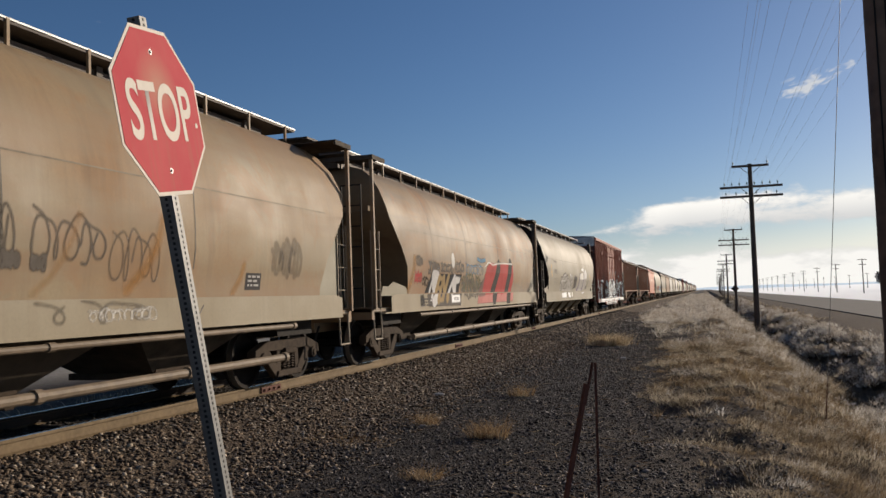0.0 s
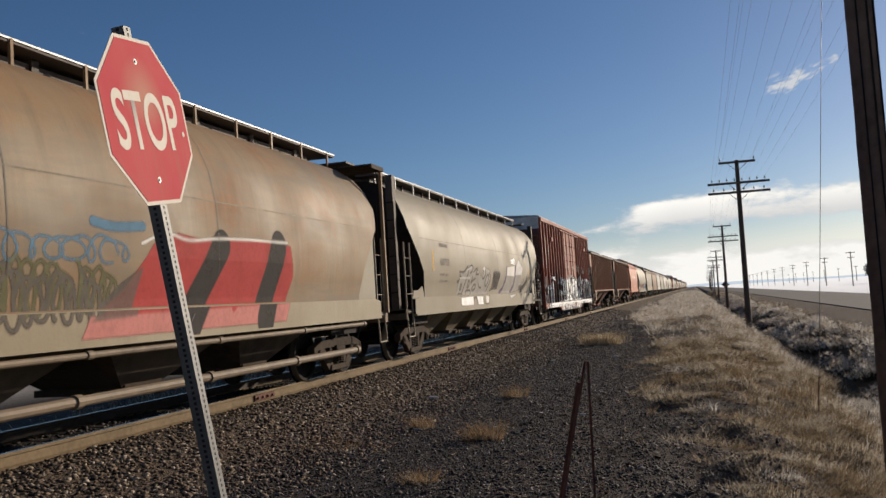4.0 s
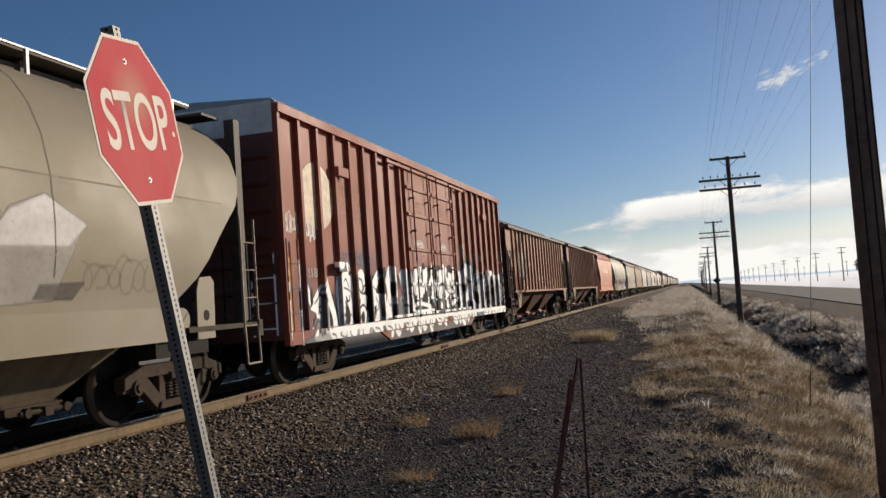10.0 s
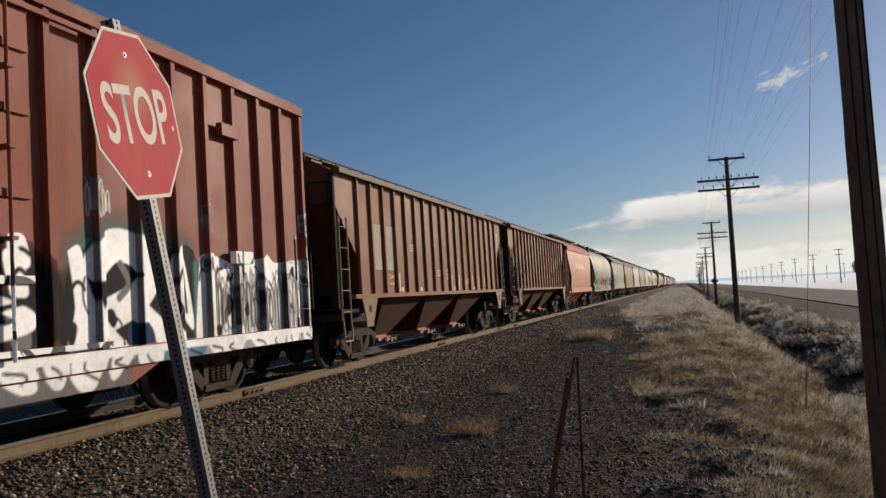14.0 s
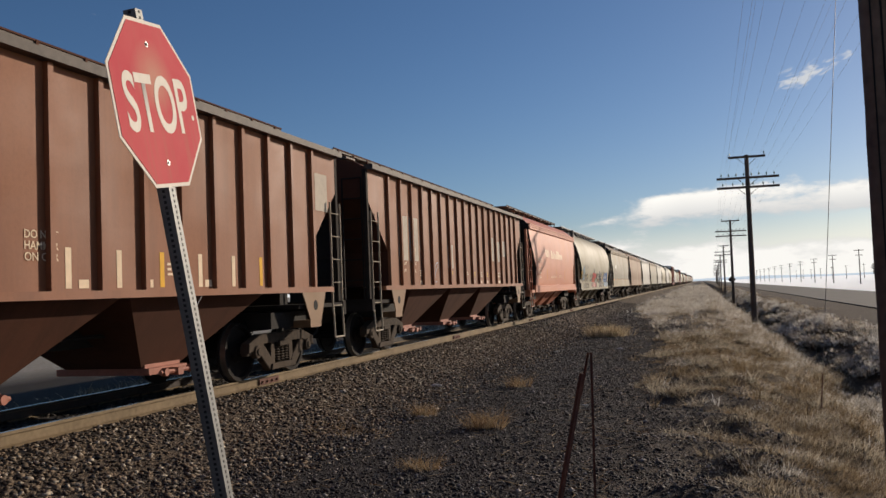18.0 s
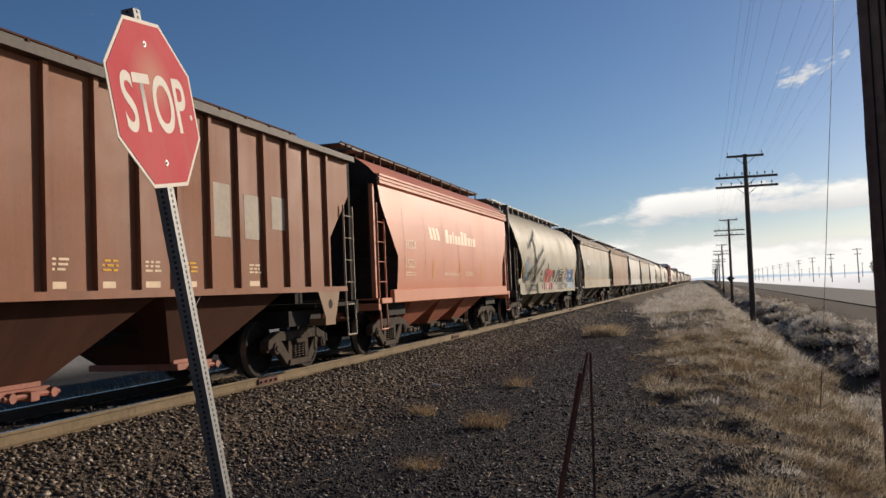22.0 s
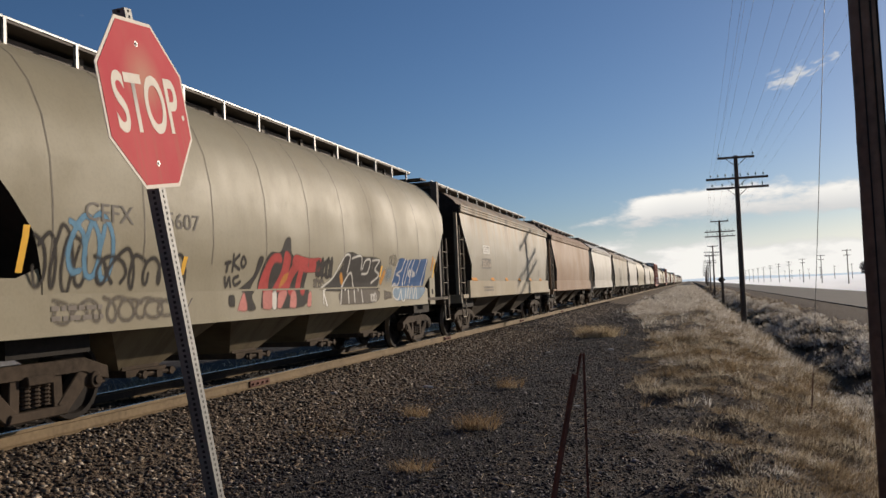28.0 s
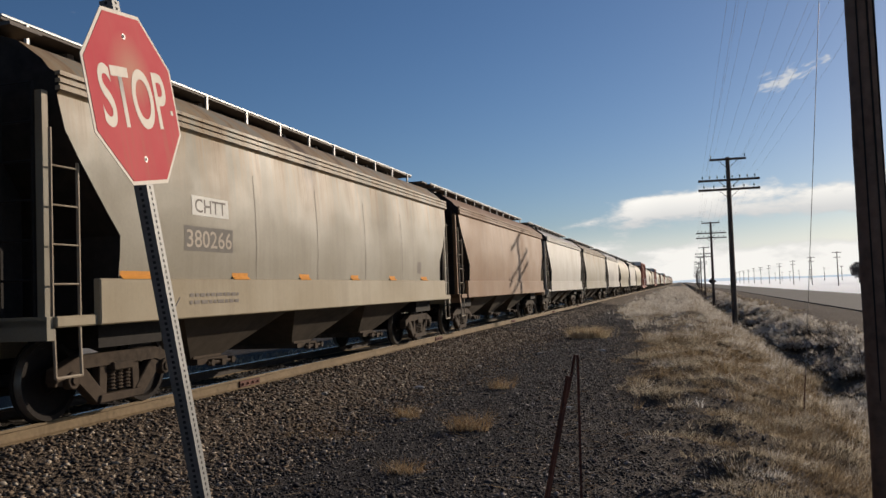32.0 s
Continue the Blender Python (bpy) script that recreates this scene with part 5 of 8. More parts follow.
def ribbon(bm, pts, width, fx, out):
    """A sprayed stroke of that width along the points (y, z) on the skin fx."""
    pts, out = [on_side(*p) for p in pts], (0.10 + 0.003 if out > 0.05 else 0.003)
    fine = [Vector(pts[0])]
    for a, b in zip(pts, pts[1:]):
        a, b = Vector(a), Vector(b)
        k = max(1, int((b - a).length / 0.07))
        fine += [a.lerp(b, i / k) for i in range(1, k + 1)]
    rows = []
    for i, p in enumerate(fine):
        d = (fine[min(i + 1, len(fine) - 1)] - fine[max(i - 1, 0)])
        d = d.normalized() if d.length else Vector((1, 0))
        nrm = Vector((-d.y, d.x)) * width / 2
        row = []
        for f in (-1, -0.33, 0.33, 1):
            q = p + nrm * f
            row.append(bm.verts.new((fx(q.y) + out, q.x, q.y)))
        rows.append(row)
    for a, b in zip(rows, rows[1:]):
        for i in range(3):
            bm.faces.new((a[i], b[i], b[i + 1], a[i + 1]))


def smooth_line(pts, k=5):
    """A soft curve through the points."""
    out = []
    n = len(pts)
    for i in range(n - 1):
        p0, p1, p2, p3 = (Vector(pts[max(i - 1, 0)]), Vector(pts[i]), Vector(pts[i + 1]), Vector(pts[min(i + 2, n - 1)]))
        for j in range(k):
            t = j / k
            out.append(tuple(0.5 * ((2 * p1) + (p2 - p0) * t + (2 * p0 - 5 * p1 + 4 * p2 - p3) * t * t + (3 * p1 - p0 - 3 * p2 + p3) * t ** 3)))
    out.append(tuple(pts[-1]))
    return out


def spray(car, name, lines, width, mat, kind, out, label=""):
    bm = bmesh.new()
    fx = skin(kind)
    for ln in lines:
        ribbon(bm, ln, width, fx, out)
    ob = part(name, bm, mat, car, label)
    ob["kind"] = "stuff"
    return ob


def patch(car, name, y0, y1, z0, z1, mat, kind, out=0.003, label="", lean=0.0):
    bm = bmesh.new()
    out = min(out, 0.004)
    fx = skin(kind)
    (y0, z0), (y1, z1) = on_side(y0, z0), on_side(y1, z1)
    n = max(2, int((z1 - z0) / 0.1))
    rows = []
    for i in range(n + 1):
        z = z0 + (z1 - z0) * i / n
        o = lean * i / n
        rows.append([bm.verts.new((fx(z) + out, y + o, z)) for y in (y0, y1)])
    for a, b in zip(rows, rows[1:]):
        bm.faces.new((a[0], a[1], b[1], b[0]))
    return part(name, bm, mat, car, label)


def wording(car, text, y0, y1, z0, z1, mat, kind, out=0.012, label="stencilled lettering"):
    cu = bpy.data.curves.new("wording", "FONT")
    cu.body, cu.size, cu.offset, cu.resolution_u = text, 1.0, 0.008, 3
    tmp = new("wording_source", cu)
    me = bpy.data.meshes.new_from_object(tmp.evaluated_get(bpy.context.evaluated_depsgraph_get()))
    bpy.data.objects.remove(tmp)
    co = np.empty(len(me.vertices) * 3, np.float32)
    me.vertices.foreach_get("co", co)
    co = co.reshape(-1, 3)
    lo, hi = co.min(0), co.max(0)
    (y0, z0), (y1, z1) = on_side(y0, z0), on_side(y1, z1)
    y = y0 + (co[:, 0] - lo[0]) / (hi[0] - lo[0]) * (y1 - y0)
    z = z0 + (co[:, 1] - lo[1]) / (hi[1] - lo[1]) * (z1 - z0)
    fx = skin(kind)
    x = np.array([fx(float(v)) for v in z]) + min(out, 0.006)
    me.vertices.foreach_set("co", np.stack([x, y, z], -1).astype(np.float32).ravel())
    me.materials.clear()
    me.materials.append(mat)
    me.update()
    return part("lettering", me, None, car, label)


def small_print(car, y0, y1, z0, z1, rows, mat, kind, seed=1, out=0.005):
    """Writing too small to read: short bars."""
    rnd = random.Random(seed)
    bm = bmesh.new()
    fx = skin(kind)
    (y0, z0), (y1, z1) = on_side(y0, z0), on_side(y1, z1)
    h = (z1 - z0) / rows
    for r in range(rows):
        z = z1 - (r + 0.75) * h
        y = y0
        while y < y1 - 0.05:
            w = min(rnd.uniform(0.05, 0.16), y1 - y)
            v = [bm.verts.new((fx(zz) + out, yy, zz)) for yy, zz in ((y, z), (y + w, z), (y + w, z + h * 0.5), (y, z + h * 0.5))]
            bm.faces.new(v)
            y += w + 0.035
    ob = part("small_print", bm, mat, car, "small worn stencilled lines")
    ob["kind"] = "stuff"


LETTERS = {
    "a": [[(0, 0), (0.25, 0.6), (0.5, 1), (0.7, 0.5), (0.85, 0)], [(0.15, 0.35), (0.8, 0.4)]],
    "b": [[(0, 0), (0.05, 0.5), (0.1, 1), (0.6, 0.95), (0.7, 0.75), (0.3, 0.55), (0.8, 0.4), (0.7, 0.08), (0, 0)]],
    "e": [[(0.8, 0.95), (0.2, 0.95), (0.05, 0.5), (0.1, 0.05), (0.8, 0.1)], [(0.1, 0.5), (0.65, 0.55)]],
    "n": [[(0, 0), (0.05, 0.6), (0.15, 1), (0.5, 0.4), (0.75, 0.05), (0.8, 0.6), (0.9, 1)]],
    "s": [[(0.8, 0.9), (0.4, 1), (0.1, 0.75), (0.4, 0.52), (0.75, 0.3), (0.45, 0), (0.0, 0.1)]],
    "o": [[(0.4, 1), (0.05, 0.7), (0.1, 0.2), (0.45, 0), (0.8, 0.3), (0.75, 0.8), (0.4, 1)]],
    "u": [[(0.05, 1), (0.05, 0.35), (0.35, 0), (0.7, 0.25), (0.8, 1)]],
    "m": [[(0, 0), (0.1, 0.8), (0.2, 1), (0.45, 0.4), (0.7, 1), (0.8, 0.7), (0.9, 0)]],
    "i": [[(0.3, 0), (0.4, 0.5), (0.5, 1)]],
    "c": [[(0.8, 0.85), (0.4, 1), (0.05, 0.6), (0.2, 0.1), (0.75, 0.1)]],
    "t": [[(0, 0.9), (0.4, 1), (0.85, 0.92)], [(0.42, 1), (0.38, 0.4), (0.45, 0)]],
}


def name_bars(car, y0, y1, z0, z1, n, mat, seed):
    """A worn name: one upright bar, with or without a foot, for each character."""
    rnd = random.Random(seed)
    bm = bmesh.new()
    fx = skin("box")
    w = (y1 - y0) / n
    for i in range(n):
        y = y0 + i * w
        spots = [(y, y + 0.035, z0, z1)]
        if rnd.random() < 0.6:
            spots.append((y + 0.037, y + 0.09, z1 - 0.04, z1))
        if rnd.random() < 0.6:
            spots.append((y + 0.037, y + 0.09, z0, z0 + 0.035))
        for a, b, c, d in spots:
            bm.faces.new([bm.verts.new((fx(zz) + 0.003, yy, zz)) for yy, zz in ((a, c), (b, c), (b, d), (a, d))])
    ob = part("name_bars", bm, mat, car, "faded cream name in worn bars")
    ob["kind"] = "stuff"


def letter_row(chars, y0, y1, z0, z1, seed=1, lean=0.12, gap=0.9, wild=False):
    rnd = random.Random(seed)
    w = (y1 - y0) / len(chars)
    out = []
    for i, ch in enumerate(chars):
        dz, sc = rnd.uniform(-0.05, 0.05), rnd.uniform(0.88, 1.05)
        fu, fv = (rnd.random() < 0.5, rnd.random() < 0.5) if wild else (False, False)
        for st in LETTERS[ch]:
            st = [((1 - u) if fu else u, (1 - v) if fv else v) for u, v in st]
            if wild:
                st = [(u + rnd.uniform(-0.3, 0.3), v + rnd.uniform(-0.15, 0.2)) for u, v in st]
            pts = [(y0 + w * (i + u * gap) + lean * v * (z1 - z0), z0 + dz + v * sc * (z1 - z0)) for u, v in st]
            out.append(smooth_line(pts))
    return out


def tag(car, chars, y0, y1, z0, z1, width, mat, kind, seed=1):
    spray(car, "graffiti_tag", letter_row(chars, y0, y1, z0, z1, seed, 0.2, 1.4, True), width, mat, kind, 0.013, "thin sprayed tag")


def decorate():
    r = "round"
    # car 0
    patch(C0, "placard", 5.36, 5.80, 1.62, 1.88, P_DARK, r, label="dark placard with pale lines")
    small_print(C0, 5.42, 5.76, 1.66, 1.86, 3, P_SILVER, r, 3)
    # car 1
    small_print(C1, -5.9, -5.2, 1.2, 1.42, 3, P_DARK, r, 11)
    # car 2
    wording(C2, "60752", -6.25, -5.40, 2.37, 2.57, P_GREY, r)
    small_print(C2, -6.2, -5.45, 2.83, 3.03, 1, P_SMOKE, r, 4)
    wording(C2, "LD LMT 219700", -6.30, -5.52, 2.09, 2.15, P_GREY, r)
    wording(C2, "LT  WT   66300", -6.32, -5.55, 1.91, 1.97, P_GREY, r)
    patch(C2, "stripe", -6.9, -6.82, 2.2, 2.75, P_YELLOW, r)
    patch(C2, "stripe", 6.0, 6.1, 2.1, 2.5, P_YELLOW, r)
    # car 4 and 5
    for i, y in enumerate((-5.0, -4.15, -2.7, -1.9, 0.55, 1.38, 2.2, 3.05, 3.9, 4.7)):
        patch(C4, "stripe", y, y + 0.09, 1.56, 2.02, P_YELLOW if i % 3 == 0 else P_CREAM, "rib")
    for y in (-4.0, -2.5, -1.2, 0.75, 1.9, 3.2):
        patch(C4, "pale_label", y, y + 0.16, 1.56, 1.66, P_CREAM, "rib")
    patch(C4, "pale_patch", -4.92, -4.42, 2.08, 3.13, P_PALE, "rib", label="shiny pale paint patch")
    patch(C4, "pale_patch", -5.75, -5.25, 2.08, 3.13, P_PALE, "rib")
    patch(C4, "pale_patch", 6.75, 7.25, 2.95, 3.65, P_PALE, "rib")
    wording(C4, "222400", -4.83, -4.49, 1.88, 1.97, P_CREAM, "rib")
    wording(C4, "63600", -4.80, -4.50, 1.72, 1.81, P_CREAM, "rib")
    for k, word in enumerate(("DO NOT", "HAMMER", "ON CAR")):
        wording(C4, word, -0.02, 0.45, 2.10 - k * 0.12, 2.19 - k * 0.12, P_CREAM, "rib")
    for y, z in ((-3.22, 2.58), (-0.95, 1.95), (2.35, 1.7)):
        small_print(C4, y, y + 0.42, z, z + 0.2, 3, P_CREAM, "rib", int(z * 10))
    for y0, y1, z0, z1 in ((-5.93, -5.33, 2.13, 3.2), (-5.2, -4.58, 2.13, 3.2), (-2.1, -1.6, 2.0, 2.65), (2.75, 3.2, 2.3, 3.1), (3.6, 4.05, 2.3, 3.0), (4.45, 4.9, 2.5, 3.05)):
        patch(C5, "pale_patch", y0, y1, z0, z1, P_PALE, "rib", label="shiny pale paint patch")
    wording(C5, "017", -5.15, -4.78, 2.25, 2.45, P_CREAM, "rib", 0.016)
    wording(C5, "222300", -5.12, -4.78, 2.02, 2.10, P_CREAM, "rib")
    wording(C5, "63700", -5.08, -4.80, 1.84, 1.92, P_CREAM, "rib")
    wording(C5, "LD LMT", -5.82, -5.45, 2.02, 2.10, P_CREAM, "rib")
    wording(C5, "LT WT", -5.82, -5.50, 1.84, 1.92, P_CREAM, "rib")
    for i, y in enumerate((-4.5, -2.05, -0.45, 0.35, 1.2, 2.0, 3.7)):
        patch(C5, "pale_label", y, y + 0.3, 1.56, 1.64, P_CREAM, "rib")
        small_print(C5, y, y + 0.36, 1.75, 1.92, 3, P_YELLOW if i % 2 else P_CREAM, "rib", i)
    tag(C5, "tbs", -3.7, -3.2, 1.65, 2.1, 0.02, P_SKY, "rib", 31)
    # car 6
    k = "arched"
    wording(C6, "POTX", -4.68, -3.95, 2.39, 2.61, P_LOGO, k)
    wording(C6, "1522", -4.71, -4.12, 1.94, 2.16, P_LOGO, k)
    for i in range(3):
        patch(C6, "emblem", -2.8 + i * 0.3, -2.6 + i * 0.3, 2.70, 3.02, P_LOGO, k, 0.012, "pale slanted emblem bars", -0.14)
    x = -1.5
    for i, (w, h) in enumerate(((0.28, 0.38), (0.24, 0.25), (0.14, 0.34), (0.24, 0.25), (0.22, 0.25), (0.24, 0.4), (0.30, 0.38), (0.26, 0.25), (0.16, 0.25), (0.26, 0.25))):
        patch(C6, "name_bar", x, x + w, 2.66, 2.66 + h, P_LOGO, k, 0.012, "worn pale lettering bar")
        x += w + 0.08
    small_print(C6, -4.7, -4.0, 1.74, 1.86, 2, P_LOGO, k, 6)
    small_print(C6, -1.7, -0.2, 1.76, 1.86, 2, P_LOGO, k, 7)
    small_print(C6, 0.4, 1.2, 1.76, 1.9, 3, P_LOGO, k, 8)
    for y in (-2.72, -0.27, 2.16):
        patch(C6, "stripe", y, y + 0.09, 1.70, 2.15, P_ORANGE, k, 0.004, "dull ochre stripe")
    # car 7
    wording(C7, "CEFX", -6.44, -5.60, 2.36, 2.58, P_GREY, r)
    wording(C7, "75607", -5.13, -4.20, 2.36, 2.58, P_GREY, r)
    for y in (-7.4, -4.6, 2.75, 6.6):
        patch(C7, "stripe", y, y + 0.09, 1.75, 2.25 if y < -7 or y > 6 else 2.0, P_YELLOW, r, 0.008, "", 0.06)
    small_print(C7, -7.0, -6.2, 1.2, 1.42, 2, P_SMOKE, r, 48)
    # car 8
    patch(C8, "pale_patch", -5.35, -4.40, 2.58, 2.86, P_WHITE, k, 0.006, "white number board")
    wording(C8, "CHTT", -5.28, -4.48, 2.62, 2.82, P_SMOKE, k, 0.014)
    patch(C8, "number_ground", -5.55, -4.30, 2.07, 2.42, P_GREY, k, 0.003, "dull dark ground of the number")
    wording(C8, "380266", -5.50, -4.34, 2.12, 2.37, P_PALE, k)
    for y0, y1 in ((-6.88, -6.25), (-4.31, -3.85), (-2.05, -1.65), (0.3, 0.7), (2.6, 3.0), (5.0, 5.5)):
        patch(C8, "orange_mark", y0, y1, 1.67, 1.77, P_ORANGE, k)
    patch(C8, "data_plate", 4.7, 5.0, 1.85, 2.15, P_SMOKE, k)
    small_print(C8, -5.5, -4.2, 1.3, 1.5, 2, P_SMOKE, k, 50)
    # boxcar
    small = ((-1.6, 3.55), (0.5, 3.55))
    for y, z in small:
        small_print(C3, y, y + 0.7, z, z + 0.42, 5, P_FADED, "box", 51, 0.103)
    bm = bmesh.new()
    ring = [bm.verts.new((1.506, -7.0 + 0.75 * math.cos(a * math.pi / 16), 3.35 + 0.62 * math.sin(a * math.pi / 16))) for a in range(32)]
    bm.faces.new(ring)
    part("emblem", bm, plain("worn_cream_disc", (0.52, 0.40, 0.26), 0.6, 0.0, 0.5, 6), C3, "large faded cream disc")
    for zz in (3.55, 3.28, 3.0):
        name_bars(C3, -6.05, -4.75, zz, zz + 0.17, 8, P_FADED, int(zz * 10))
    wording(C3, "218", -7.72, -7.25, 1.95, 2.12, P_PALE, "box", 0.006)
    patch(C3, "stripe", -8.45, -8.33, 1.0, 2.3, P_ORANGE, "box", 0.006)


decorate()


# colours of the sprayed pictures
WHITE, PALE, SILVER, STEELY, MID = (0.97, 0.97, 0.95), (0.66, 0.63, 0.57), (0.58, 0.56, 0.54), (0.37, 0.345, 0.305), (0.22, 0.22, 0.22)
INK, SOOT, SMOKE, NAVY, COBALT, AZURE = (0.022, 0.022, 0.025), (0.05, 0.045, 0.042), (0.145, 0.125, 0.105), (0.02, 0.05, 0.13), (0.036, 0.10, 0.25), (0.14, 0.28, 0.40)
SKYISH, TEAL, OLIVE, OCHRE, TANNY = (0.23, 0.32, 0.41), (0.12, 0.30, 0.28), (0.17, 0.16, 0.09), (0.55, 0.25, 0.05), (0.36, 0.25, 0.12)
RUSTY, BRICK, PINK, PLUM = (0.33, 0.09, 0.045), (0.46, 0.07, 0.065), (0.58, 0.23, 0.20), (0.15, 0.10, 0.17)


class Canvas:
    """Sprayed paint on the side of a car: colour and cover on a fine grid of y and z."""

    def __init__(self, y0, y1, z0, z1, step, bubbly=False):
        self.round = bubbly
        self.y, self.z = np.arange(y0, y1 + step / 2, step), np.arange(z0, z1 + step / 2, step)
        self.gy, self.gz = np.meshgrid(self.y, self.z, indexing="ij")
        self.rgb, self.cover, self.step = np.zeros((*self.gy.shape, 3)), np.zeros(self.gy.shape), step

    def window(self, pts, pad):
        ys, zs = [p[0] for p in pts], [p[1] for p in pts]
        a, b = np.searchsorted(self.y, (min(ys) - pad, max(ys) + pad))
        c, d = np.searchsorted(self.z, (min(zs) - pad, max(zs) + pad))
        return slice(a, b), slice(c, d)

    def lay(self, w, colour, k):
        old = self.cover[w]
        total = k + old * (1 - k)
        safe = np.maximum(total, 1e-6)
        self.rgb[w] = (np.array(colour) * k[..., None] + self.rgb[w] * (old * (1 - k))[..., None]) / safe[..., None]
        self.cover[w] = total

    def reach(self, w, pts):
        """Distance to the line through the points."""
        gy, gz = self.gy[w], self.gz[w]
        best = np.full(gy.shape, 9.0)
        for (ay, az_), (by, bz) in zip(pts, pts[1:]):
            dy, dz = by - ay, bz - az_
            n2 = max(dy * dy + dz * dz, 1e-9)
            f = np.clip(((gy - ay) * dy + (gz - az_) * dz) / n2, 0, 1)
            best = np.minimum(best, np.hypot(gy - ay - f * dy, gz - az_ - f * dz))
        return best

    def line(self, colour, width, pts, a=1.0, soft=0.010):
        pts = smooth_line(pts, 6) if len(pts) > 2 else pts
        w = self.window(pts, width / 2 + soft)
        d = self.reach(w, pts) - width / 2
        self.lay(w, colour, a * np.clip(0.5 - d / (2 * soft), 0, 1))

    def fill(self, colour, pts, a=1.0, soft=0.010):
        ring = smooth_line([*pts, pts[0]], 4) if self.round else [*pts, pts[0]]
        w = self.window(ring, soft * 2)
        gy, gz = self.gy[w], self.gz[w]
        inside = np.zeros(gy.shape, bool)
        for (ay, az_), (by, bz) in zip(ring, ring[1:]):
            if az_ != bz:
                inside ^= ((az_ > gz) != (bz > gz)) & (gy < (by - ay) * (gz - az_) / (bz - az_) + ay)
        d = self.reach(w, ring) * np.where(inside, -1, 1)
        self.lay(w, colour, a * np.clip(0.5 - d / (2 * soft), 0, 1))

    def scribble(self, colour, width, y0, y1, z0, z1, n, seed, a=1.0):
        """A quick tag: tall loops from one end to the other."""
        rnd = random.Random(seed * 7 + n)
        w, mid, h = (y1 - y0) / n, (z0 + z1) / 2, (z1 - z0) / 2
        tall, wide = [rnd.uniform(0.45, 1.0) for i in range(n + 1)], [rnd.uniform(0.25, 0.85) for i in range(n + 1)]
        pts = []
        for k in range(n * 7):
            i, turn = k // 7, 2 * math.pi * k / 7
            pts.append((y0 + w * (0.4 + k / 7 * 0.9 + wide[i] * math.sin(turn)), mid + h * (tall[i] * math.cos(turn) - 0.25 * (1 - tall[i]))))
        stop = [0, *sorted(rnd.sample(range(3, len(pts) - 3), max(1, n // 3))), len(pts)]
        for p, q in zip(stop, stop[1:]):
            if q - p > 2:
                self.line(colour, width, pts[p:q], a)

    def blocks(self, y0, y1, z0, z1, n, seed):
        """A letter broken up by the ribs and rods of a door: white blocks, dark strokes and worn bare paint."""
        rnd = random.Random(seed)
        self.fill(INK, [(y0, z0), (y1, z0), (y1, z1 - 0.1), (y0, z1 - 0.15)], a=0.55)
        for i in range(n):
            y, z = rnd.uniform(y0, y1 - 0.3), rnd.uniform(z0, z1 - 0.3)
            w, h = rnd.uniform(0.15, 0.42), rnd.uniform(0.2, 0.6)
            w, h = min(w, y1 - y), min(h, z1 - z)
            lean = rnd.uniform(-0.12, 0.12)
            tone = rnd.choice((WHITE, WHITE, WHITE, MID, INK, INK))
            self.fill(tone, [(y, z), (y + w * 0.5, z - 0.03), (y + w, z + 0.02), (y + w + lean, z + h), (y + w * 0.4 + lean, z + h + 0.04), (y + lean, z + h * 0.9)])
            if i % 3 == 0:
                self.line(INK, 0.05, [(y, z + h * 0.3), (y + w * 0.5, z + h * 0.6), (y + w, z + h * 0.4)])

    def stripes(self, y0, y1, z0, z1, n, seed):
        """The feet of the letters on the sill: scallops of white between dark strokes, a few of them coloured."""
        rnd = random.Random(seed)
        self.fill(MID, [(y0, z0), (y1, z0), (y1, z1 - 0.1), (y0, z1 - 0.1)], a=0.75)
        y = y0
        while y < y1:
            w = rnd.uniform(0.3, 0.7)
            tone = WHITE if rnd.random() < 0.84 else rnd.choice((TEAL, RUSTY, AZURE))
            lean = rnd.uniform(-0.2, 0.2)
            z = rnd.uniform(z0, z0 + 0.18)
            self.fill(tone, [(y, z1 - 0.05), (y + lean * 0.5, (z + z1) / 2), (y + w * 0.4 + lean, z), (y + w * 0.8 + lean, z + 0.03), (y + w, z1 - 0.1), (y + w, z1 - 0.05)])
            self.line(INK, 0.035, [(y + w * 0.3, z1 - 0.14), (y + w * 0.45 + lean, (z + z1) / 2), (y + w * 0.75, z + 0.1)])
            y += w + rnd.uniform(0.0, 0.16)
        self.line(WHITE, 0.10, [(y0 + 0.2, z1 - 0.07), (y1, z1 - 0.07)])

    def inner(self, y0, y1, z0, z1, n, seed):
        """Black crescents and drops inside the letters."""
        rnd = random.Random(seed)
        for i in range(n):
            y, z, r = rnd.uniform(y0, y1), rnd.uniform(z0, z1), rnd.uniform(0.10, 0.24)
            a0, turn = rnd.uniform(0, 6.28), rnd.uniform(1.2, 2.6)
            pts = [(y + 0.7 * r * math.cos(a0 + turn * k / 3), z + 1.3 * r * math.sin(a0 + turn * k / 3)) for k in range(4)]
            if i % 3:
                self.line(INK, rnd.uniform(0.028, 0.06), pts)
            else:
                self.fill(INK, [*pts, (y + 0.2 * r, z + 0.1 * r)])

    def sample(self, y, z):
        i = np.clip((y - self.y[0]) / self.step, 0, len(self.y) - 1.001)
        j = np.clip((z - self.z[0]) / self.step, 0, len(self.z) - 1.001)
        a, b = i.astype(int), j.astype(int)
        f, g = i - a, j - b
        out = 0
        for da, db, k in ((0, 0, (1 - f) * (1 - g)), (1, 0, f * (1 - g)), (0, 1, (1 - f) * g), (1, 1, f * g)):
            out = out + k[..., None] * np.concatenate([self.rgb[a + da, b + db] * self.cover[a + da, b + db][..., None], self.cover[a + da, b + db][..., None]], -1)
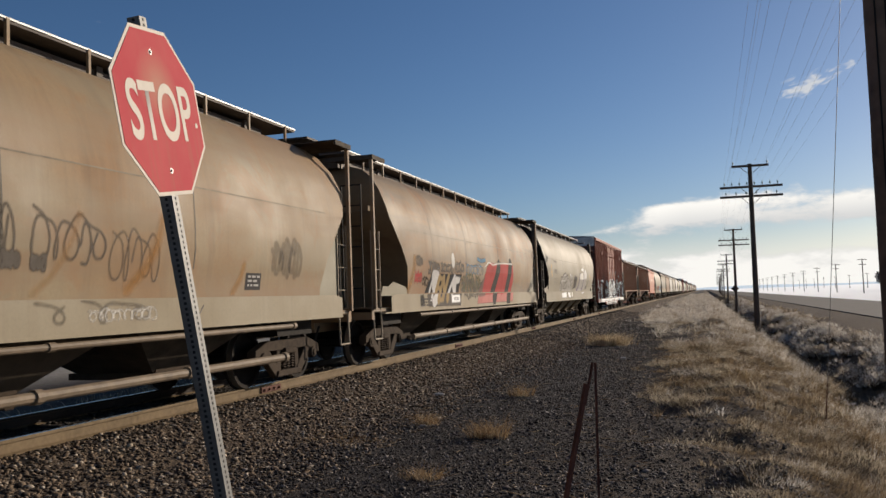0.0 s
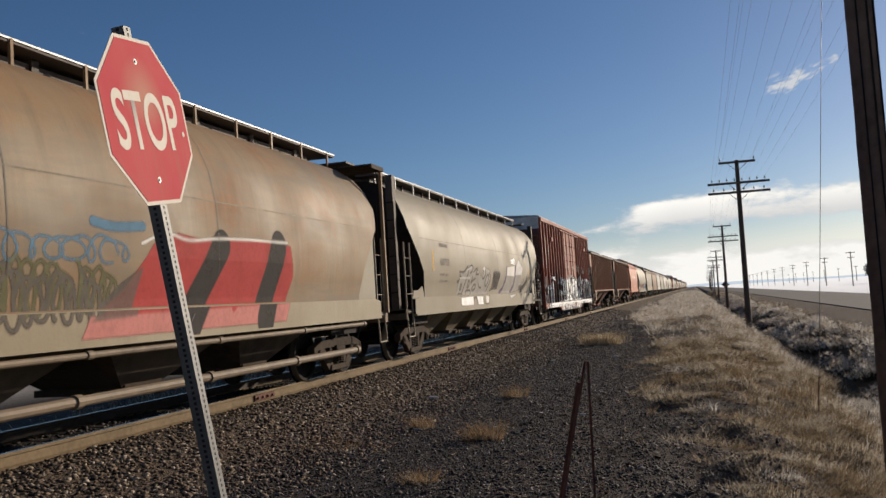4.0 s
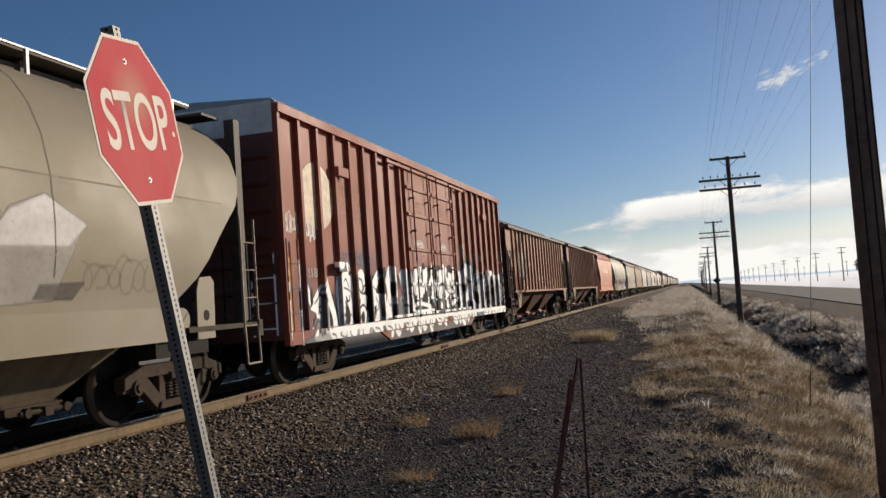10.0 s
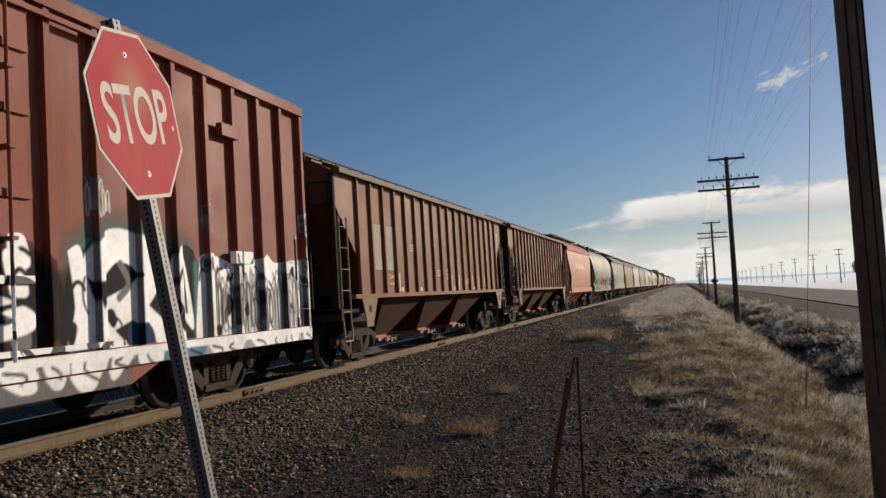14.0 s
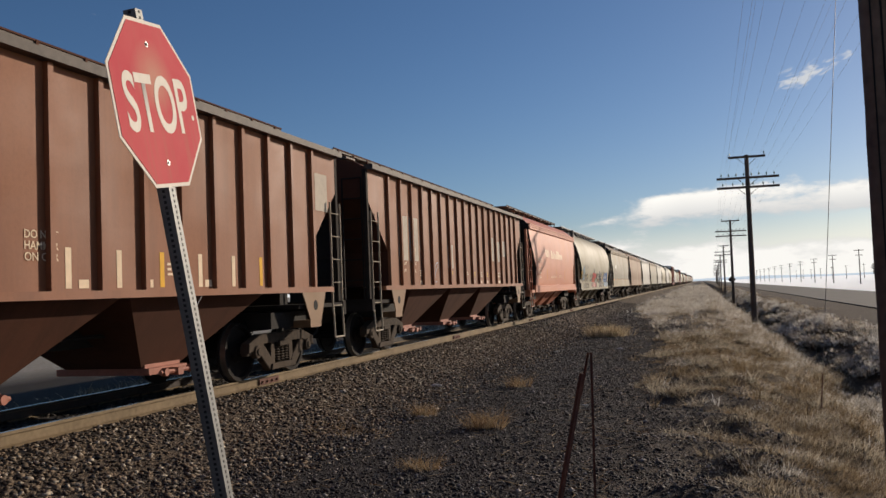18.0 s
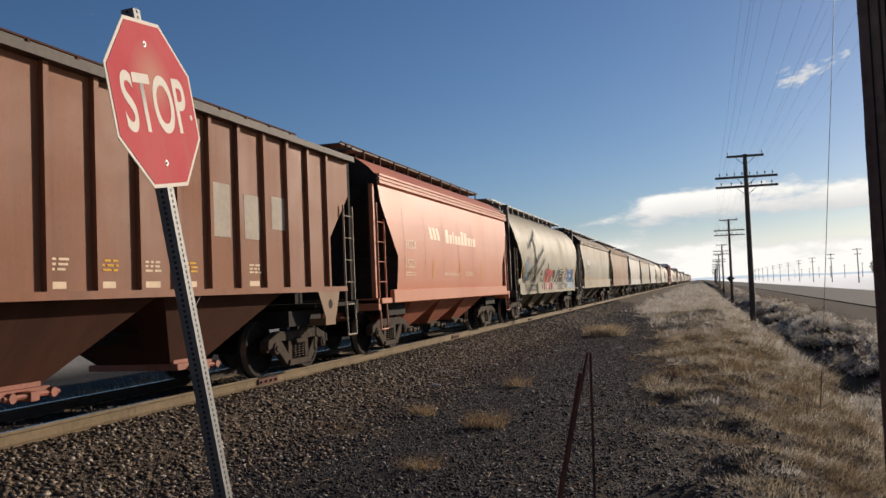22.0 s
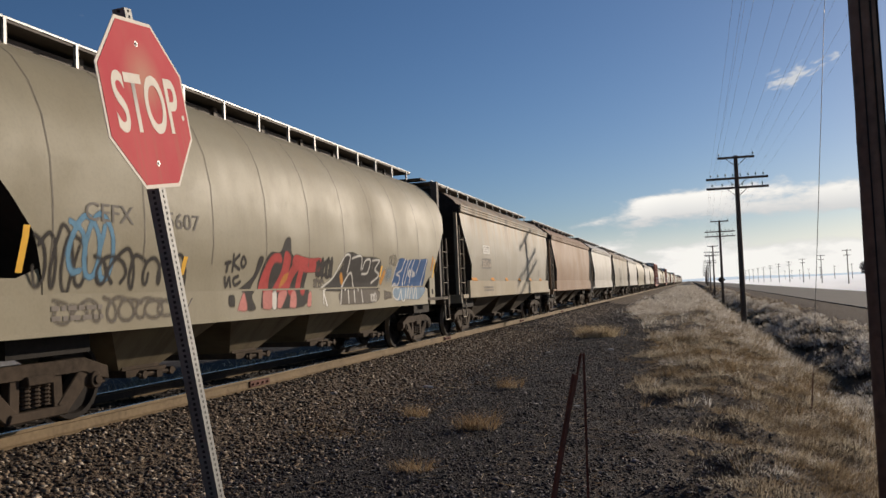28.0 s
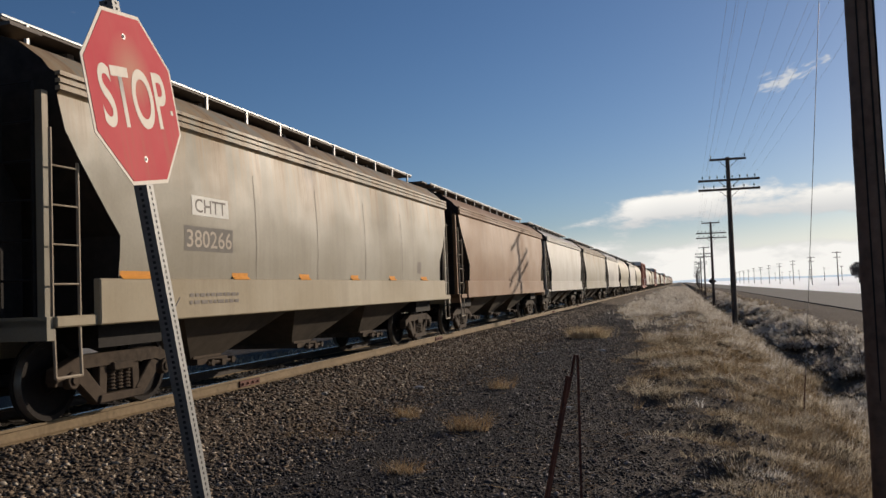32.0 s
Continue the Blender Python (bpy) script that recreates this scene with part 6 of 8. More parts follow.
        out[..., :3] /= np.maximum(out[..., 3:], 1e-5)
        return out

    def sheet(self, car, ys, xs, zs, fx=None, label="large sprayed graffiti picture"):
        """Lays the paint on a car's side: the profile ys, xs along it, and how far out it is at each height."""
        ys, xs, zs = np.asarray(ys), np.asarray(xs), np.asarray(zs)
        gy, gz = np.meshgrid(ys, zs, indexing="ij")
        gx = xs[:, None] + (np.array([fx(float(v)) for v in zs])[None] if fx else 0.0) + 0.003
        gx = np.broadcast_to(gx, gy.shape)
        c = self.sample(gy, gz)
        n, m = gy.shape
        idx = np.arange(n * m).reshape(n, m)
        f = np.stack([idx[:-1, :-1], idx[1:, :-1], idx[1:, 1:], idx[:-1, 1:]], -1).reshape(-1, 4)
        f = f[(c[..., 3].ravel()[f] > 0.03).any(1)]
        used = np.unique(f)
        again = np.zeros(n * m, int)
        again[used] = np.arange(len(used))
        v = np.stack([gx, gy, gz], -1).reshape(-1, 3)[used]
        me = quick_mesh("graffiti", v, again[f], M_SPRAYED)
        at = me.color_attributes.new("spray", "FLOAT_COLOR", "POINT")
        at.data.foreach_set("color", c.reshape(-1, 4)[used].astype(np.float32).ravel())
        ob = part("graffiti", me, None, car, label)
        ob["kind"] = "stuff"
        return ob


def sprayed_mat():
    m, n, l, b = node_mat("sprayed_paint", 0.72, 0.0, 0.12)
    at = n.new("ShaderNodeVertexColor")
    at.layer_name = "spray"
    c = n.new("ShaderNodeTexCoord").outputs["Object"]
    f = noise_node(n, l, c, 14, 5, 0.65)
    g = noise_node(n, l, c, 2.2, 4, 0.6)
    fade = n.new("ShaderNodeVectorMath")
    fade.operation = "SCALE"
    l.new(at.outputs["Color"], fade.inputs[0])
    l.new(span(n, l, f, 0.4, 0.75, 1.0, 0.78), fade.inputs["Scale"])
    l.new(fade.outputs[0], b.inputs["Base Color"])
    lum = n.new("ShaderNodeRGBToBW")
    l.new(at.outputs["Color"], lum.inputs[0])
    l.new(span(n, l, lum.outputs[0], 0.3, 0.9, 0.08, 0.8), b.inputs["Specular IOR Level"])
    l.new(span(n, l, lum.outputs[0], 0.3, 0.9, 0.7, 0.48), b.inputs["Roughness"])
    l.new(times(n, l, span(n, l, at.outputs["Alpha"], 0.08, 0.92), times(n, l, span(n, l, g, 0.35, 0.6, 0.82, 1.0), span(n, l, f, 0.2, 0.45, 0.8, 1.0))), b.inputs["Alpha"])
    return m


M_SPRAYED = sprayed_mat()


def tank_sheet(car, cv, kind):
    """Spray on a round tank and on the plate of its sill."""
    fx = skin(kind)
    if cv.z[0] < 1.44:
        cv.sheet(car, cv.y, 0 * cv.y, np.arange(cv.z[0], 1.4501, 0.0225), lambda z: 1.591, "sprayed graffiti on the sill")
    cv.sheet(car, cv.y, 0 * cv.y, np.arange(1.47, cv.z[-1], 0.021), fx)


def box_sheet(car, cv):
    """Spray on the panels, posts, doors and sill of the boxcar."""
    L = 8.6
    posts = [-L + 0.05 + 0.775 * i for i in range(9)]
    edges = sorted([(p - 0.045, p + 0.045, 0.09) for p in posts + [-p for p in posts]] + [(-2.05, -0.06, 0.10), (0.06, 2.05, 0.10)])
    ys, xs, y = [], [], -L + 0.1
    for a, b, out in edges:
        if a > y:
            k = max(2, int((a - y) / 0.0145))
            ys += list(np.linspace(y, a, k))
            xs += [1.50] * k
        k = max(3, int((b - a) / 0.0155))
        ys += list(np.linspace(max(a, y), b, k))
        xs += [1.50 + out] * k
        y = b
    cv.sheet(car, ys, xs, np.arange(0.945, cv.z[-1], 0.0145))
    cv.sheet(car, np.arange(-L, L, 0.03), np.full(len(np.arange(-L, L, 0.03)), 1.60), np.arange(0.722, 0.941, 0.0215), None, "sprayed feet of letters on the sill")
    low = np.arange(-3.6, 3.6, 0.03)
    cv.sheet(car, low, np.full(len(low), 1.56), np.arange(0.505, 0.72, 0.0215), None, "sprayed feet of letters under the sill")


def boxcar_graffiti():
    cv = Canvas(-8.6, 8.6, 0.48, 3.1, 0.0125, True)
    cv.line(AZURE, 0.5, [(-7.99, 1.7), (-7.95, 1.41)], a=0.28, soft=0.3)
    cv.line(AZURE, 0.5, [(-7.44, 1.88), (-7.41, 1.57)], a=0.28, soft=0.3)
    cv.line(AZURE, 0.5, [(-7.7, 1.05), (-7.67, 0.74)], a=0.28, soft=0.3)
    cv.line(AZURE, 0.5, [(-6.15, 2.2), (-6.11, 1.84)], a=0.28, soft=0.3)
    cv.line(AZURE, 0.5, [(-5.18, 2.32), (-5.13, 1.93)], a=0.28, soft=0.3)
    cv.line(AZURE, 0.5, [(-4.53, 2.23), (-4.48, 1.83)], a=0.28, soft=0.3)
    cv.line(AZURE, 0.5, [(-3.8, 2.29), (-3.74, 1.86)], a=0.28, soft=0.3)
    cv.scribble(AZURE, 0.05, -6.25, -4.51, 2.07, 2.4, 9, 1, a=0.4)
    cv.scribble(PALE, 0.03, -7.61, -7.1, 2.5, 3.05, 8, 2)
    cv.scribble(PALE, 0.02, -8.38, -7.84, 2.6, 3, 6, 3)
    for a, b, top in ((-7.35, -6.3, 1.5), (-6.4, -3.7, 1.9), (2.45, 5.4, 1.95), (-2.1, 2.2, 2.05)):
        cv.fill(INK, [(a, 0.93), (b, 0.93), (b, top - 0.1), ((a + b) / 2, top), (a, top - 0.15)], a=0.55, soft=0.05)
    cv.fill(WHITE, [(-7.8, 1.74), (-7.67, 1.57), (-7.43, 1.48), (-7.25, 1.61), (-6.97, 1.79), (-6.8, 1.96), (-6.7, 1.74), (-6.36, 0.74), (-7.6, 0.74), (-7.47, 0.99), (-7.31, 1.2), (-7.68, 1.33), (-7.8, 1.44)])
    cv.fill(INK, [(-6.93, 1.28), (-6.77, 1.34), (-6.61, 1.12), (-6.6, 0.92), (-6.77, 0.85), (-6.94, 0.97)])
    cv.fill(MID, [(-7.11, 1.42), (-6.99, 1.56), (-6.98, 0.95), (-7.13, 0.92)])
    cv.scribble(INK, 0.025, -7.48, -7.13, 0.79, 1.17, 9, 4)
    cv.line(INK, 0.03, [(-7.37, 1.39), (-7.14, 1.54), (-6.89, 1.84)])
    cv.fill(WHITE, [(-6.39, 1.65), (-6.22, 1.97), (-5.98, 2.09), (-5.73, 2.07), (-5.56, 1.93), (-5.52, 1.58), (-5.6, 1.11), (-5.57, 0.77), (-5.92, 0.72), (-6.27, 0.79), (-6.33, 1.15)])
    cv.line(INK, 0.035, [(-6.13, 1.59), (-6.02, 1.67), (-5.65, 1.59), (-5.59, 1.43)])
    cv.line(INK, 0.03, [(-6.02, 1.69), (-5.87, 1.84), (-5.72, 1.68)])
    cv.fill(INK, [(-6.13, 1.12), (-5.86, 1.36), (-5.72, 1.09), (-5.91, 0.83)])
    cv.line(INK, 0.03, [(-6.24, 1.15), (-6.01, 1.21), (-5.65, 1.12)])
    cv.line(INK, 0.03, [(-6.04, 0.91), (-5.81, 0.87), (-5.66, 0.93)])
    cv.fill(WHITE, [(-5.33, 1.82), (-5.1, 2.03), (-4.87, 1.96), (-4.85, 1.63), (-5.05, 1.53), (-4.75, 1.46), (-4.75, 1.01), (-4.9, 0.61), (-5.25, 0.6), (-5.41, 0.84), (-5.35, 1.21)])
    cv.line(INK, 0.05, [(-5.27, 1.04), (-5.18, 1.25), (-4.96, 1.3), (-4.82, 1.13), (-4.95, 0.86), (-5.2, 0.81), (-5.27, 1.04)])
    cv.fill(INK, [(-5.18, 1.09), (-5.02, 1.19), (-4.95, 1.02), (-5.11, 0.9)])
    cv.line(MID, 0.06, [(-5.14, 1.85), (-5, 1.8), (-4.97, 1.63)])
    cv.scribble(INK, 0.02, -5.34, -4.93, 0.66, 0.76, 5, 5)
    cv.fill(INK, [(-4.72, 1.74), (-3.56, 2.11), (-3.66, 0.83), (-4.68, 0.84)])
    cv.fill(WHITE, [(-4.53, 1.69), (-4.08, 2.03), (-3.95, 1.86), (-4.23, 1.57), (-3.86, 1.5), (-3.68, 1.26), (-3.76, 0.87), (-4.07, 0.97), (-4.35, 0.87), (-4.57, 1), (-4.63, 1.29)])
    cv.line(INK, 0.035, [(-4.45, 1.4), (-4.32, 1.16), (-4.1, 1.27), (-4.24, 1.45)])
    cv.line(INK, 0.03, [(-4.36, 1.68), (-4.02, 1.47), (-3.94, 1.03)])
    cv.line(AZURE, 0.15, [(-3.57, 1.74), (-3.59, 1.13)], soft=0.1)
    cv.fill(RUSTY, [(-3.65, 1.74), (-3.33, 1.74), (-2.97, 1.23), (-3.53, 0.7), (-3.77, 0.72)], a=0.8)
    cv.fill(WHITE, [(-3.59, 1.8), (-3.35, 2.12), (-3.08, 2.1), (-2.97, 1.74), (-3, 1.26), (-2.49, 1.54), (-2.61, 1.97), (-2.22, 2.09), (-1.93, 1.88), (-2.01, 1.06), (-2.34, 0.86), (-3.01, 0.95), (-3.44, 0.88), (-3.66, 0.65), (-3.7, 1.13), (-3.5, 1.5)])
    cv.fill(INK, [(-3.25, 1.8), (-3.11, 1.74), (-3.18, 1.43), (-3.3, 1.55)])
    cv.fill(MID, [(-2.98, 1.17), (-2.59, 1.35), (-2.49, 0.95), (-2.94, 0.94)])
    cv.line(INK, 0.035, [(-2.94, 1.74), (-2.94, 1.23), (-2.49, 1.51)])
    cv.blocks(-2.05, 2.1, 0.95, 2.2, 46, 7)
    cv.fill(WHITE, [(-1.84, 2.06), (-1.66, 2.11), (-1.53, 1.93), (-1.62, 1.51), (-1.86, 1.49)])
    cv.fill(WHITE, [(-1.08, 2.08), (-0.79, 2.06), (-0.8, 1.69), (-1.08, 1.69)])
    cv.fill(WHITE, [(1.24, 2.04), (1.58, 1.97), (1.49, 1.65), (1.16, 1.72)])
    cv.fill(WHITE, [(0.48, 2.15), (0.75, 2.1), (0.75, 1.53), (0.44, 1.51)])
    cv.line(WHITE, 0.1, [(-1.93, 1.21), (-1.45, 1.25), (-0.6, 1.16)])
    cv.line(WHITE, 0.08, [(-1.85, 1.06), (-0.15, 1.05)])
    cv.line(WHITE, 0.16, [(0.95, 1.4), (1.4, 1.52), (2, 1.31), (1.51, 1.19)])
    cv.line(INK, 0.05, [(0.9, 1.59), (1.39, 1.43), (2.03, 1.52)])
    cv.line(TEAL, 0.3, [(2.75, 2.02), (3.13, 2.22), (3.7, 2.33), (4.3, 2.18), (4.9, 2.13)], a=0.7, soft=0.2)
    cv.fill(INK, [(2.68, 1.96), (3.13, 2.16), (3.7, 2.24), (4.29, 2.05), (5.11, 2.14), (5.13, 0.8), (2.7, 0.79)], a=0.9)
    cv.fill(WHITE, [(2.66, 2.04), (2.86, 2.1), (2.98, 1.69), (3.18, 1.25), (3.08, 0.87), (2.75, 0.78), (2.62, 1.06), (2.75, 1.42)])
    cv.line(WHITE, 0.4, [(3.11, 1.91), (3.43, 2.13), (3.86, 2.07), (4.11, 1.78), (3.86, 1.52), (3.33, 1.33)])
    cv.line(WHITE, 0.32, [(3.74, 1.46), (4.2, 1.15), (4.76, 0.85)])
    cv.line(WHITE, 0.2, [(3.15, 1.22), (3.57, 0.89)])
    cv.fill(NAVY, [(3.66, 1.2), (4.08, 1.19), (4.17, 0.92), (3.69, 0.93)])
    cv.line(MID, 0.1, [(3.55, 1.92), (3.7, 1.69), (3.51, 1.52)])
    cv.fill(WHITE, [(4.45, 1.69), (4.77, 2.22), (5.01, 1.5), (5.02, 1.06)])
    cv.line(INK, 0.05, [(4.58, 1.63), (4.81, 1.94), (4.9, 1.31)])
    cv.line(TEAL, 0.1, [(5.17, 1.95), (5.14, 0.86)], soft=0.05)
    cv.fill(WHITE, [(5.27, 2.05), (5.43, 2.11), (5.88, 2.04), (6.16, 1.98), (6.51, 2.09), (6.86, 2.05), (7.2, 2.16), (7.5, 2.02), (8.01, 2.07), (8.69, 2.08), (9.09, 2.08), (8.98, 0.76), (5.77, 0.72), (5.13, 0.76)])
    cv.fill(PALE, [(8.44, 2.86), (8.89, 2.99), (9.06, 2.74), (8.97, 2.45), (8.54, 2.51)])
    cv.scribble(INK, 0.03, 8.44, 9, 2.47, 2.94, 4, 9)
    cv.scribble(PALE, 0.02, 2.96, 3.44, 2.43, 2.92, 8, 10)
    cv.scribble(PALE, 0.02, 5.25, 5.64, 2.34, 2.89, 5, 11, a=0.6)
    cv.scribble(INK, 0.02, 5.25, 5.51, 1.85, 2.06, 5, 12)
    cv.scribble(MID, 0.05, 5.56, 5.92, 0.9, 1.95, 5, 20, a=0.8)
    cv.scribble(INK, 0.022, 5.55, 5.92, 0.87, 1.95, 4, 30)
    cv.scribble(MID, 0.05, 5.9, 6.49, 0.89, 1.95, 5, 21, a=0.8)
    cv.scribble(INK, 0.022, 5.89, 6.49, 0.85, 1.95, 4, 31)
    cv.scribble(MID, 0.05, 6.36, 6.88, 0.86, 1.96, 5, 22, a=0.8)
    cv.scribble(INK, 0.022, 6.35, 6.88, 0.83, 1.96, 4, 32)
    cv.scribble(MID, 0.05, 6.73, 7.36, 0.84, 1.97, 5, 23, a=0.8)
    cv.scribble(INK, 0.022, 6.73, 7.36, 0.81, 1.97, 4, 33)
    cv.scribble(MID, 0.05, 7.2, 7.99, 0.82, 1.98, 5, 24, a=0.8)
    cv.scribble(INK, 0.022, 7.2, 7.99, 0.78, 1.98, 4, 34)
    cv.scribble(MID, 0.05, 7.82, 8.63, 0.78, 1.99, 5, 25, a=0.8)
    cv.scribble(INK, 0.022, 7.82, 8.63, 0.75, 1.99, 4, 35)
    for a, b, c, d, n, seed in ((-7.6, -6.5, 0.85, 1.5, 6, 1), (-6.3, -5.6, 0.85, 1.95, 6, 2), (-5.4, -4.7, 0.9, 1.95, 5, 3), (-4.5, -3.7, 0.95, 1.9, 5, 4), (-3.5, -2.3, 1.0, 1.9, 7, 5),
                                (-2.0, 2.0, 1.0, 2.05, 16, 6), (2.6, 4.9, 1.0, 2.0, 7, 7), (5.3, 8.3, 1.0, 1.9, 18, 8)):
        cv.inner(a, b, c, d, n, seed)
    for ym in (-1.15, 0.95):
        for k, d in enumerate((0.50, 0.43, 0.36, 0.2)):
            cv.line(PALE, 0.02, [(ym - d, 2.50 - 0.06 * k), (ym - d * 0.55, 2.50 + d * 0.5), (ym, 2.50 + d * 0.62), (ym + d * 0.55, 2.50 + d * 0.5), (ym + d, 2.46 - 0.06 * k)], a=0.9)
        cv.scribble(PALE, 0.016, ym - 0.28, ym + 0.28, 2.56, 2.76, 7, 60 + int(ym * 10))
    cv.stripes(-7.0, 8.4, 0.48, 0.96, 40, 13)
    box_sheet(C3, cv)


def tan_car_graffiti():
    cv = Canvas(-7.6, 4.6, 1.08, 2.75, 0.02)
    cv.line(OCHRE, 0.2, [(-6.24, 2.28), (-6.3, 1.99), (-6.41, 1.72), (-6.56, 1.55)], a=0.4, soft=0.06)
    cv.scribble(SMOKE, 0.03, -6.18, -5.62, 2.09, 2.36, 6, 1)
    cv.scribble(BRICK, 0.035, -6.19, -5.64, 1.7, 1.99, 8, 2)
    cv.scribble(INK, 0.03, -5.65, -5.08, 1.64, 1.86, 4, 3)
    cv.scribble(SMOKE, 0.045, -5.24, -4.24, 1.9, 2.28, 10, 4)
    cv.scribble(SMOKE, 0.04, -4.26, -3.03, 1.95, 2.29, 10, 5)
    cv.scribble(SMOKE, 0.04, -3.05, -1.99, 1.98, 2.32, 8, 6)
    cv.scribble(AZURE, 0.04, -2.01, 0.25, 1.97, 2.29, 7, 7, a=0.7)
    cv.line(AZURE, 0.12, [(-0.54, 2.44), (-0.18, 2.4), (0.35, 2.44)], a=0.8)
    cv.line(PALE, 0.3, [(-3.12, 2.37), (-3.1, 2.27)], a=0.8)
    cv.fill(INK, [(-5.38, 1.44), (-4.91, 1.94), (-2.24, 1.96), (-2.47, 1.37)])
    cv.fill(SMOKE, [(-5.45, 1.43), (-2.49, 1.42), (-2.54, 1.12), (-5.35, 1.14)], a=0.85)
    cv.fill(SILVER, [(-5.24, 1.25), (-5.06, 1.47), (-4.81, 1.91), (-4.69, 1.92), (-4.93, 1.47), (-5.11, 1.25)])
    cv.line(SILVER, 0.28, [(-4.76, 1.89), (-4.45, 1.87), (-4.42, 1.73), (-4.68, 1.66), (-4.54, 1.6), (-4.6, 1.41), (-4.91, 1.25)])
    cv.line(TANNY, 0.2, [(-4.26, 1.85), (-4.56, 1.28)])
    cv.line(TANNY, 0.13, [(-4.26, 1.84), (-4.03, 1.82)])
    cv.line(TANNY, 0.12, [(-4.39, 1.59), (-4.12, 1.58)])
    cv.line(TANNY, 0.12, [(-4.55, 1.29), (-4.21, 1.3)])
    cv.line(TANNY, 0.18, [(-3.88, 1.86), (-4.17, 1.33)])
    cv.line(TANNY, 0.2, [(-3.47, 1.89), (-3.81, 1.3)])
    cv.line(TANNY, 0.16, [(-3.86, 1.83), (-3.72, 1.34)])
    cv.fill(SILVER, [(-3.07, 1.66), (-2.81, 1.9), (-2.35, 1.88), (-2.42, 1.72), (-2.68, 1.7), (-2.71, 1.45), (-2.94, 1.45)])
    cv.line(SILVER, 0.14, [(-2.91, 1.9), (-3.38, 1.44)])
    cv.fill(WHITE, [(-3.39, 1.4), (-2.62, 1.41), (-2.61, 1.22), (-3.4, 1.21)])
    cv.scribble(INK, 0.02, -3.29, -2.72, 1.26, 1.36, 3, 9)
    cv.scribble(OLIVE, 0.06, -2.28, 0.07, 1.41, 2.02, 12, 10, a=0.8)
    cv.scribble(SMOKE, 0.05, -2.29, -0.23, 1.25, 1.98, 10, 11)
    cv.fill(BRICK, [(-0.58, 1.32), (0.04, 1.69), (0.56, 2.24), (1.08, 2.4), (1.6, 2.35), (3.21, 2.41), (4.24, 2.37), (4.34, 1.87), (3.94, 1.17), (1.29, 1.2)])
    cv.fill(PINK, [(-0.8, 1.14), (-0.64, 1.38), (4.1, 1.44), (3.94, 1.16)])
    cv.fill(SMOKE, [(-0.64, 1.32), (-0.03, 1.76), (0.37, 1.96), (0.16, 1.37)], a=0.8)
    cv.line(SOOT, 0.45, [(2.12, 2.29), (1.29, 1.24)])
    cv.line(SOOT, 0.5, [(3.83, 2.35), (3.26, 1.19)])
    cv.line(PALE, 0.04, [(0.32, 2.23), (0.82, 2.38), (1.33, 2.32), (2.07, 2.38), (3.1, 2.41), (4.13, 2.42)])
    cv.line(BRICK, 0.1, [(2.55, 2.23), (3.04, 2.01), (2.34, 1.4)])
    cv.fill(SMOKE, [(-5.98, 1.43), (-5.69, 1.43), (-5.73, 1.16), (-5.96, 1.15)], a=0.5)
    cv.scribble(INK, 0.03, -5.96, -5.66, 1.17, 1.4, 5, 12)
    tank_sheet(C1, cv, "round")


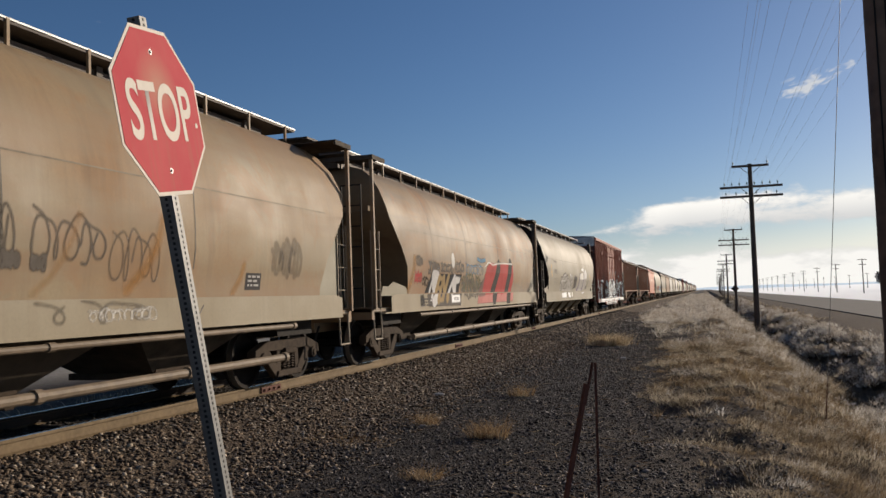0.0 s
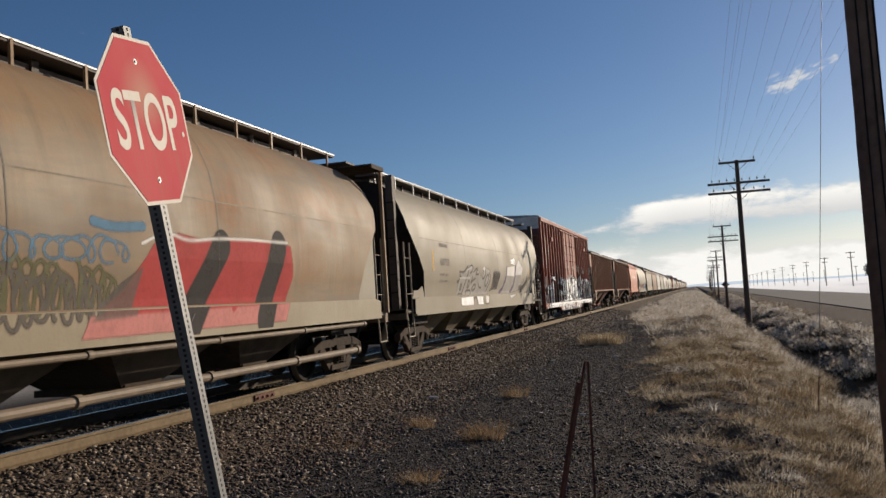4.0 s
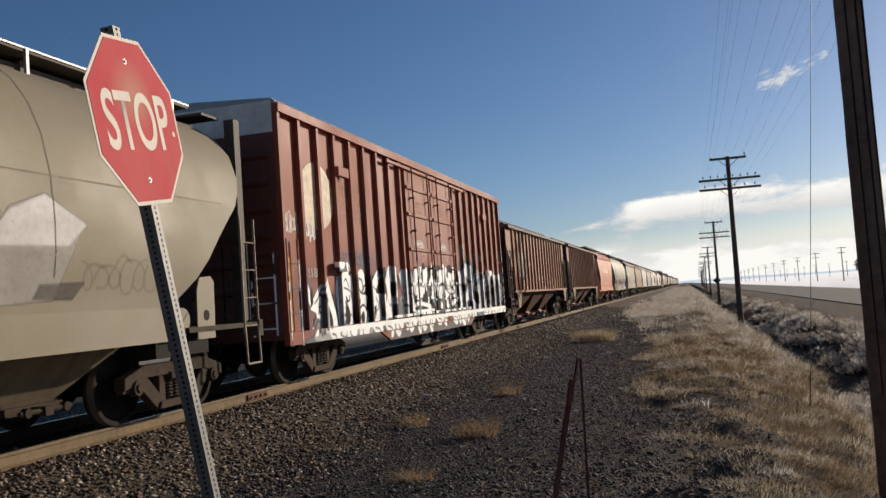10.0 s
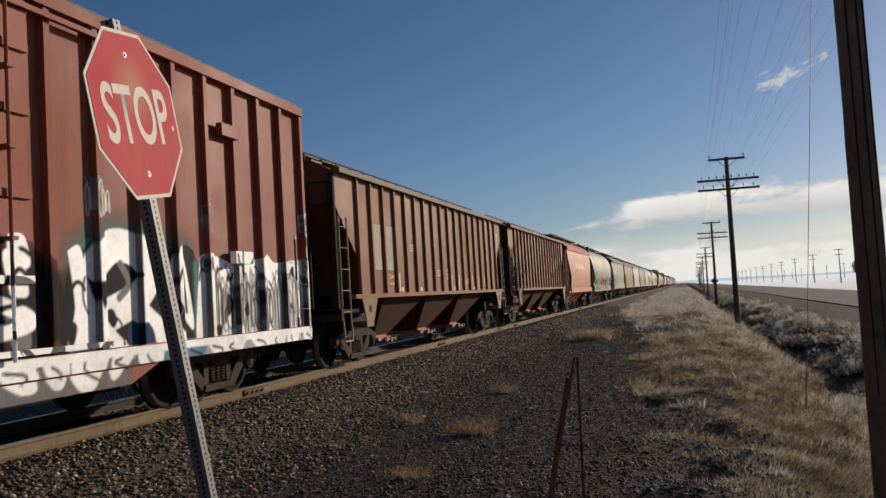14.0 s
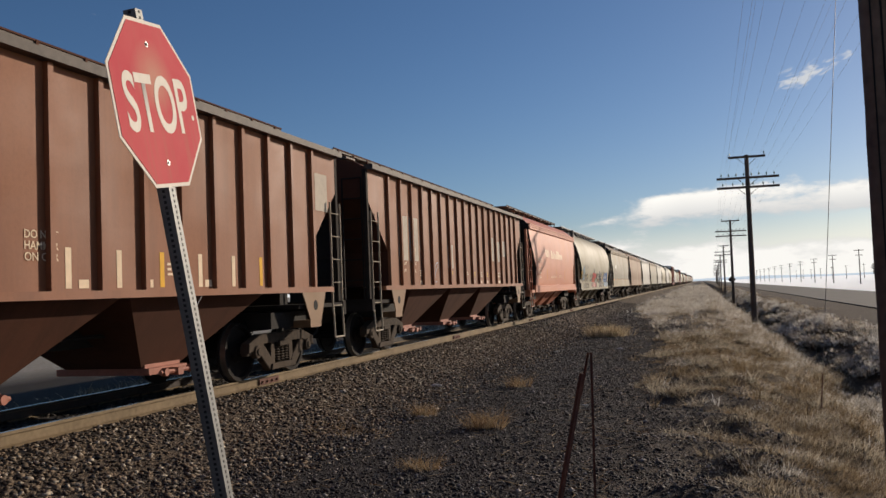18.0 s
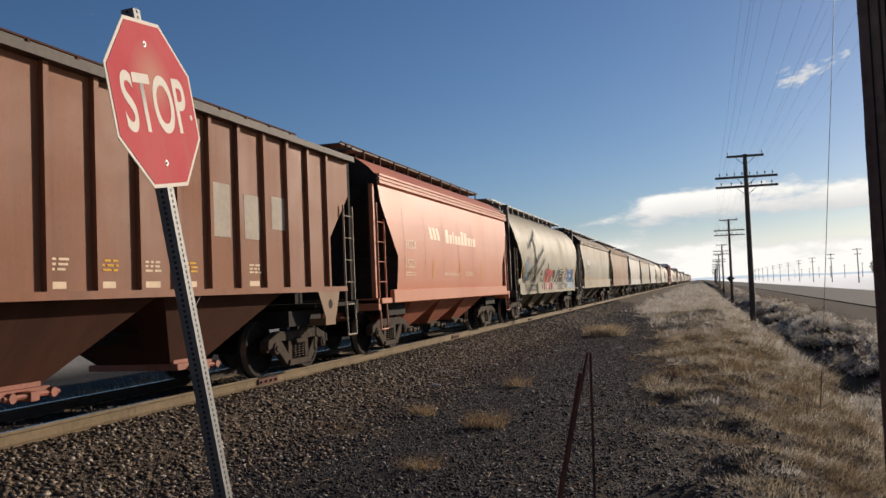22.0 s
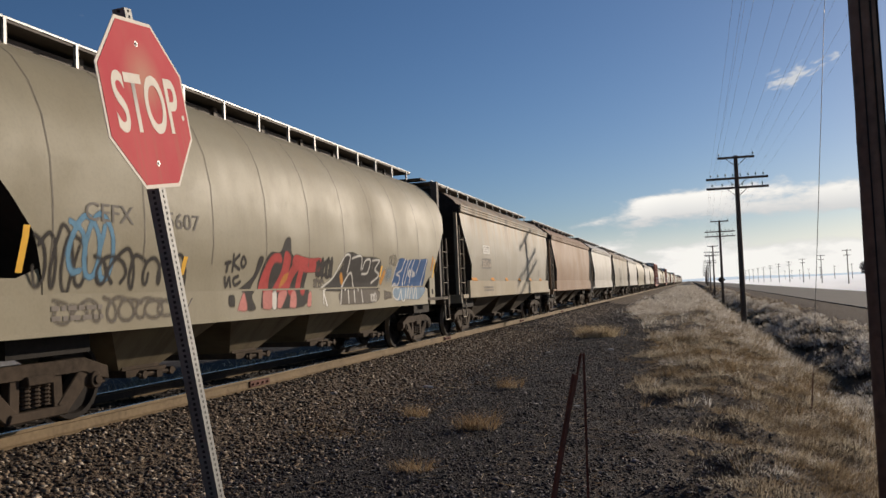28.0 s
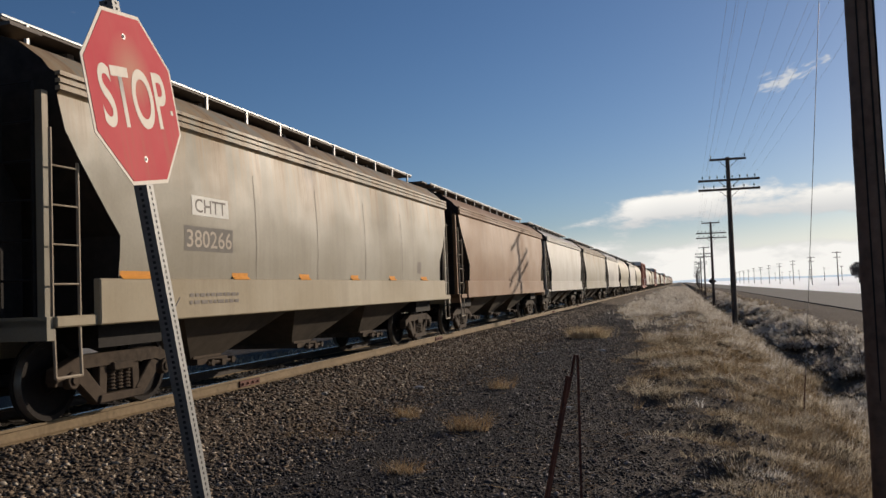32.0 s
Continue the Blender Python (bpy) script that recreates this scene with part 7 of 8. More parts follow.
def beige_car_graffiti():
    cv = Canvas(-6.4, 6.4, 1.08, 2.9, 0.02)
    cv.fill(STEELY, [(-4.52, 1.51), (-4.31, 1.91), (-4.28, 2.1), (-3.73, 2.13), (-3.37, 2.29), (-2.86, 2.34), (-2.73, 2.23), (-2.26, 2.24), (-1.93, 2.1), (-1.78, 1.96), (-1.41, 2.34), (-1.05, 2.28), (-0.67, 2.24), (-0.49, 2.04), (-0.73, 1.61), (-0.94, 1.45), (-2.85, 1.44), (-4.53, 1.45)])
    cv.line(SMOKE, 0.06, [(-4.3, 2.12), (-3.84, 2.12), (-3.37, 2.28), (-3.28, 2.22), (-3.54, 1.93), (-3.98, 1.47)])
    cv.line(SMOKE, 0.06, [(-4.34, 1.86), (-4.26, 1.99), (-4.29, 2.12)])
    cv.line(SMOKE, 0.06, [(-4.51, 1.84), (-4.34, 1.86), (-4.21, 1.99), (-4.13, 1.97)])
    cv.line(SMOKE, 0.06, [(-3.28, 2.22), (-2.92, 2.33), (-2.76, 2.26), (-2.9, 2.16), (-3.13, 2.1)])
    cv.line(SMOKE, 0.06, [(-3.57, 1.44), (-3.5, 1.58), (-3.01, 1.58), (-3.06, 1.42)])
    cv.line(SMOKE, 0.06, [(-3.4, 1.7), (-3.27, 1.87), (-3.15, 1.85), (-3.19, 1.74), (-3.32, 1.67), (-3.4, 1.7)])
    cv.line(SMOKE, 0.06, [(-2.81, 1.98), (-2.99, 1.81), (-2.82, 1.87), (-2.5, 1.95)])
    cv.line(SMOKE, 0.06, [(-2.84, 1.63), (-2.62, 1.76), (-2.41, 1.74), (-2.53, 1.63), (-2.77, 1.59), (-2.84, 1.63)])
    cv.line(SMOKE, 0.06, [(-2.74, 2.14), (-2.26, 2.25), (-2.23, 2.21), (-2.46, 2.08), (-2.08, 2.09)])
    cv.line(SMOKE, 0.06, [(-1.61, 1.96), (-1.51, 2.16), (-1.32, 2.27), (-1.2, 2.12), (-1.44, 1.96), (-1.61, 1.96)])
    cv.line(SMOKE, 0.06, [(-1.24, 1.77), (-1.08, 2.02), (-0.83, 2.08), (-0.8, 1.9), (-1.06, 1.72), (-1.24, 1.77)])
    cv.line(SMOKE, 0.06, [(-2.11, 1.81), (-1.96, 1.69), (-1.72, 1.67)])
    cv.line(SMOKE, 0.06, [(-0.68, 2.14), (-0.55, 1.98), (-0.72, 1.77), (-1.03, 1.56)])
    cv.line(SMOKE, 0.06, [(-4.2, 1.65), (-4.09, 1.78), (-4.04, 1.76), (-4.08, 1.63), (-4.2, 1.62)])
    cv.line(SMOKE, 0.06, [(-3.98, 1.49), (-4.28, 1.5), (-4.43, 1.45)])
    cv.line(PALE, 0.03, [(-4.26, 1.95), (-3.14, 1.96)])
    cv.line(PALE, 0.025, [(-3.43, 2.18), (-2.93, 2.29)])
    cv.fill(PALE, [(-1.5, 2.24), (-1.36, 2.34), (-1.23, 2.28), (-1.33, 2.19)])
    cv.fill(WHITE, [(-4.34, 1.39), (-2.99, 1.41), (-2.99, 1.16), (-4.05, 1.16), (-4.33, 1.18)])
    cv.fill(WHITE, [(-2.54, 1.41), (-1.78, 1.4), (-1.79, 1.15), (-2.38, 1.16)])
    cv.fill(PALE, [(-1.4, 1.42), (-0.95, 1.41), (-1.01, 1.2), (-1.38, 1.18)])
    cv.line(SMOKE, 0.04, [(-2.93, 1.33), (-2.65, 1.39), (-2.56, 1.18)])
    cv.line(SMOKE, 0.03, [(-1.51, 1.17), (-1.01, 1.2), (-0.89, 1.45)])
    cv.fill(SMOKE, [(-0.15, 2.15), (0.06, 2.23), (0.76, 2.24), (0.94, 2.13), (0.57, 1.62), (-0.23, 1.6), (-0.59, 1.55), (-0.32, 1.68)], a=0.75)
    cv.scribble(INK, 0.03, -0.07, 0.85, 1.91, 2.19, 8, 2)
    cv.scribble(INK, 0.03, -0.09, 0.6, 1.68, 1.91, 6, 3)
    cv.line(STEELY, 0.03, [(-0.15, 2.15), (0.17, 2.24), (0.88, 2.2), (0.92, 2.07), (0.51, 1.62)])
    cv.fill(STEELY, [(0.86, 1.48), (1.57, 1.92), (1.98, 2.38), (3.51, 2.47), (3.31, 1.7), (2.61, 1.47)])
    cv.fill(PALE, [(1.8, 2.09), (2.01, 2.38), (3.43, 2.46), (3.23, 2.08)])
    cv.fill(STEELY, [(2.78, 1.5), (3.36, 2.05), (3.79, 2.53), (4.29, 2.7), (4.84, 2.42), (4.4, 1.58)])
    cv.fill(SILVER, [(3.41, 2.12), (3.79, 2.49), (4.29, 2.69), (4.9, 2.4), (4.6, 2.16)])
    cv.line(PLUM, 0.12, [(0.86, 1.48), (1.47, 1.71), (1.92, 2.15), (2.05, 2.37)])
    cv.line(PLUM, 0.12, [(2.62, 1.5), (3.18, 1.77), (3.48, 2.27), (3.6, 2.45)])
    cv.fill(SMOKE, [(4.2, 1.75), (4.88, 1.77), (4.7, 1.58), (4.11, 1.59)], a=0.9)
    cv.fill(SILVER, [(2.22, 1.39), (3.45, 1.43), (2.43, 1.28)])
    cv.scribble(WHITE, 0.05, 2.79, 3.55, 2.5, 2.73, 4, 4)
    cv.scribble(SMOKE, 0.04, 4.71, 6.23, 1.62, 2.1, 6, 5, a=0.25)
    tank_sheet(C2, cv, "round")


def cream_car_graffiti():
    cv = Canvas(-8.2, 7.2, 1.08, 2.5, 0.02, True)
    cv.scribble(SOOT, 0.045, -7.2, -6.3, 1.45, 2.2, 4, 1)
    cv.scribble(AZURE, 0.07, -6.7, -5.9, 1.6, 2.35, 3, 2)
    cv.scribble(SOOT, 0.05, -6.3, -4.2, 1.45, 2.05, 7, 3)
    cv.scribble(SMOKE, 0.05, -7.0, -4.4, 1.12, 1.42, 9, 4, a=0.7)
    cv.line(SOOT, 0.05, [(-3.42, 1.84), (-3.28, 1.86)])
    cv.line(SOOT, 0.06, [(-3.35, 1.85), (-3.37, 1.73)])
    cv.line(SOOT, 0.05, [(-3.21, 1.97), (-3.21, 1.73)])
    cv.line(SOOT, 0.05, [(-3.05, 1.97), (-3.19, 1.85), (-3.02, 1.76)])
    cv.line(SOOT, 0.05, [(-2.95, 1.94), (-2.98, 1.85), (-2.92, 1.79), (-2.84, 1.86), (-2.92, 1.95)])
    cv.line(SOOT, 0.05, [(-3.4, 1.64), (-3.37, 1.51)])
    cv.line(SOOT, 0.05, [(-3.33, 1.53), (-3.28, 1.64), (-3.23, 1.51)])
    cv.line(SOOT, 0.05, [(-3.03, 1.66), (-3.16, 1.62), (-3.11, 1.53), (-2.96, 1.58)])
    cv.scribble(SOOT, 0.06, -3.43, -3.29, 1.22, 1.4, 4, 5)
    cv.fill(SOOT, [(-3.09, 1.43), (-2.6, 1.66), (-2.45, 1.95), (-2.3, 1.94), (-2.4, 1.75), (-2.66, 1.47), (-2.78, 1.35), (-2.67, 1.17), (-2.94, 1.16), (-2.99, 1.39)])
    cv.fill(SOOT, [(-2.51, 1.18), (-2.37, 1.71), (-2.11, 2.03), (-1.79, 2.05), (-1.58, 2.27), (-1.4, 2.29), (-1.37, 2.04), (-1, 1.96), (-0.68, 1.92), (-0.78, 1.54), (-1.04, 1.16)])
    cv.fill(BRICK, [(-2.44, 1.42), (-2.28, 1.75), (-2.05, 1.99), (-1.79, 2.03), (-1.69, 1.89), (-1.93, 1.88), (-2.06, 1.71), (-2.13, 1.42)])
    cv.fill(BRICK, [(-2, 1.42), (-1.74, 1.67), (-1.65, 1.85), (-1.6, 2.07), (-1.39, 1.99), (-1.42, 1.76), (-1.61, 1.45)])
    cv.line(BRICK, 0.2, [(-1.5, 1.45), (-1.3, 1.72), (-1.12, 1.86)])
    cv.line(BRICK, 0.25, [(-1.19, 1.91), (-0.69, 1.86), (-0.26, 1.88)])
    cv.line(BRICK, 0.18, [(-0.93, 1.87), (-1.06, 1.44)])
    cv.fill(PINK, [(-3.22, 1.16), (-3.06, 1.38), (-2.99, 1.39), (-2.94, 1.16)])
    cv.fill(PINK, [(-2.44, 1.16), (-2.42, 1.41), (-2.13, 1.41), (-2.17, 1.16)])
    cv.fill(PALE, [(-2.13, 1.41), (-2, 1.41), (-2.02, 1.16), (-2.14, 1.17)])
    cv.fill(PINK, [(-1.98, 1.17), (-1.91, 1.4), (-1.62, 1.41), (-1.85, 1.16)])
    cv.fill(PINK, [(-1.55, 1.16), (-1.47, 1.4), (-1.31, 1.4), (-1.32, 1.16)])
    cv.fill(PINK, [(-0.9, 1.16), (-0.81, 1.38), (-0.71, 1.39), (-0.74, 1.16)])
    cv.fill(OCHRE, [(-1.74, 1.47), (-1.6, 1.67), (-1.42, 1.72), (-1.5, 1.58)], a=0.8)
    cv.scribble(SOOT, 0.06, -0.4, 0.4, 1.63, 2.01, 9, 6)
    cv.scribble(SMOKE, 0.04, -0.46, -0, 1.44, 1.63, 4, 7)
    cv.fill(SOOT, [(-0.19, 1.41), (0.69, 1.8), (0.87, 2.08), (1.26, 2.15), (1.72, 2.08), (2.76, 2.05), (2.85, 1.71), (2.44, 1.4)])
    cv.fill(SMOKE, [(0.55, 1.15), (0.62, 1.39), (2.5, 1.4), (2.35, 1.15)])
    cv.line(PALE, 0.035, [(-0.21, 1.18), (-0.15, 1.43), (0.38, 1.64), (0.7, 1.91), (0.92, 2.08), (1.14, 2.06), (1.06, 1.75)])
    cv.line(PALE, 0.035, [(1.25, 2.03), (1.72, 2.08), (1.76, 1.82)])
    cv.line(PALE, 0.035, [(1.82, 1.82), (1.96, 2), (2.22, 2.01), (2.13, 1.76), (1.82, 1.73)])
    cv.line(PALE, 0.035, [(2.35, 2.01), (2.76, 2.02), (2.54, 1.83), (2.8, 1.71), (2.38, 1.55)])
    cv.line(PALE, 0.035, [(0.55, 1.15), (0.62, 1.42)])
    cv.line(PALE, 0.035, [(0.95, 1.17), (0.93, 1.41)])
    cv.line(PALE, 0.035, [(1.25, 1.18), (1.23, 1.4)])
    cv.line(PALE, 0.035, [(1.66, 1.17), (1.61, 1.4)])
    cv.line(PALE, 0.035, [(0.78, 1.42), (1.23, 1.75), (1.44, 1.41)])
    cv.line(PALE, 0.05, [(-0.21, 1.41), (-0.07, 1.15)])
    cv.scribble(PALE, 0.02, 2.05, 2.43, 1.16, 1.35, 4, 8)
    cv.line(OCHRE, 0.12, [(0.77, 1.69), (0.84, 1.58)])
    cv.line(OCHRE, 0.12, [(3.14, 1.77), (2.94, 1.58)])
    cv.fill(COBALT, [(3.64, 1.44), (3.8, 1.79), (3.94, 2.02), (4.1, 2.1), (4.39, 2.1), (4.6, 2.07), (5.12, 2.1), (5.57, 2.11), (6.13, 2.13), (6.09, 1.93), (5.74, 1.4)])
    cv.fill(SKYISH, [(3.47, 1.4), (3.61, 1.42), (5.74, 1.42), (5.39, 1.17), (4.96, 1.15), (4.29, 1.17), (3.72, 1.15), (3.49, 1.24)])
    cv.line(PALE, 0.03, [(4.46, 2.09), (4.32, 1.95), (4.25, 1.84), (3.93, 1.74), (4.14, 1.69), (4.12, 1.54), (3.82, 1.44), (3.67, 1.46)])
    cv.line(PALE, 0.03, [(3.97, 2.04), (3.81, 1.83), (3.68, 1.58)])
    cv.line(PALE, 0.03, [(3.49, 1.26), (3.47, 1.38), (3.83, 1.53), (3.88, 1.48), (3.62, 1.44)])
    cv.line(PALE, 0.03, [(3.49, 1.24), (3.66, 1.17), (3.81, 1.19), (4.01, 1.39)])
    cv.line(PALE, 0.03, [(4.01, 1.39), (4.06, 1.16), (4.25, 1.17), (4.4, 1.54)])
    cv.line(PALE, 0.03, [(4.39, 1.16), (4.54, 1.45), (4.56, 1.18)])
    cv.line(PALE, 0.03, [(4.6, 1.18), (4.79, 1.49), (4.85, 1.18)])
    cv.line(PALE, 0.03, [(4.89, 1.17), (5.09, 1.48), (5.11, 1.17)])
    cv.line(PALE, 0.03, [(4.67, 2.1), (4.48, 1.8), (4.37, 1.54)])
    cv.line(PALE, 0.03, [(4.89, 2.08), (4.7, 1.89), (4.66, 1.76), (4.54, 1.53)])
    cv.line(PALE, 0.03, [(5.12, 2.09), (4.96, 1.86), (4.87, 1.53)])
    cv.line(PALE, 0.03, [(5.57, 2.11), (5.34, 1.77)])
    cv.line(PALE, 0.03, [(6.1, 2.11), (5.85, 1.67), (5.7, 1.43)])
    cv.scribble(PALE, 0.02, 4.69, 4.96, 1.69, 1.86, 4, 9)
    cv.scribble(PALE, 0.02, 5.02, 5.23, 1.67, 1.84, 4, 10)
    cv.scribble(SMOKE, 0.03, 3.32, 3.85, 1.92, 2.18, 5, 11, a=0.7)
    cv.scribble(SMOKE, 0.03, 2.89, 3.39, 1.19, 1.39, 9, 12)
    cv.line(OCHRE, 0.12, [(3.11, 1.76), (2.96, 1.57)])
    cv.line(OCHRE, 0.1, [(6.63, 2.17), (6.52, 1.89)])
    cv.line(SKYISH, 0.3, [(3.34, 1.73), (3.46, 1.75)], a=0.5, soft=0.1)
    tank_sheet(C7, cv, "round")


def rusty_car_graffiti():
    cv = Canvas(-1.0, 9.0, 1.1, 2.7, 0.02)
    cv.scribble(SMOKE, 0.035, 0.92, 1.16, 1.76, 1.93, 8, 1, a=0.9)
    cv.scribble(SMOKE, 0.03, 1.28, 1.51, 1.73, 1.92, 7, 2, a=0.9)
    cv.scribble(SMOKE, 0.03, 1.2, 2.4, 1.75, 2.45, 5, 3, a=0.8)
    cv.scribble(SMOKE, 0.025, 2.4, 3.4, 1.6, 2.3, 5, 4, a=0.7)
    cv.scribble(SMOKE, 0.03, 0.2, 1.1, 1.75, 2.4, 7, 5, a=0.8)
    cv.scribble(SMOKE, 0.04, 1.0, 3.2, 1.15, 1.5, 3, 6, a=0.5)
    cv.scribble(SMOKE, 0.1, 6.1, 7.2, 1.75, 2.35, 8, 7, a=0.35)
    cv.scribble(PALE, 0.02, 2.0, 3.3, 1.2, 1.35, 9, 8, a=0.7)
    cv.line(OCHRE, 0.09, [(1.95, 2.35), (1.8, 2.0), (1.6, 1.7), (1.35, 1.5)], a=0.3, soft=0.05)
    cv.line(OCHRE, 0.14, [(3.4, 2.4), (3.3, 2.1), (3.1, 1.8), (2.8, 1.55)], a=0.4, soft=0.06)
    cv.line(OCHRE, 0.12, [(5.36, 1.9), (5.28, 1.7), (5.1, 1.5)], a=0.4, soft=0.05)
    tank_sheet(C0, cv, "round")


for picture in (boxcar_graffiti, tan_car_graffiti, beige_car_graffiti, cream_car_graffiti, rusty_car_graffiti):
    picture()




# ---------------------------------------------------------------- stones, grass and far things
def stone_stuff(name, xs, ys, sizes, material, label, seed, flat=0.7, low=False):
    rs = np.random.RandomState(seed)
    g = (1 + 5 ** 0.5) / 2
    ico = np.array([(-1, g, 0), (1, g, 0), (-1, -g, 0), (1, -g, 0), (0, -1, g), (0, 1, g), (0, -1, -g), (0, 1, -g), (g, 0, -1), (g, 0, 1), (-g, 0, -1), (-g, 0, 1)]) / 1.9
    tri = np.array([(0, 11, 5), (0, 5, 1), (0, 1, 7), (0, 7, 10), (0, 10, 11), (1, 5, 9), (5, 11, 4), (11, 10, 2), (10, 7, 6), (7, 1, 8),
                    (3, 9, 4), (3, 4, 2), (3, 2, 6), (3, 6, 8), (3, 8, 9), (4, 9, 5), (2, 4, 11), (6, 2, 10), (8, 6, 7), (9, 8, 1)])
    if low:
        ico = np.array([(1, 0, 0), (-1, 0, 0), (0, 1, 0), (0, -1, 0), (0, 0, 1), (0, 0, -1.0)])
        tri = np.array([(0, 2, 4), (2, 1, 4), (1, 3, 4), (3, 0, 4), (2, 0, 5), (1, 2, 5), (3, 1, 5), (0, 3, 5)])
    nv = len(ico)
    n = len(xs)
    v = ico[None] * (1 + 0.42 * rs.randn(n, nv, 1).clip(-1.5, 1.5))
    v = v * np.stack([rs.uniform(0.7, 1.3, n), rs.uniform(0.7, 1.3, n), rs.uniform(0.5, 1.0, n) * flat], -1)[:, None]
    a = rs.uniform(0, 2 * np.pi, n)
    b = rs.uniform(-0.5, 0.5, n)
    ca, sa, cb, sb = np.cos(a)[:, None], np.sin(a)[:, None], np.cos(b)[:, None], np.sin(b)[:, None]
    x, z = v[..., 0] * cb + v[..., 2] * sb, -v[..., 0] * sb + v[..., 2] * cb
    x, y = x * ca - v[..., 1] * sa, x * sa + v[..., 1] * ca
    v = np.stack([x, y, z], -1) * sizes[:, None, None]
    v += np.stack([xs, ys, ground_z(xs, ys) + sizes * 0.22], -1)[:, None]
    f = (tri[None] + nv * np.arange(n)[:, None, None]).reshape(-1, 3)
    ob = new(name, quick_mesh(name, v.reshape(-1, 3), f, material))
    tagged(ob, label, "gravel", kind="stuff")


EDGE_Y = (3, 7, 9, 13.5, 19.6, 24, 30, 40, 50, 70, 120, 300)
EDGE_X = (8.3, 8.1, 7.85, 7.3, 6.65, 6.5, 6.6, 5.6, 4.1, 3.6, 3.4, 3.2)


def stone_mat(name, a, b, c):
    m, n, l, bs = node_mat(name, 0.8, 0.0, 0.4)
    g = n.new("ShaderNodeNewGeometry").outputs["Random Per Island"]
    co_ = n.new("ShaderNodeTexCoord").outputs["Object"]
    col = mixed(n, l, span(n, l, g, 0.0, 0.6), a, b)
    col = mixed(n, l, span(n, l, g, 0.86, 0.9), col, c)
    f = noise_node(n, l, co_, 60, 3, 0.6)
    col = mixed(n, l, times(n, l, span(n, l, f, 0.4, 0.7), 0.4), col, [v * 0.5 for v in a])
    l.new(col, bs.inputs["Base Color"])
    return m


M_BALLAST = stone_mat("ballast_stone", (0.016, 0.011, 0.008), (0.182, 0.125, 0.077), (0.424, 0.351, 0.263))
M_GRAVEL = stone_mat("dark_gravel_stone", (0.010, 0.008, 0.008), (0.066, 0.053, 0.048), (0.30, 0.26, 0.235))


def stones():
    rs = np.random.RandomState(11)
    n = 24000
    y = 4.5 + 30 * rs.uniform(0, 1, n) ** 1.35
    x = rs.uniform(0.86, 4.2, n)
    keep = rs.uniform(0, 1, n) > (x - 2.8) / 1.8
    x, y = x[keep], y[keep]
    stone_stuff("ballast_stones", x, y, rs.uniform(0.012, 0.034, len(x)), M_BALLAST, "loose brown ballast stones beside the rail", 12)
    n = 92000
    y = 4.5 + 30 * rs.uniform(0, 1, n) ** 1.4
    x = rs.uniform(2.4, 8.9, n)
    keep = (rs.uniform(0, 1, n) < np.clip((x - 2.4) / 1.2, 0, 1)) & (x < np.interp(y, EDGE_Y, EDGE_X) + 1.0 + rs.randn(n) * 0.5)
    x, y = x[keep], y[keep]
    stone_stuff("gravel_stones", x, y, rs.uniform(0.007, 0.020, len(x)) * (1 + (rs.uniform(0, 1, len(x)) > 0.97)), M_GRAVEL, "small dark gravel stones on the service road", 13, 0.8, True)
    n = 9000
    y, x = 30 + 40 * rs.uniform(0, 1, n) ** 1.3, rs.uniform(1.0, 6.6, n)
    stone_stuff("far_gravel", x, y, rs.uniform(0.02, 0.05, n), M_GRAVEL, "dark gravel farther along the service road", 15, 0.6, True)
    n = 2500
    y, x = 5 + 14 * rs.uniform(0, 1, n), rs.uniform(-1.3, 0.62, n)
    # stones between the rails are coloured dark for the shade under the cars
    stone_stuff("ballast_between_rails", x, y, rs.uniform(0.016, 0.04, n), stone_mat("shaded_ballast_stone", (0.012, 0.010, 0.009), (0.05, 0.04, 0.032), (0.10, 0.085, 0.07)), "brown ballast stones between the rails", 14)


stones()


def grass_mat(name, dry, pale, dark, frost=0.4):
    m, n, l, bs = node_mat(name, 0.8, 0.0, 0.2)
    g = n.new("ShaderNodeNewGeometry").outputs["Random Per Island"]
    co_ = n.new("ShaderNodeTexCoord").outputs["Object"]
    big = noise_node(n, l, co_, 0.9, 4, 0.65)
    col = mixed(n, l, span(n, l, g, 0.0, 0.75), dark, dry)
    w = times(n, l, span(n, l, big, 0.42, 0.58), span(n, l, g, 1.0 - frost * 1.6, 1.0), "MULTIPLY")
    col = mixed(n, l, w, col, pale)
    l.new(col, bs.inputs["Base Color"])
    tr = n.new("ShaderNodeBsdfTranslucent")
    l.new(col, tr.inputs["Color"])
    mx = n.new("ShaderNodeMixShader")
    mx.inputs[0].default_value = 0.45
    l.new(bs.outputs[0], mx.inputs[1])
    l.new(tr.outputs[0], mx.inputs[2])
    l.new(mx.outputs[0], n["Material Output"].inputs["Surface"])
    return m


M_GRASS = grass_mat("dry_frosted_grass", (0.31, 0.222, 0.125), (0.76, 0.68, 0.53), (0.045, 0.029, 0.017), 0.55)
M_FROST = grass_mat("heavily_frosted_brush", (0.55, 0.48, 0.38), (0.93, 0.90, 0.84), (0.17, 0.13, 0.09), 0.8)
M_STRAW = grass_mat("straw_tuft", (0.36, 0.245, 0.13), (0.60, 0.49, 0.33), (0.15, 0.085, 0.04), 0.5)
M_BLOND = grass_mat("blond_grass_clump", (0.50, 0.39, 0.24), (0.80, 0.70, 0.52), (0.22, 0.15, 0.08), 0.6)
M_STEM = grass_mat("dark_brush_stems", (0.076, 0.055, 0.038), (0.170, 0.136, 0.102), (0.025, 0.019, 0.014), 0.2)


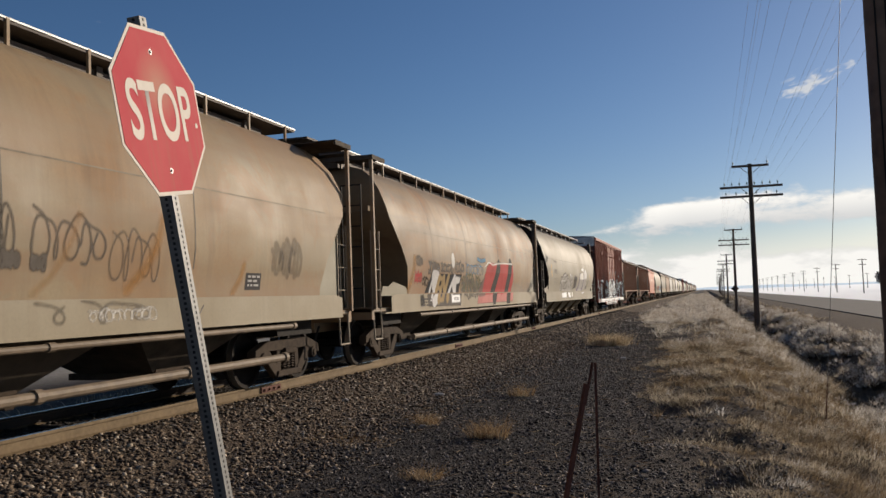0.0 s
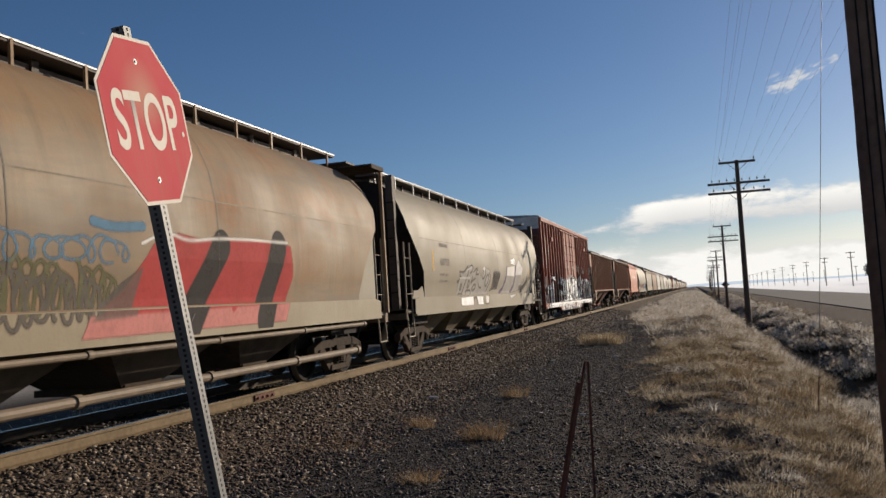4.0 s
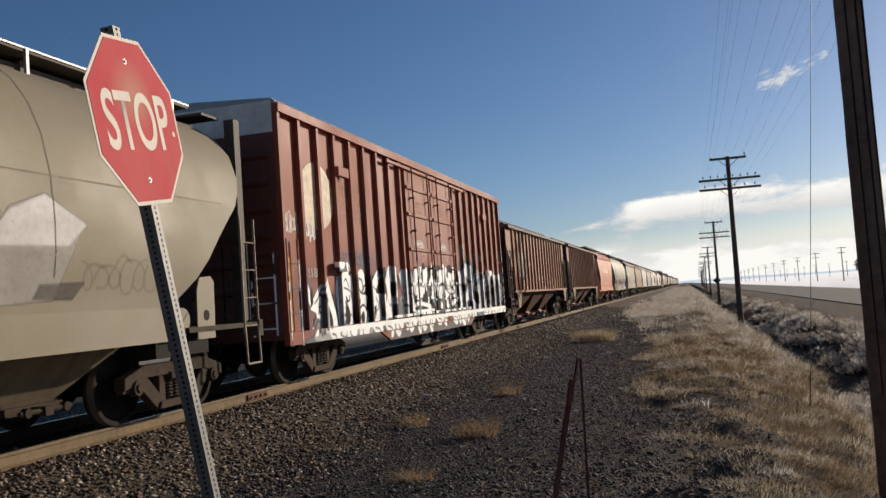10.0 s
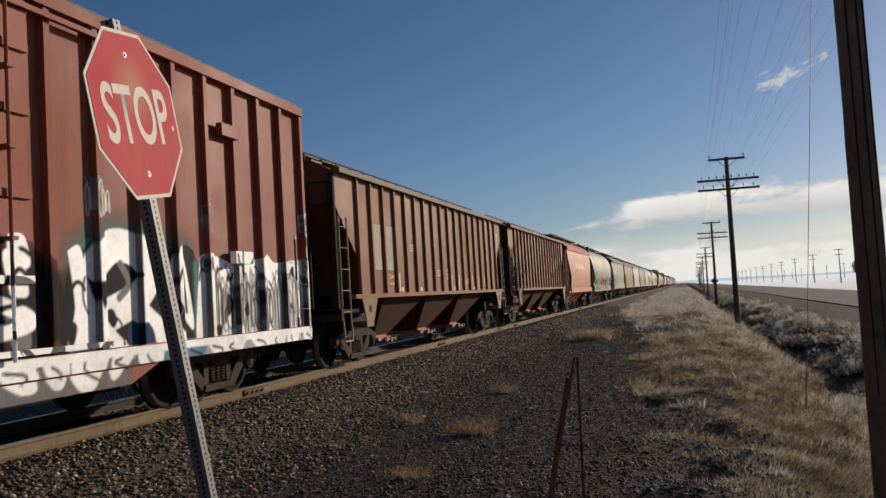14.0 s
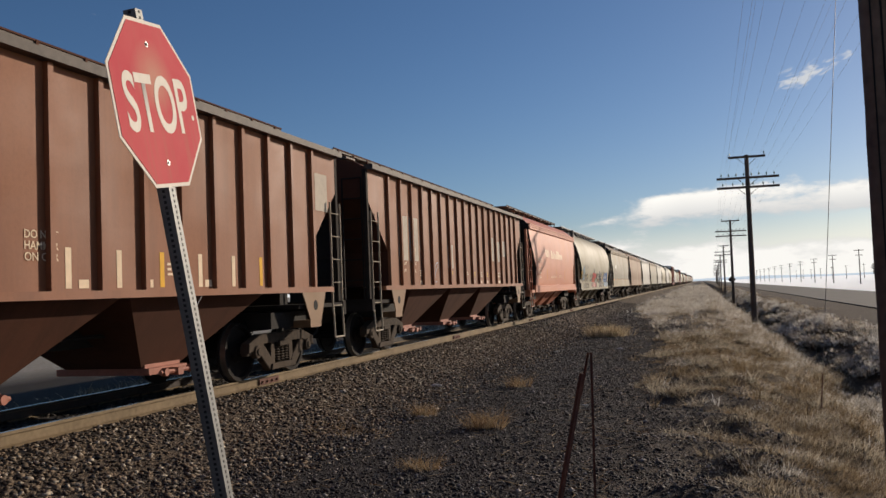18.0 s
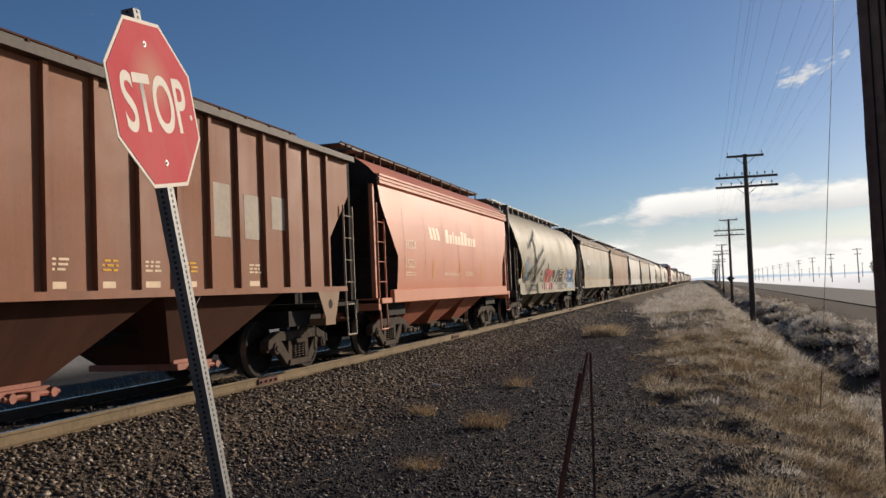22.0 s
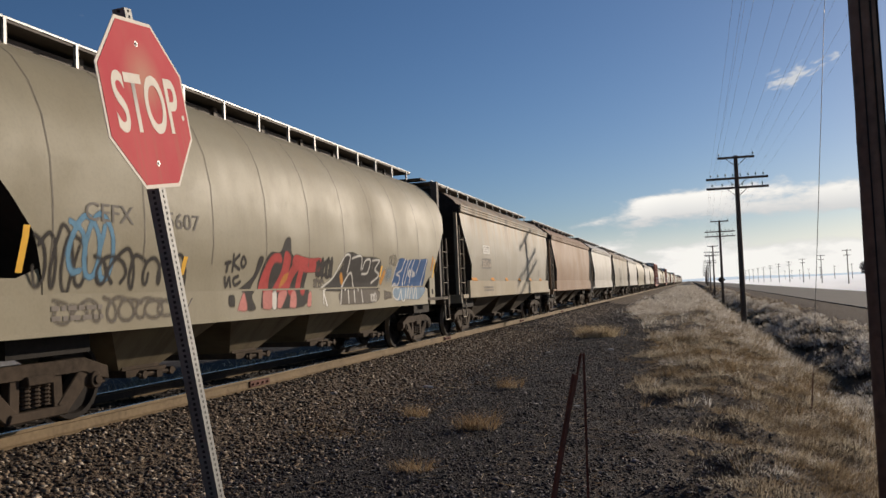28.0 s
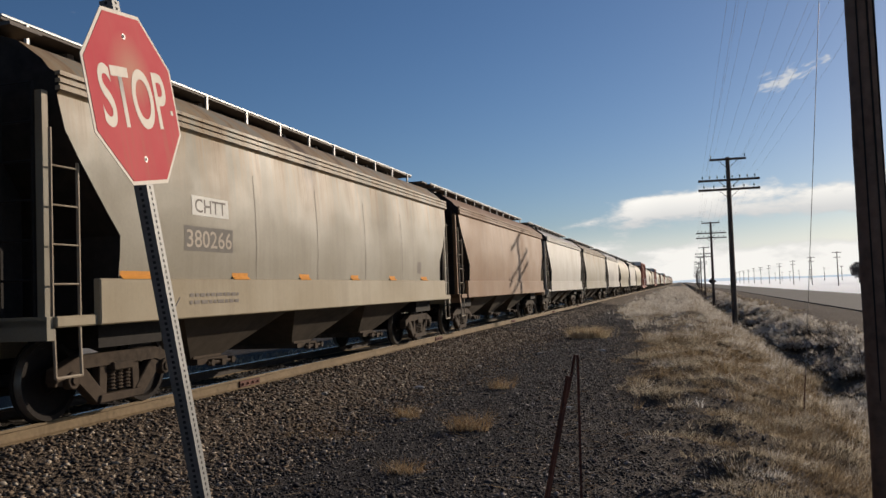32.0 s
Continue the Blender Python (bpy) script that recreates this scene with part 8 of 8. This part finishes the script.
def blades(cx, cy, cz, count, radius, height, width, rs, spread=0.5):
    """Tufts of bent blades round the centres: arrays of vertices and triangles."""
    n = len(cx)
    tot = n * count
    rep = np.repeat(np.arange(n), count)
    a = rs.uniform(0, 2 * np.pi, tot)
    r = radius[rep] * np.sqrt(rs.uniform(0, 1, tot))
    bx, by = cx[rep] + r * np.cos(a), cy[rep] + r * np.sin(a)
    h = height[rep] * rs.uniform(0.45, 1.1, tot)
    la = a + rs.uniform(-0.9, 0.9, tot)
    lean = spread * h * rs.uniform(0.1, 1.0, tot)
    wd = width[rep] * rs.uniform(0.6, 1.3, tot)
    wa = rs.uniform(0, np.pi, tot)
    wx, wy = np.cos(wa) * wd, np.sin(wa) * wd
    bz = cz[rep] - 0.02
    mx_, my_ = bx + 0.35 * lean * np.cos(la), by + 0.35 * lean * np.sin(la)
    tx, ty = bx + lean * np.cos(la), by + lean * np.sin(la)
    v = np.stack([np.stack([bx - wx, by - wy, bz], -1), np.stack([bx + wx, by + wy, bz], -1),
                  np.stack([mx_ - wx * 0.7, my_ - wy * 0.7, bz + h * 0.6], -1), np.stack([mx_ + wx * 0.7, my_ + wy * 0.7, bz + h * 0.6], -1),
                  np.stack([tx, ty, bz + h], -1)], 1)
    f = np.array([(0, 1, 3), (0, 3, 2), (2, 3, 4)])[None] + 5 * np.arange(tot)[:, None, None]
    return v.reshape(-1, 3), f.reshape(-1, 3)


def lumps(x, y, k=0.55, seed=0.0):
    return np.array([noise.noise((a * k, b * k, seed)) for a, b in zip(x, y)])


def grass_stuff(name, label, v, f, mat):
    tagged(new(name, quick_mesh(name, v, f, mat)), label, "grass", kind="stuff")


def verge():
    rs = np.random.RandomState(21)

    def field(n, y0, y1, x1, power, count, rad, hgt, wid, mat, name, label, thin=0.0, x0=None, spread=1.5, seed=3.3):
        y = y0 + (y1 - y0) * rs.uniform(0, 1, n) ** power
        e = np.interp(y, EDGE_Y, EDGE_X) if x0 is None else np.full(n, x0)
        x = e - 0.5 + (x1 - e + 0.5) * rs.uniform(0, 1, n)
        lump = 0.8 * lumps(x, y, 0.7, seed) + 0.7 * lumps(x, y, 2.1, seed + 4) + 0.45 * lumps(x, y, 4.5, seed + 2)
        keep = lump > thin
        if x0 is None:
            # thinning out raggedly towards the gravel
            inner = (x - e + 0.9 * lumps(x, y, 1.1, 5.5) + 0.5 * lumps(x, y, 4.0, 1.5)) / 0.6
            keep &= rs.uniform(0, 1, n) < np.clip(inner, 0.0, 1)
            bare = ((x - 7.5) / 1.3) ** 2 + ((y - 37) / 9.0) ** 2
            keep &= (bare > 1) | (rs.uniform(0, 1, n) < 0.12)
            for px, py, pr in ((8.55, 10.6, 0.42), (8.0, 13.3, 0.25), (9.0, 17.0, 0.5)):
                keep &= (((x - px) / pr) ** 2 + ((y - py) / pr / 1.2) ** 2 > 1) | (rs.uniform(0, 1, n) < 0.15)
        x, y, lump = x[keep], y[keep], lump[keep]
        m = len(x)
        hgt = hgt * np.clip(0.45 + (y - 6) / 14, 0.45, 1.0) if x0 is None else hgt
        z = ground_z(x, y)
        dist = np.clip(y / 14, 0.7, 6)
        v, f = blades(x, y, z, count, rad * rs.uniform(0.5, 1.5, m), hgt * (0.6 + 0.9 * np.clip(lump, -0.3, 0.9)) * rs.uniform(0.5, 1.5, m), wid * dist, rs, spread)
        grass_stuff(name, label, v, f, mat)
    field(30000, 4.5, 30, 11.6, 1.35, 10, 0.10, 0.12, 0.0042, M_GRASS, "verge_grass", "dry tan matted verge grass", -0.14, spread=2.4)
    field(12000, 4.5, 26, 11.4, 1.3, 8, 0.16, 0.045, 0.0034, M_STRAW, "verge_thatch", "flattened brown thatch between the grass", -0.9, spread=5.0, seed=5.9)
    field(4600, 4.5, 30, 11.6, 1.3, 24, 0.08, 0.19, 0.0040, M_GRASS, "verge_tussocks", "tan grass tussocks tipped with frost", 0.05, spread=1.3, seed=8.1)
    field(3800, 4.5, 32, 11.2, 1.2, 26, 0.11, 0.125, 0.0030, M_FROST, "frosted_tussocks", "white frosted grass heads in the verge", 0.2, spread=1.9, seed=12.7)
    field(6500, 26, 80, 11.6, 1.4, 12, 0.22, 0.20, 0.0030, M_GRASS, "far_verge_grass", "pale dry grass along the track", -0.35, spread=1.9)
    field(4000, 26, 80, 11.2, 1.4, 24, 0.2, 0.30, 0.0022, M_FROST, "far_frosted_tussocks", "frosted grass clumps along the track", 0.1, spread=1.3, seed=12.7)
    field(4200, 46, 330, 10.6, 1.9, 20, 0.32, 0.36, 0.0026, M_FROST, "frosted_grass_strip", "tall frosted grass strip between track and poles", -0.15, spread=1.2)
    field(4000, 14, 120, 14.6, 1.5, 14, 0.2, 0.10, 0.0024, M_STEM, "embankment_grass", "short brown grass on the highway embankment", 0.25, x0=13.6, spread=1.8)
    field(500, 9, 60, 11.4, 1.3, 34, 0.14, 0.24, 0.0022, M_FROST, "frosted_weeds", "white frosted weeds at the ditch", 0.1, x0=9.9, spread=0.9)
    field(900, 60, 300, 15.2, 1.6, 16, 0.6, 0.3, 0.003, M_GRASS, "road_edge_grass", "dry grass beside the highway", -0.2, x0=12.0)
    field(700, 6, 60, -3.4, 1.3, 16, 0.3, 0.3, 0.005, M_GRASS, "far_side_grass", "dry grass beyond the track", -0.2, x0=-9.0)


verge()


def ditch_brush():
    """Low rounded bushes on the far bank of the ditch: dark stems inside, frosted sprigs outside."""
    rs = np.random.RandomState(33)
    n = 620
    y = 13 + 150 * rs.uniform(0, 1, n) ** 1.7
    x = 11.9 + 1.75 * rs.uniform(0, 1, n) + 0.25 * np.sin(y * 0.6) + 0.2 * np.sin(y * 0.23 + 1)
    x = x - 1.6 * np.clip((24 - y) / 12, 0, 1)
    r = rs.uniform(0.20, 0.48, n)
    h = r * rs.uniform(0.85, 1.25, n)
    z = ground_z(x, y)
    v, f = blades(x, y, z, 60, r * 0.5, h * 0.95, np.full(n, 0.004) * np.clip(y / 18, 0.8, 5), rs, 1.0)
    grass_stuff("brush_stems", "dark stems of low brush on the ditch bank", v, f, M_STEM)
    k = 42
    rep = np.repeat(np.arange(n), k)
    d = rs.randn(n * k, 3)
    d /= np.linalg.norm(d, axis=1)[:, None]
    d[:, 2] = np.abs(d[:, 2]) * 0.75 + 0.38
    q = rs.uniform(0.72, 1.05, n * k)
    cx, cy = x[rep] + d[:, 0] * r[rep] * q, y[rep] + d[:, 1] * r[rep] * q
    cz = z[rep] + d[:, 2] * h[rep] * q - 0.03
    v, f = blades(cx, cy, cz, 5, np.full(n * k, 0.03) * np.clip(y[rep] / 25, 1, 3), np.full(n * k, 0.12), 0.0042 * np.clip(y[rep] / 16, 0.8, 5), rs, 1.6)
    grass_stuff("frosted_brush", "white frosted sprigs of low brush along the ditch", v, f, M_FROST)


ditch_brush()


def litter():
    rs = np.random.RandomState(44)
    n = 900
    y = 5 + 22 * rs.uniform(0, 1, n) ** 1.3
    x = 7.2 - 4.4 * rs.uniform(0, 1, n) ** 1.6
    a = rs.uniform(0, np.pi, n)
    ln, w = rs.uniform(0.02, 0.09, n) * (1 + (rs.uniform(0, 1, n) > 0.96)), 0.0022 * np.clip(y / 9, 0.8, 2)
    z = ground_z(x, y) + rs.uniform(0.012, 0.03, n)
    dx, dy = np.cos(a) * ln, np.sin(a) * ln
    px, py = -np.sin(a) * w, np.cos(a) * w
    tilt = rs.uniform(-0.012, 0.02, n)
    v = np.stack([np.stack([x - dx - px, y - dy - py, z], -1), np.stack([x - dx + px, y - dy + py, z + 0.003], -1),
                  np.stack([x + dx + px, y + dy + py, z + tilt + 0.003], -1), np.stack([x + dx - px, y + dy - py, z + tilt], -1)], 1)
    f = np.arange(4 * n).reshape(-1, 4)
    grass_stuff("straw_litter", "pale bits of straw scattered over the gravel", v.reshape(-1, 3), f, M_STRAW)


litter()


def tuft(x, y, r, h, count, seed, mat, label, wide=1.0):
    rs = np.random.RandomState(seed)
    k = max(3, int(count / 26))
    cx, cy = rs.randn(k) * r * 0.5 * wide, rs.randn(k) * r * 0.4
    v, f = blades(cx, cy, np.zeros(k), 26, np.full(k, r * 0.45), np.full(k, h) * rs.uniform(0.6, 1.1, k), np.full(k, 0.0016 + 0.00016 * y), rs, 1.9)
    ob = new("grass_tuft", quick_mesh("grass_tuft", v, f, mat))
    ob.location = (x, y, float(ground_z(x, y)))
    tagged(ob, label, "grass", "grass tufts in the gravel", "stuff")


for spec in ((5.24, 10.1, 0.17, 0.33, 380, 1, M_STRAW, "straw coloured grass tuft in dark gravel", 1.0), (4.77, 14.4, 0.15, 0.26, 200, 2, M_STRAW, "small dry grass tuft in gravel"),
             (4.13, 11.05, 0.16, 0.24, 260, 3, M_STRAW, "small dry grass tuft in gravel"), (5.19, 7.7, 0.18, 0.19, 220, 4, M_STRAW, "low flattened dry grass tuft in gravel", 1.3),
             (4.75, 28.3, 0.48, 0.50, 1400, 5, M_BLOND, "broad pale grass clump in the gravel road", 1.25), (3.2, 9.7, 0.35, 0.08, 200, 6, M_STRAW, "sparse low weeds in the ballast", 1.5),
             (3.75, 9.6, 0.3, 0.09, 160, 7, M_STRAW, "sparse low weeds in the ballast", 1.3), (2.9, 10.3, 0.3, 0.07, 120, 8, M_STRAW, "sparse low weeds in the ballast", 1.3)):
    tuft(*spec)


def pale_stones():
    for i, (x, y, s) in enumerate(((3.24, 14.36, 0.085), (5.75, 22.6, 0.07), (3.4, 18.4, 0.05), (6.2, 12.1, 0.04), (4.2, 21.9, 0.06), (4.1, 10.9, 0.04), (2.2, 12.6, 0.05))):
        bm = bmesh.new()
        bmesh.ops.create_icosphere(bm, subdivisions=2, radius=1.0)
        rnd = random.Random(i)
        for v in bm.verts:
            v.co = Vector((v.co.x * 1.3, v.co.y * 0.8, v.co.z * 0.45)) * s * rnd.uniform(0.85, 1.12)
        ob = new("pale_stone", mesh_of(bm, "pale_stone", plain("pale_limestone", (0.52, 0.48, 0.42), 0.8)))
        ob.location = (x, y, float(ground_z(x, y)) + s * 0.25)
        tagged(ob, "pale flat stone lying in the gravel", "stone", "pale stones in the gravel")


pale_stones()


def far_things():
    # pole line across the highway
    for i in range(12):
        y = 270 + i * 55
        p = thing("far_utility_pole", "slender utility pole beyond the frosty field", "utility pole", pose(52.0 + 0.008 * (y - 270), y, -1.0), "poles beyond the highway")
        bm = bmesh.new()
        bm_tube(bm, (0, 0, 0), (0, 0, 10.0), 0.17, 8, 0.12)
        part("pole", bm, M_POLE, p)
        for z, w in ((9.7, 1.3), (8.3, 1.0)):
            bm = bmesh.new()
            bm_box(bm, -w, w, -0.08, 0.08, z - 0.09, z + 0.09)
            part("crossarm", bm, M_POLE, p)
    for i in range(9):
        y = 420 + i * 70
        p = thing("far_utility_pole", "small distant utility pole across the field", "utility pole", pose(96 + 0.01 * y, y, -1.0), "distant poles across the field")
        bm = bmesh.new()
        bm_tube(bm, (0, 0, 0), (0, 0, 9.0), 0.2, 6, 0.14)
        bm_box(bm, -1.0, 1.0, -0.1, 0.1, 8.4, 8.6)
        part("pole", bm, M_POLE, p)
    # low hills on the horizon; their haze is a pale blue emission
    hill_glow, n, l, b = node_mat("glowing_far_hills", 1.0, 0.0, 0.0)
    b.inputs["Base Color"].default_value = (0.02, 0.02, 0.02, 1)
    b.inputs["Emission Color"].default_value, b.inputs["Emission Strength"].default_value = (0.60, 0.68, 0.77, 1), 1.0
    rs = np.random.RandomState(8)
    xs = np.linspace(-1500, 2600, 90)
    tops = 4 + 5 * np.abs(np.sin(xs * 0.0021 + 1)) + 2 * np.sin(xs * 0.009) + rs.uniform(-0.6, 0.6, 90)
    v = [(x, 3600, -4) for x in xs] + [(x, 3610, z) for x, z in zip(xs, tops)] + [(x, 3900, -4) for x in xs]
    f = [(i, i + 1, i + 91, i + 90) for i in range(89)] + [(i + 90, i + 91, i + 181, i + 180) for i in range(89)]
    tagged(new("far_hills", quick_mesh("far_hills", v, f, hill_glow, True)), "low far hills glowing pale blue in place of haze", "hills", kind="structure")
    # back of a diamond road sign
    s = thing("warning_sign", "grey back of a diamond road sign on a post", "road sign", pose(12.2, 130, -0.9))
    bm = bmesh.new()
    bm_plate(bm, [(-0.55, 2.65), (0, 3.2), (0.55, 2.65), (0, 2.1)], -0.01, 0.01)
    for v in bm.verts:
        v.co = (v.co.y, v.co.x, v.co.z)
    part("sign_plate", bm, M_BLACK, s)
    bm = bmesh.new()
    bm_box(bm, -0.04, 0.04, 0.02, 0.10, 0, 3.0)
    part("post", bm, M_POLE, s)
    # tree beyond the field
    leaf = plain("bare_twig_mass", (0.07, 0.06, 0.055), 0.9)
    for k, (x, y, h) in enumerate(((71.5, 345, 8.2), (77, 352, 7.0))):
        t = thing("tree", "dark bare tree at the edge of the field", "tree", pose(x, y, -1.2))
        rnd = random.Random(k + 3)
        bm = bmesh.new()
        bm_tube(bm, (0, 0, 0), (0.1, 0, h * 0.45), 0.35, 8, 0.2)
        tips = []
        for i in range(9):
            a = rnd.uniform(0, 6.28)
            b = Vector((math.cos(a) * rnd.uniform(1, 3), math.sin(a) * rnd.uniform(1, 3), h * rnd.uniform(0.5, 0.95)))
            bm_tube(bm, (0.1, 0, h * rnd.uniform(0.25, 0.45)), b, 0.13, 6, 0.04)
            tips.append(b)
        part("trunk", bm, leaf, t)
        rs = np.random.RandomState(k)
        n = 2600
        d = rs.randn(n, 3)
        d /= np.linalg.norm(d, axis=1)[:, None]
        c = d * (rs.uniform(0, 1, (n, 1)) ** 0.4) * np.array([3.4, 3.4, h * 0.36]) + np.array([0, 0, h * 0.62])
        c += 0.5 * np.array([noise.noise_vector(p * 0.6) for p in c])
        o = rs.randn(n, 3, 3) * 0.20
        ob = part("crown", quick_mesh("crown", (c[:, None] + o).reshape(-1, 3), np.arange(3 * n).reshape(-1, 3), leaf), None, t)


far_things()


motions()
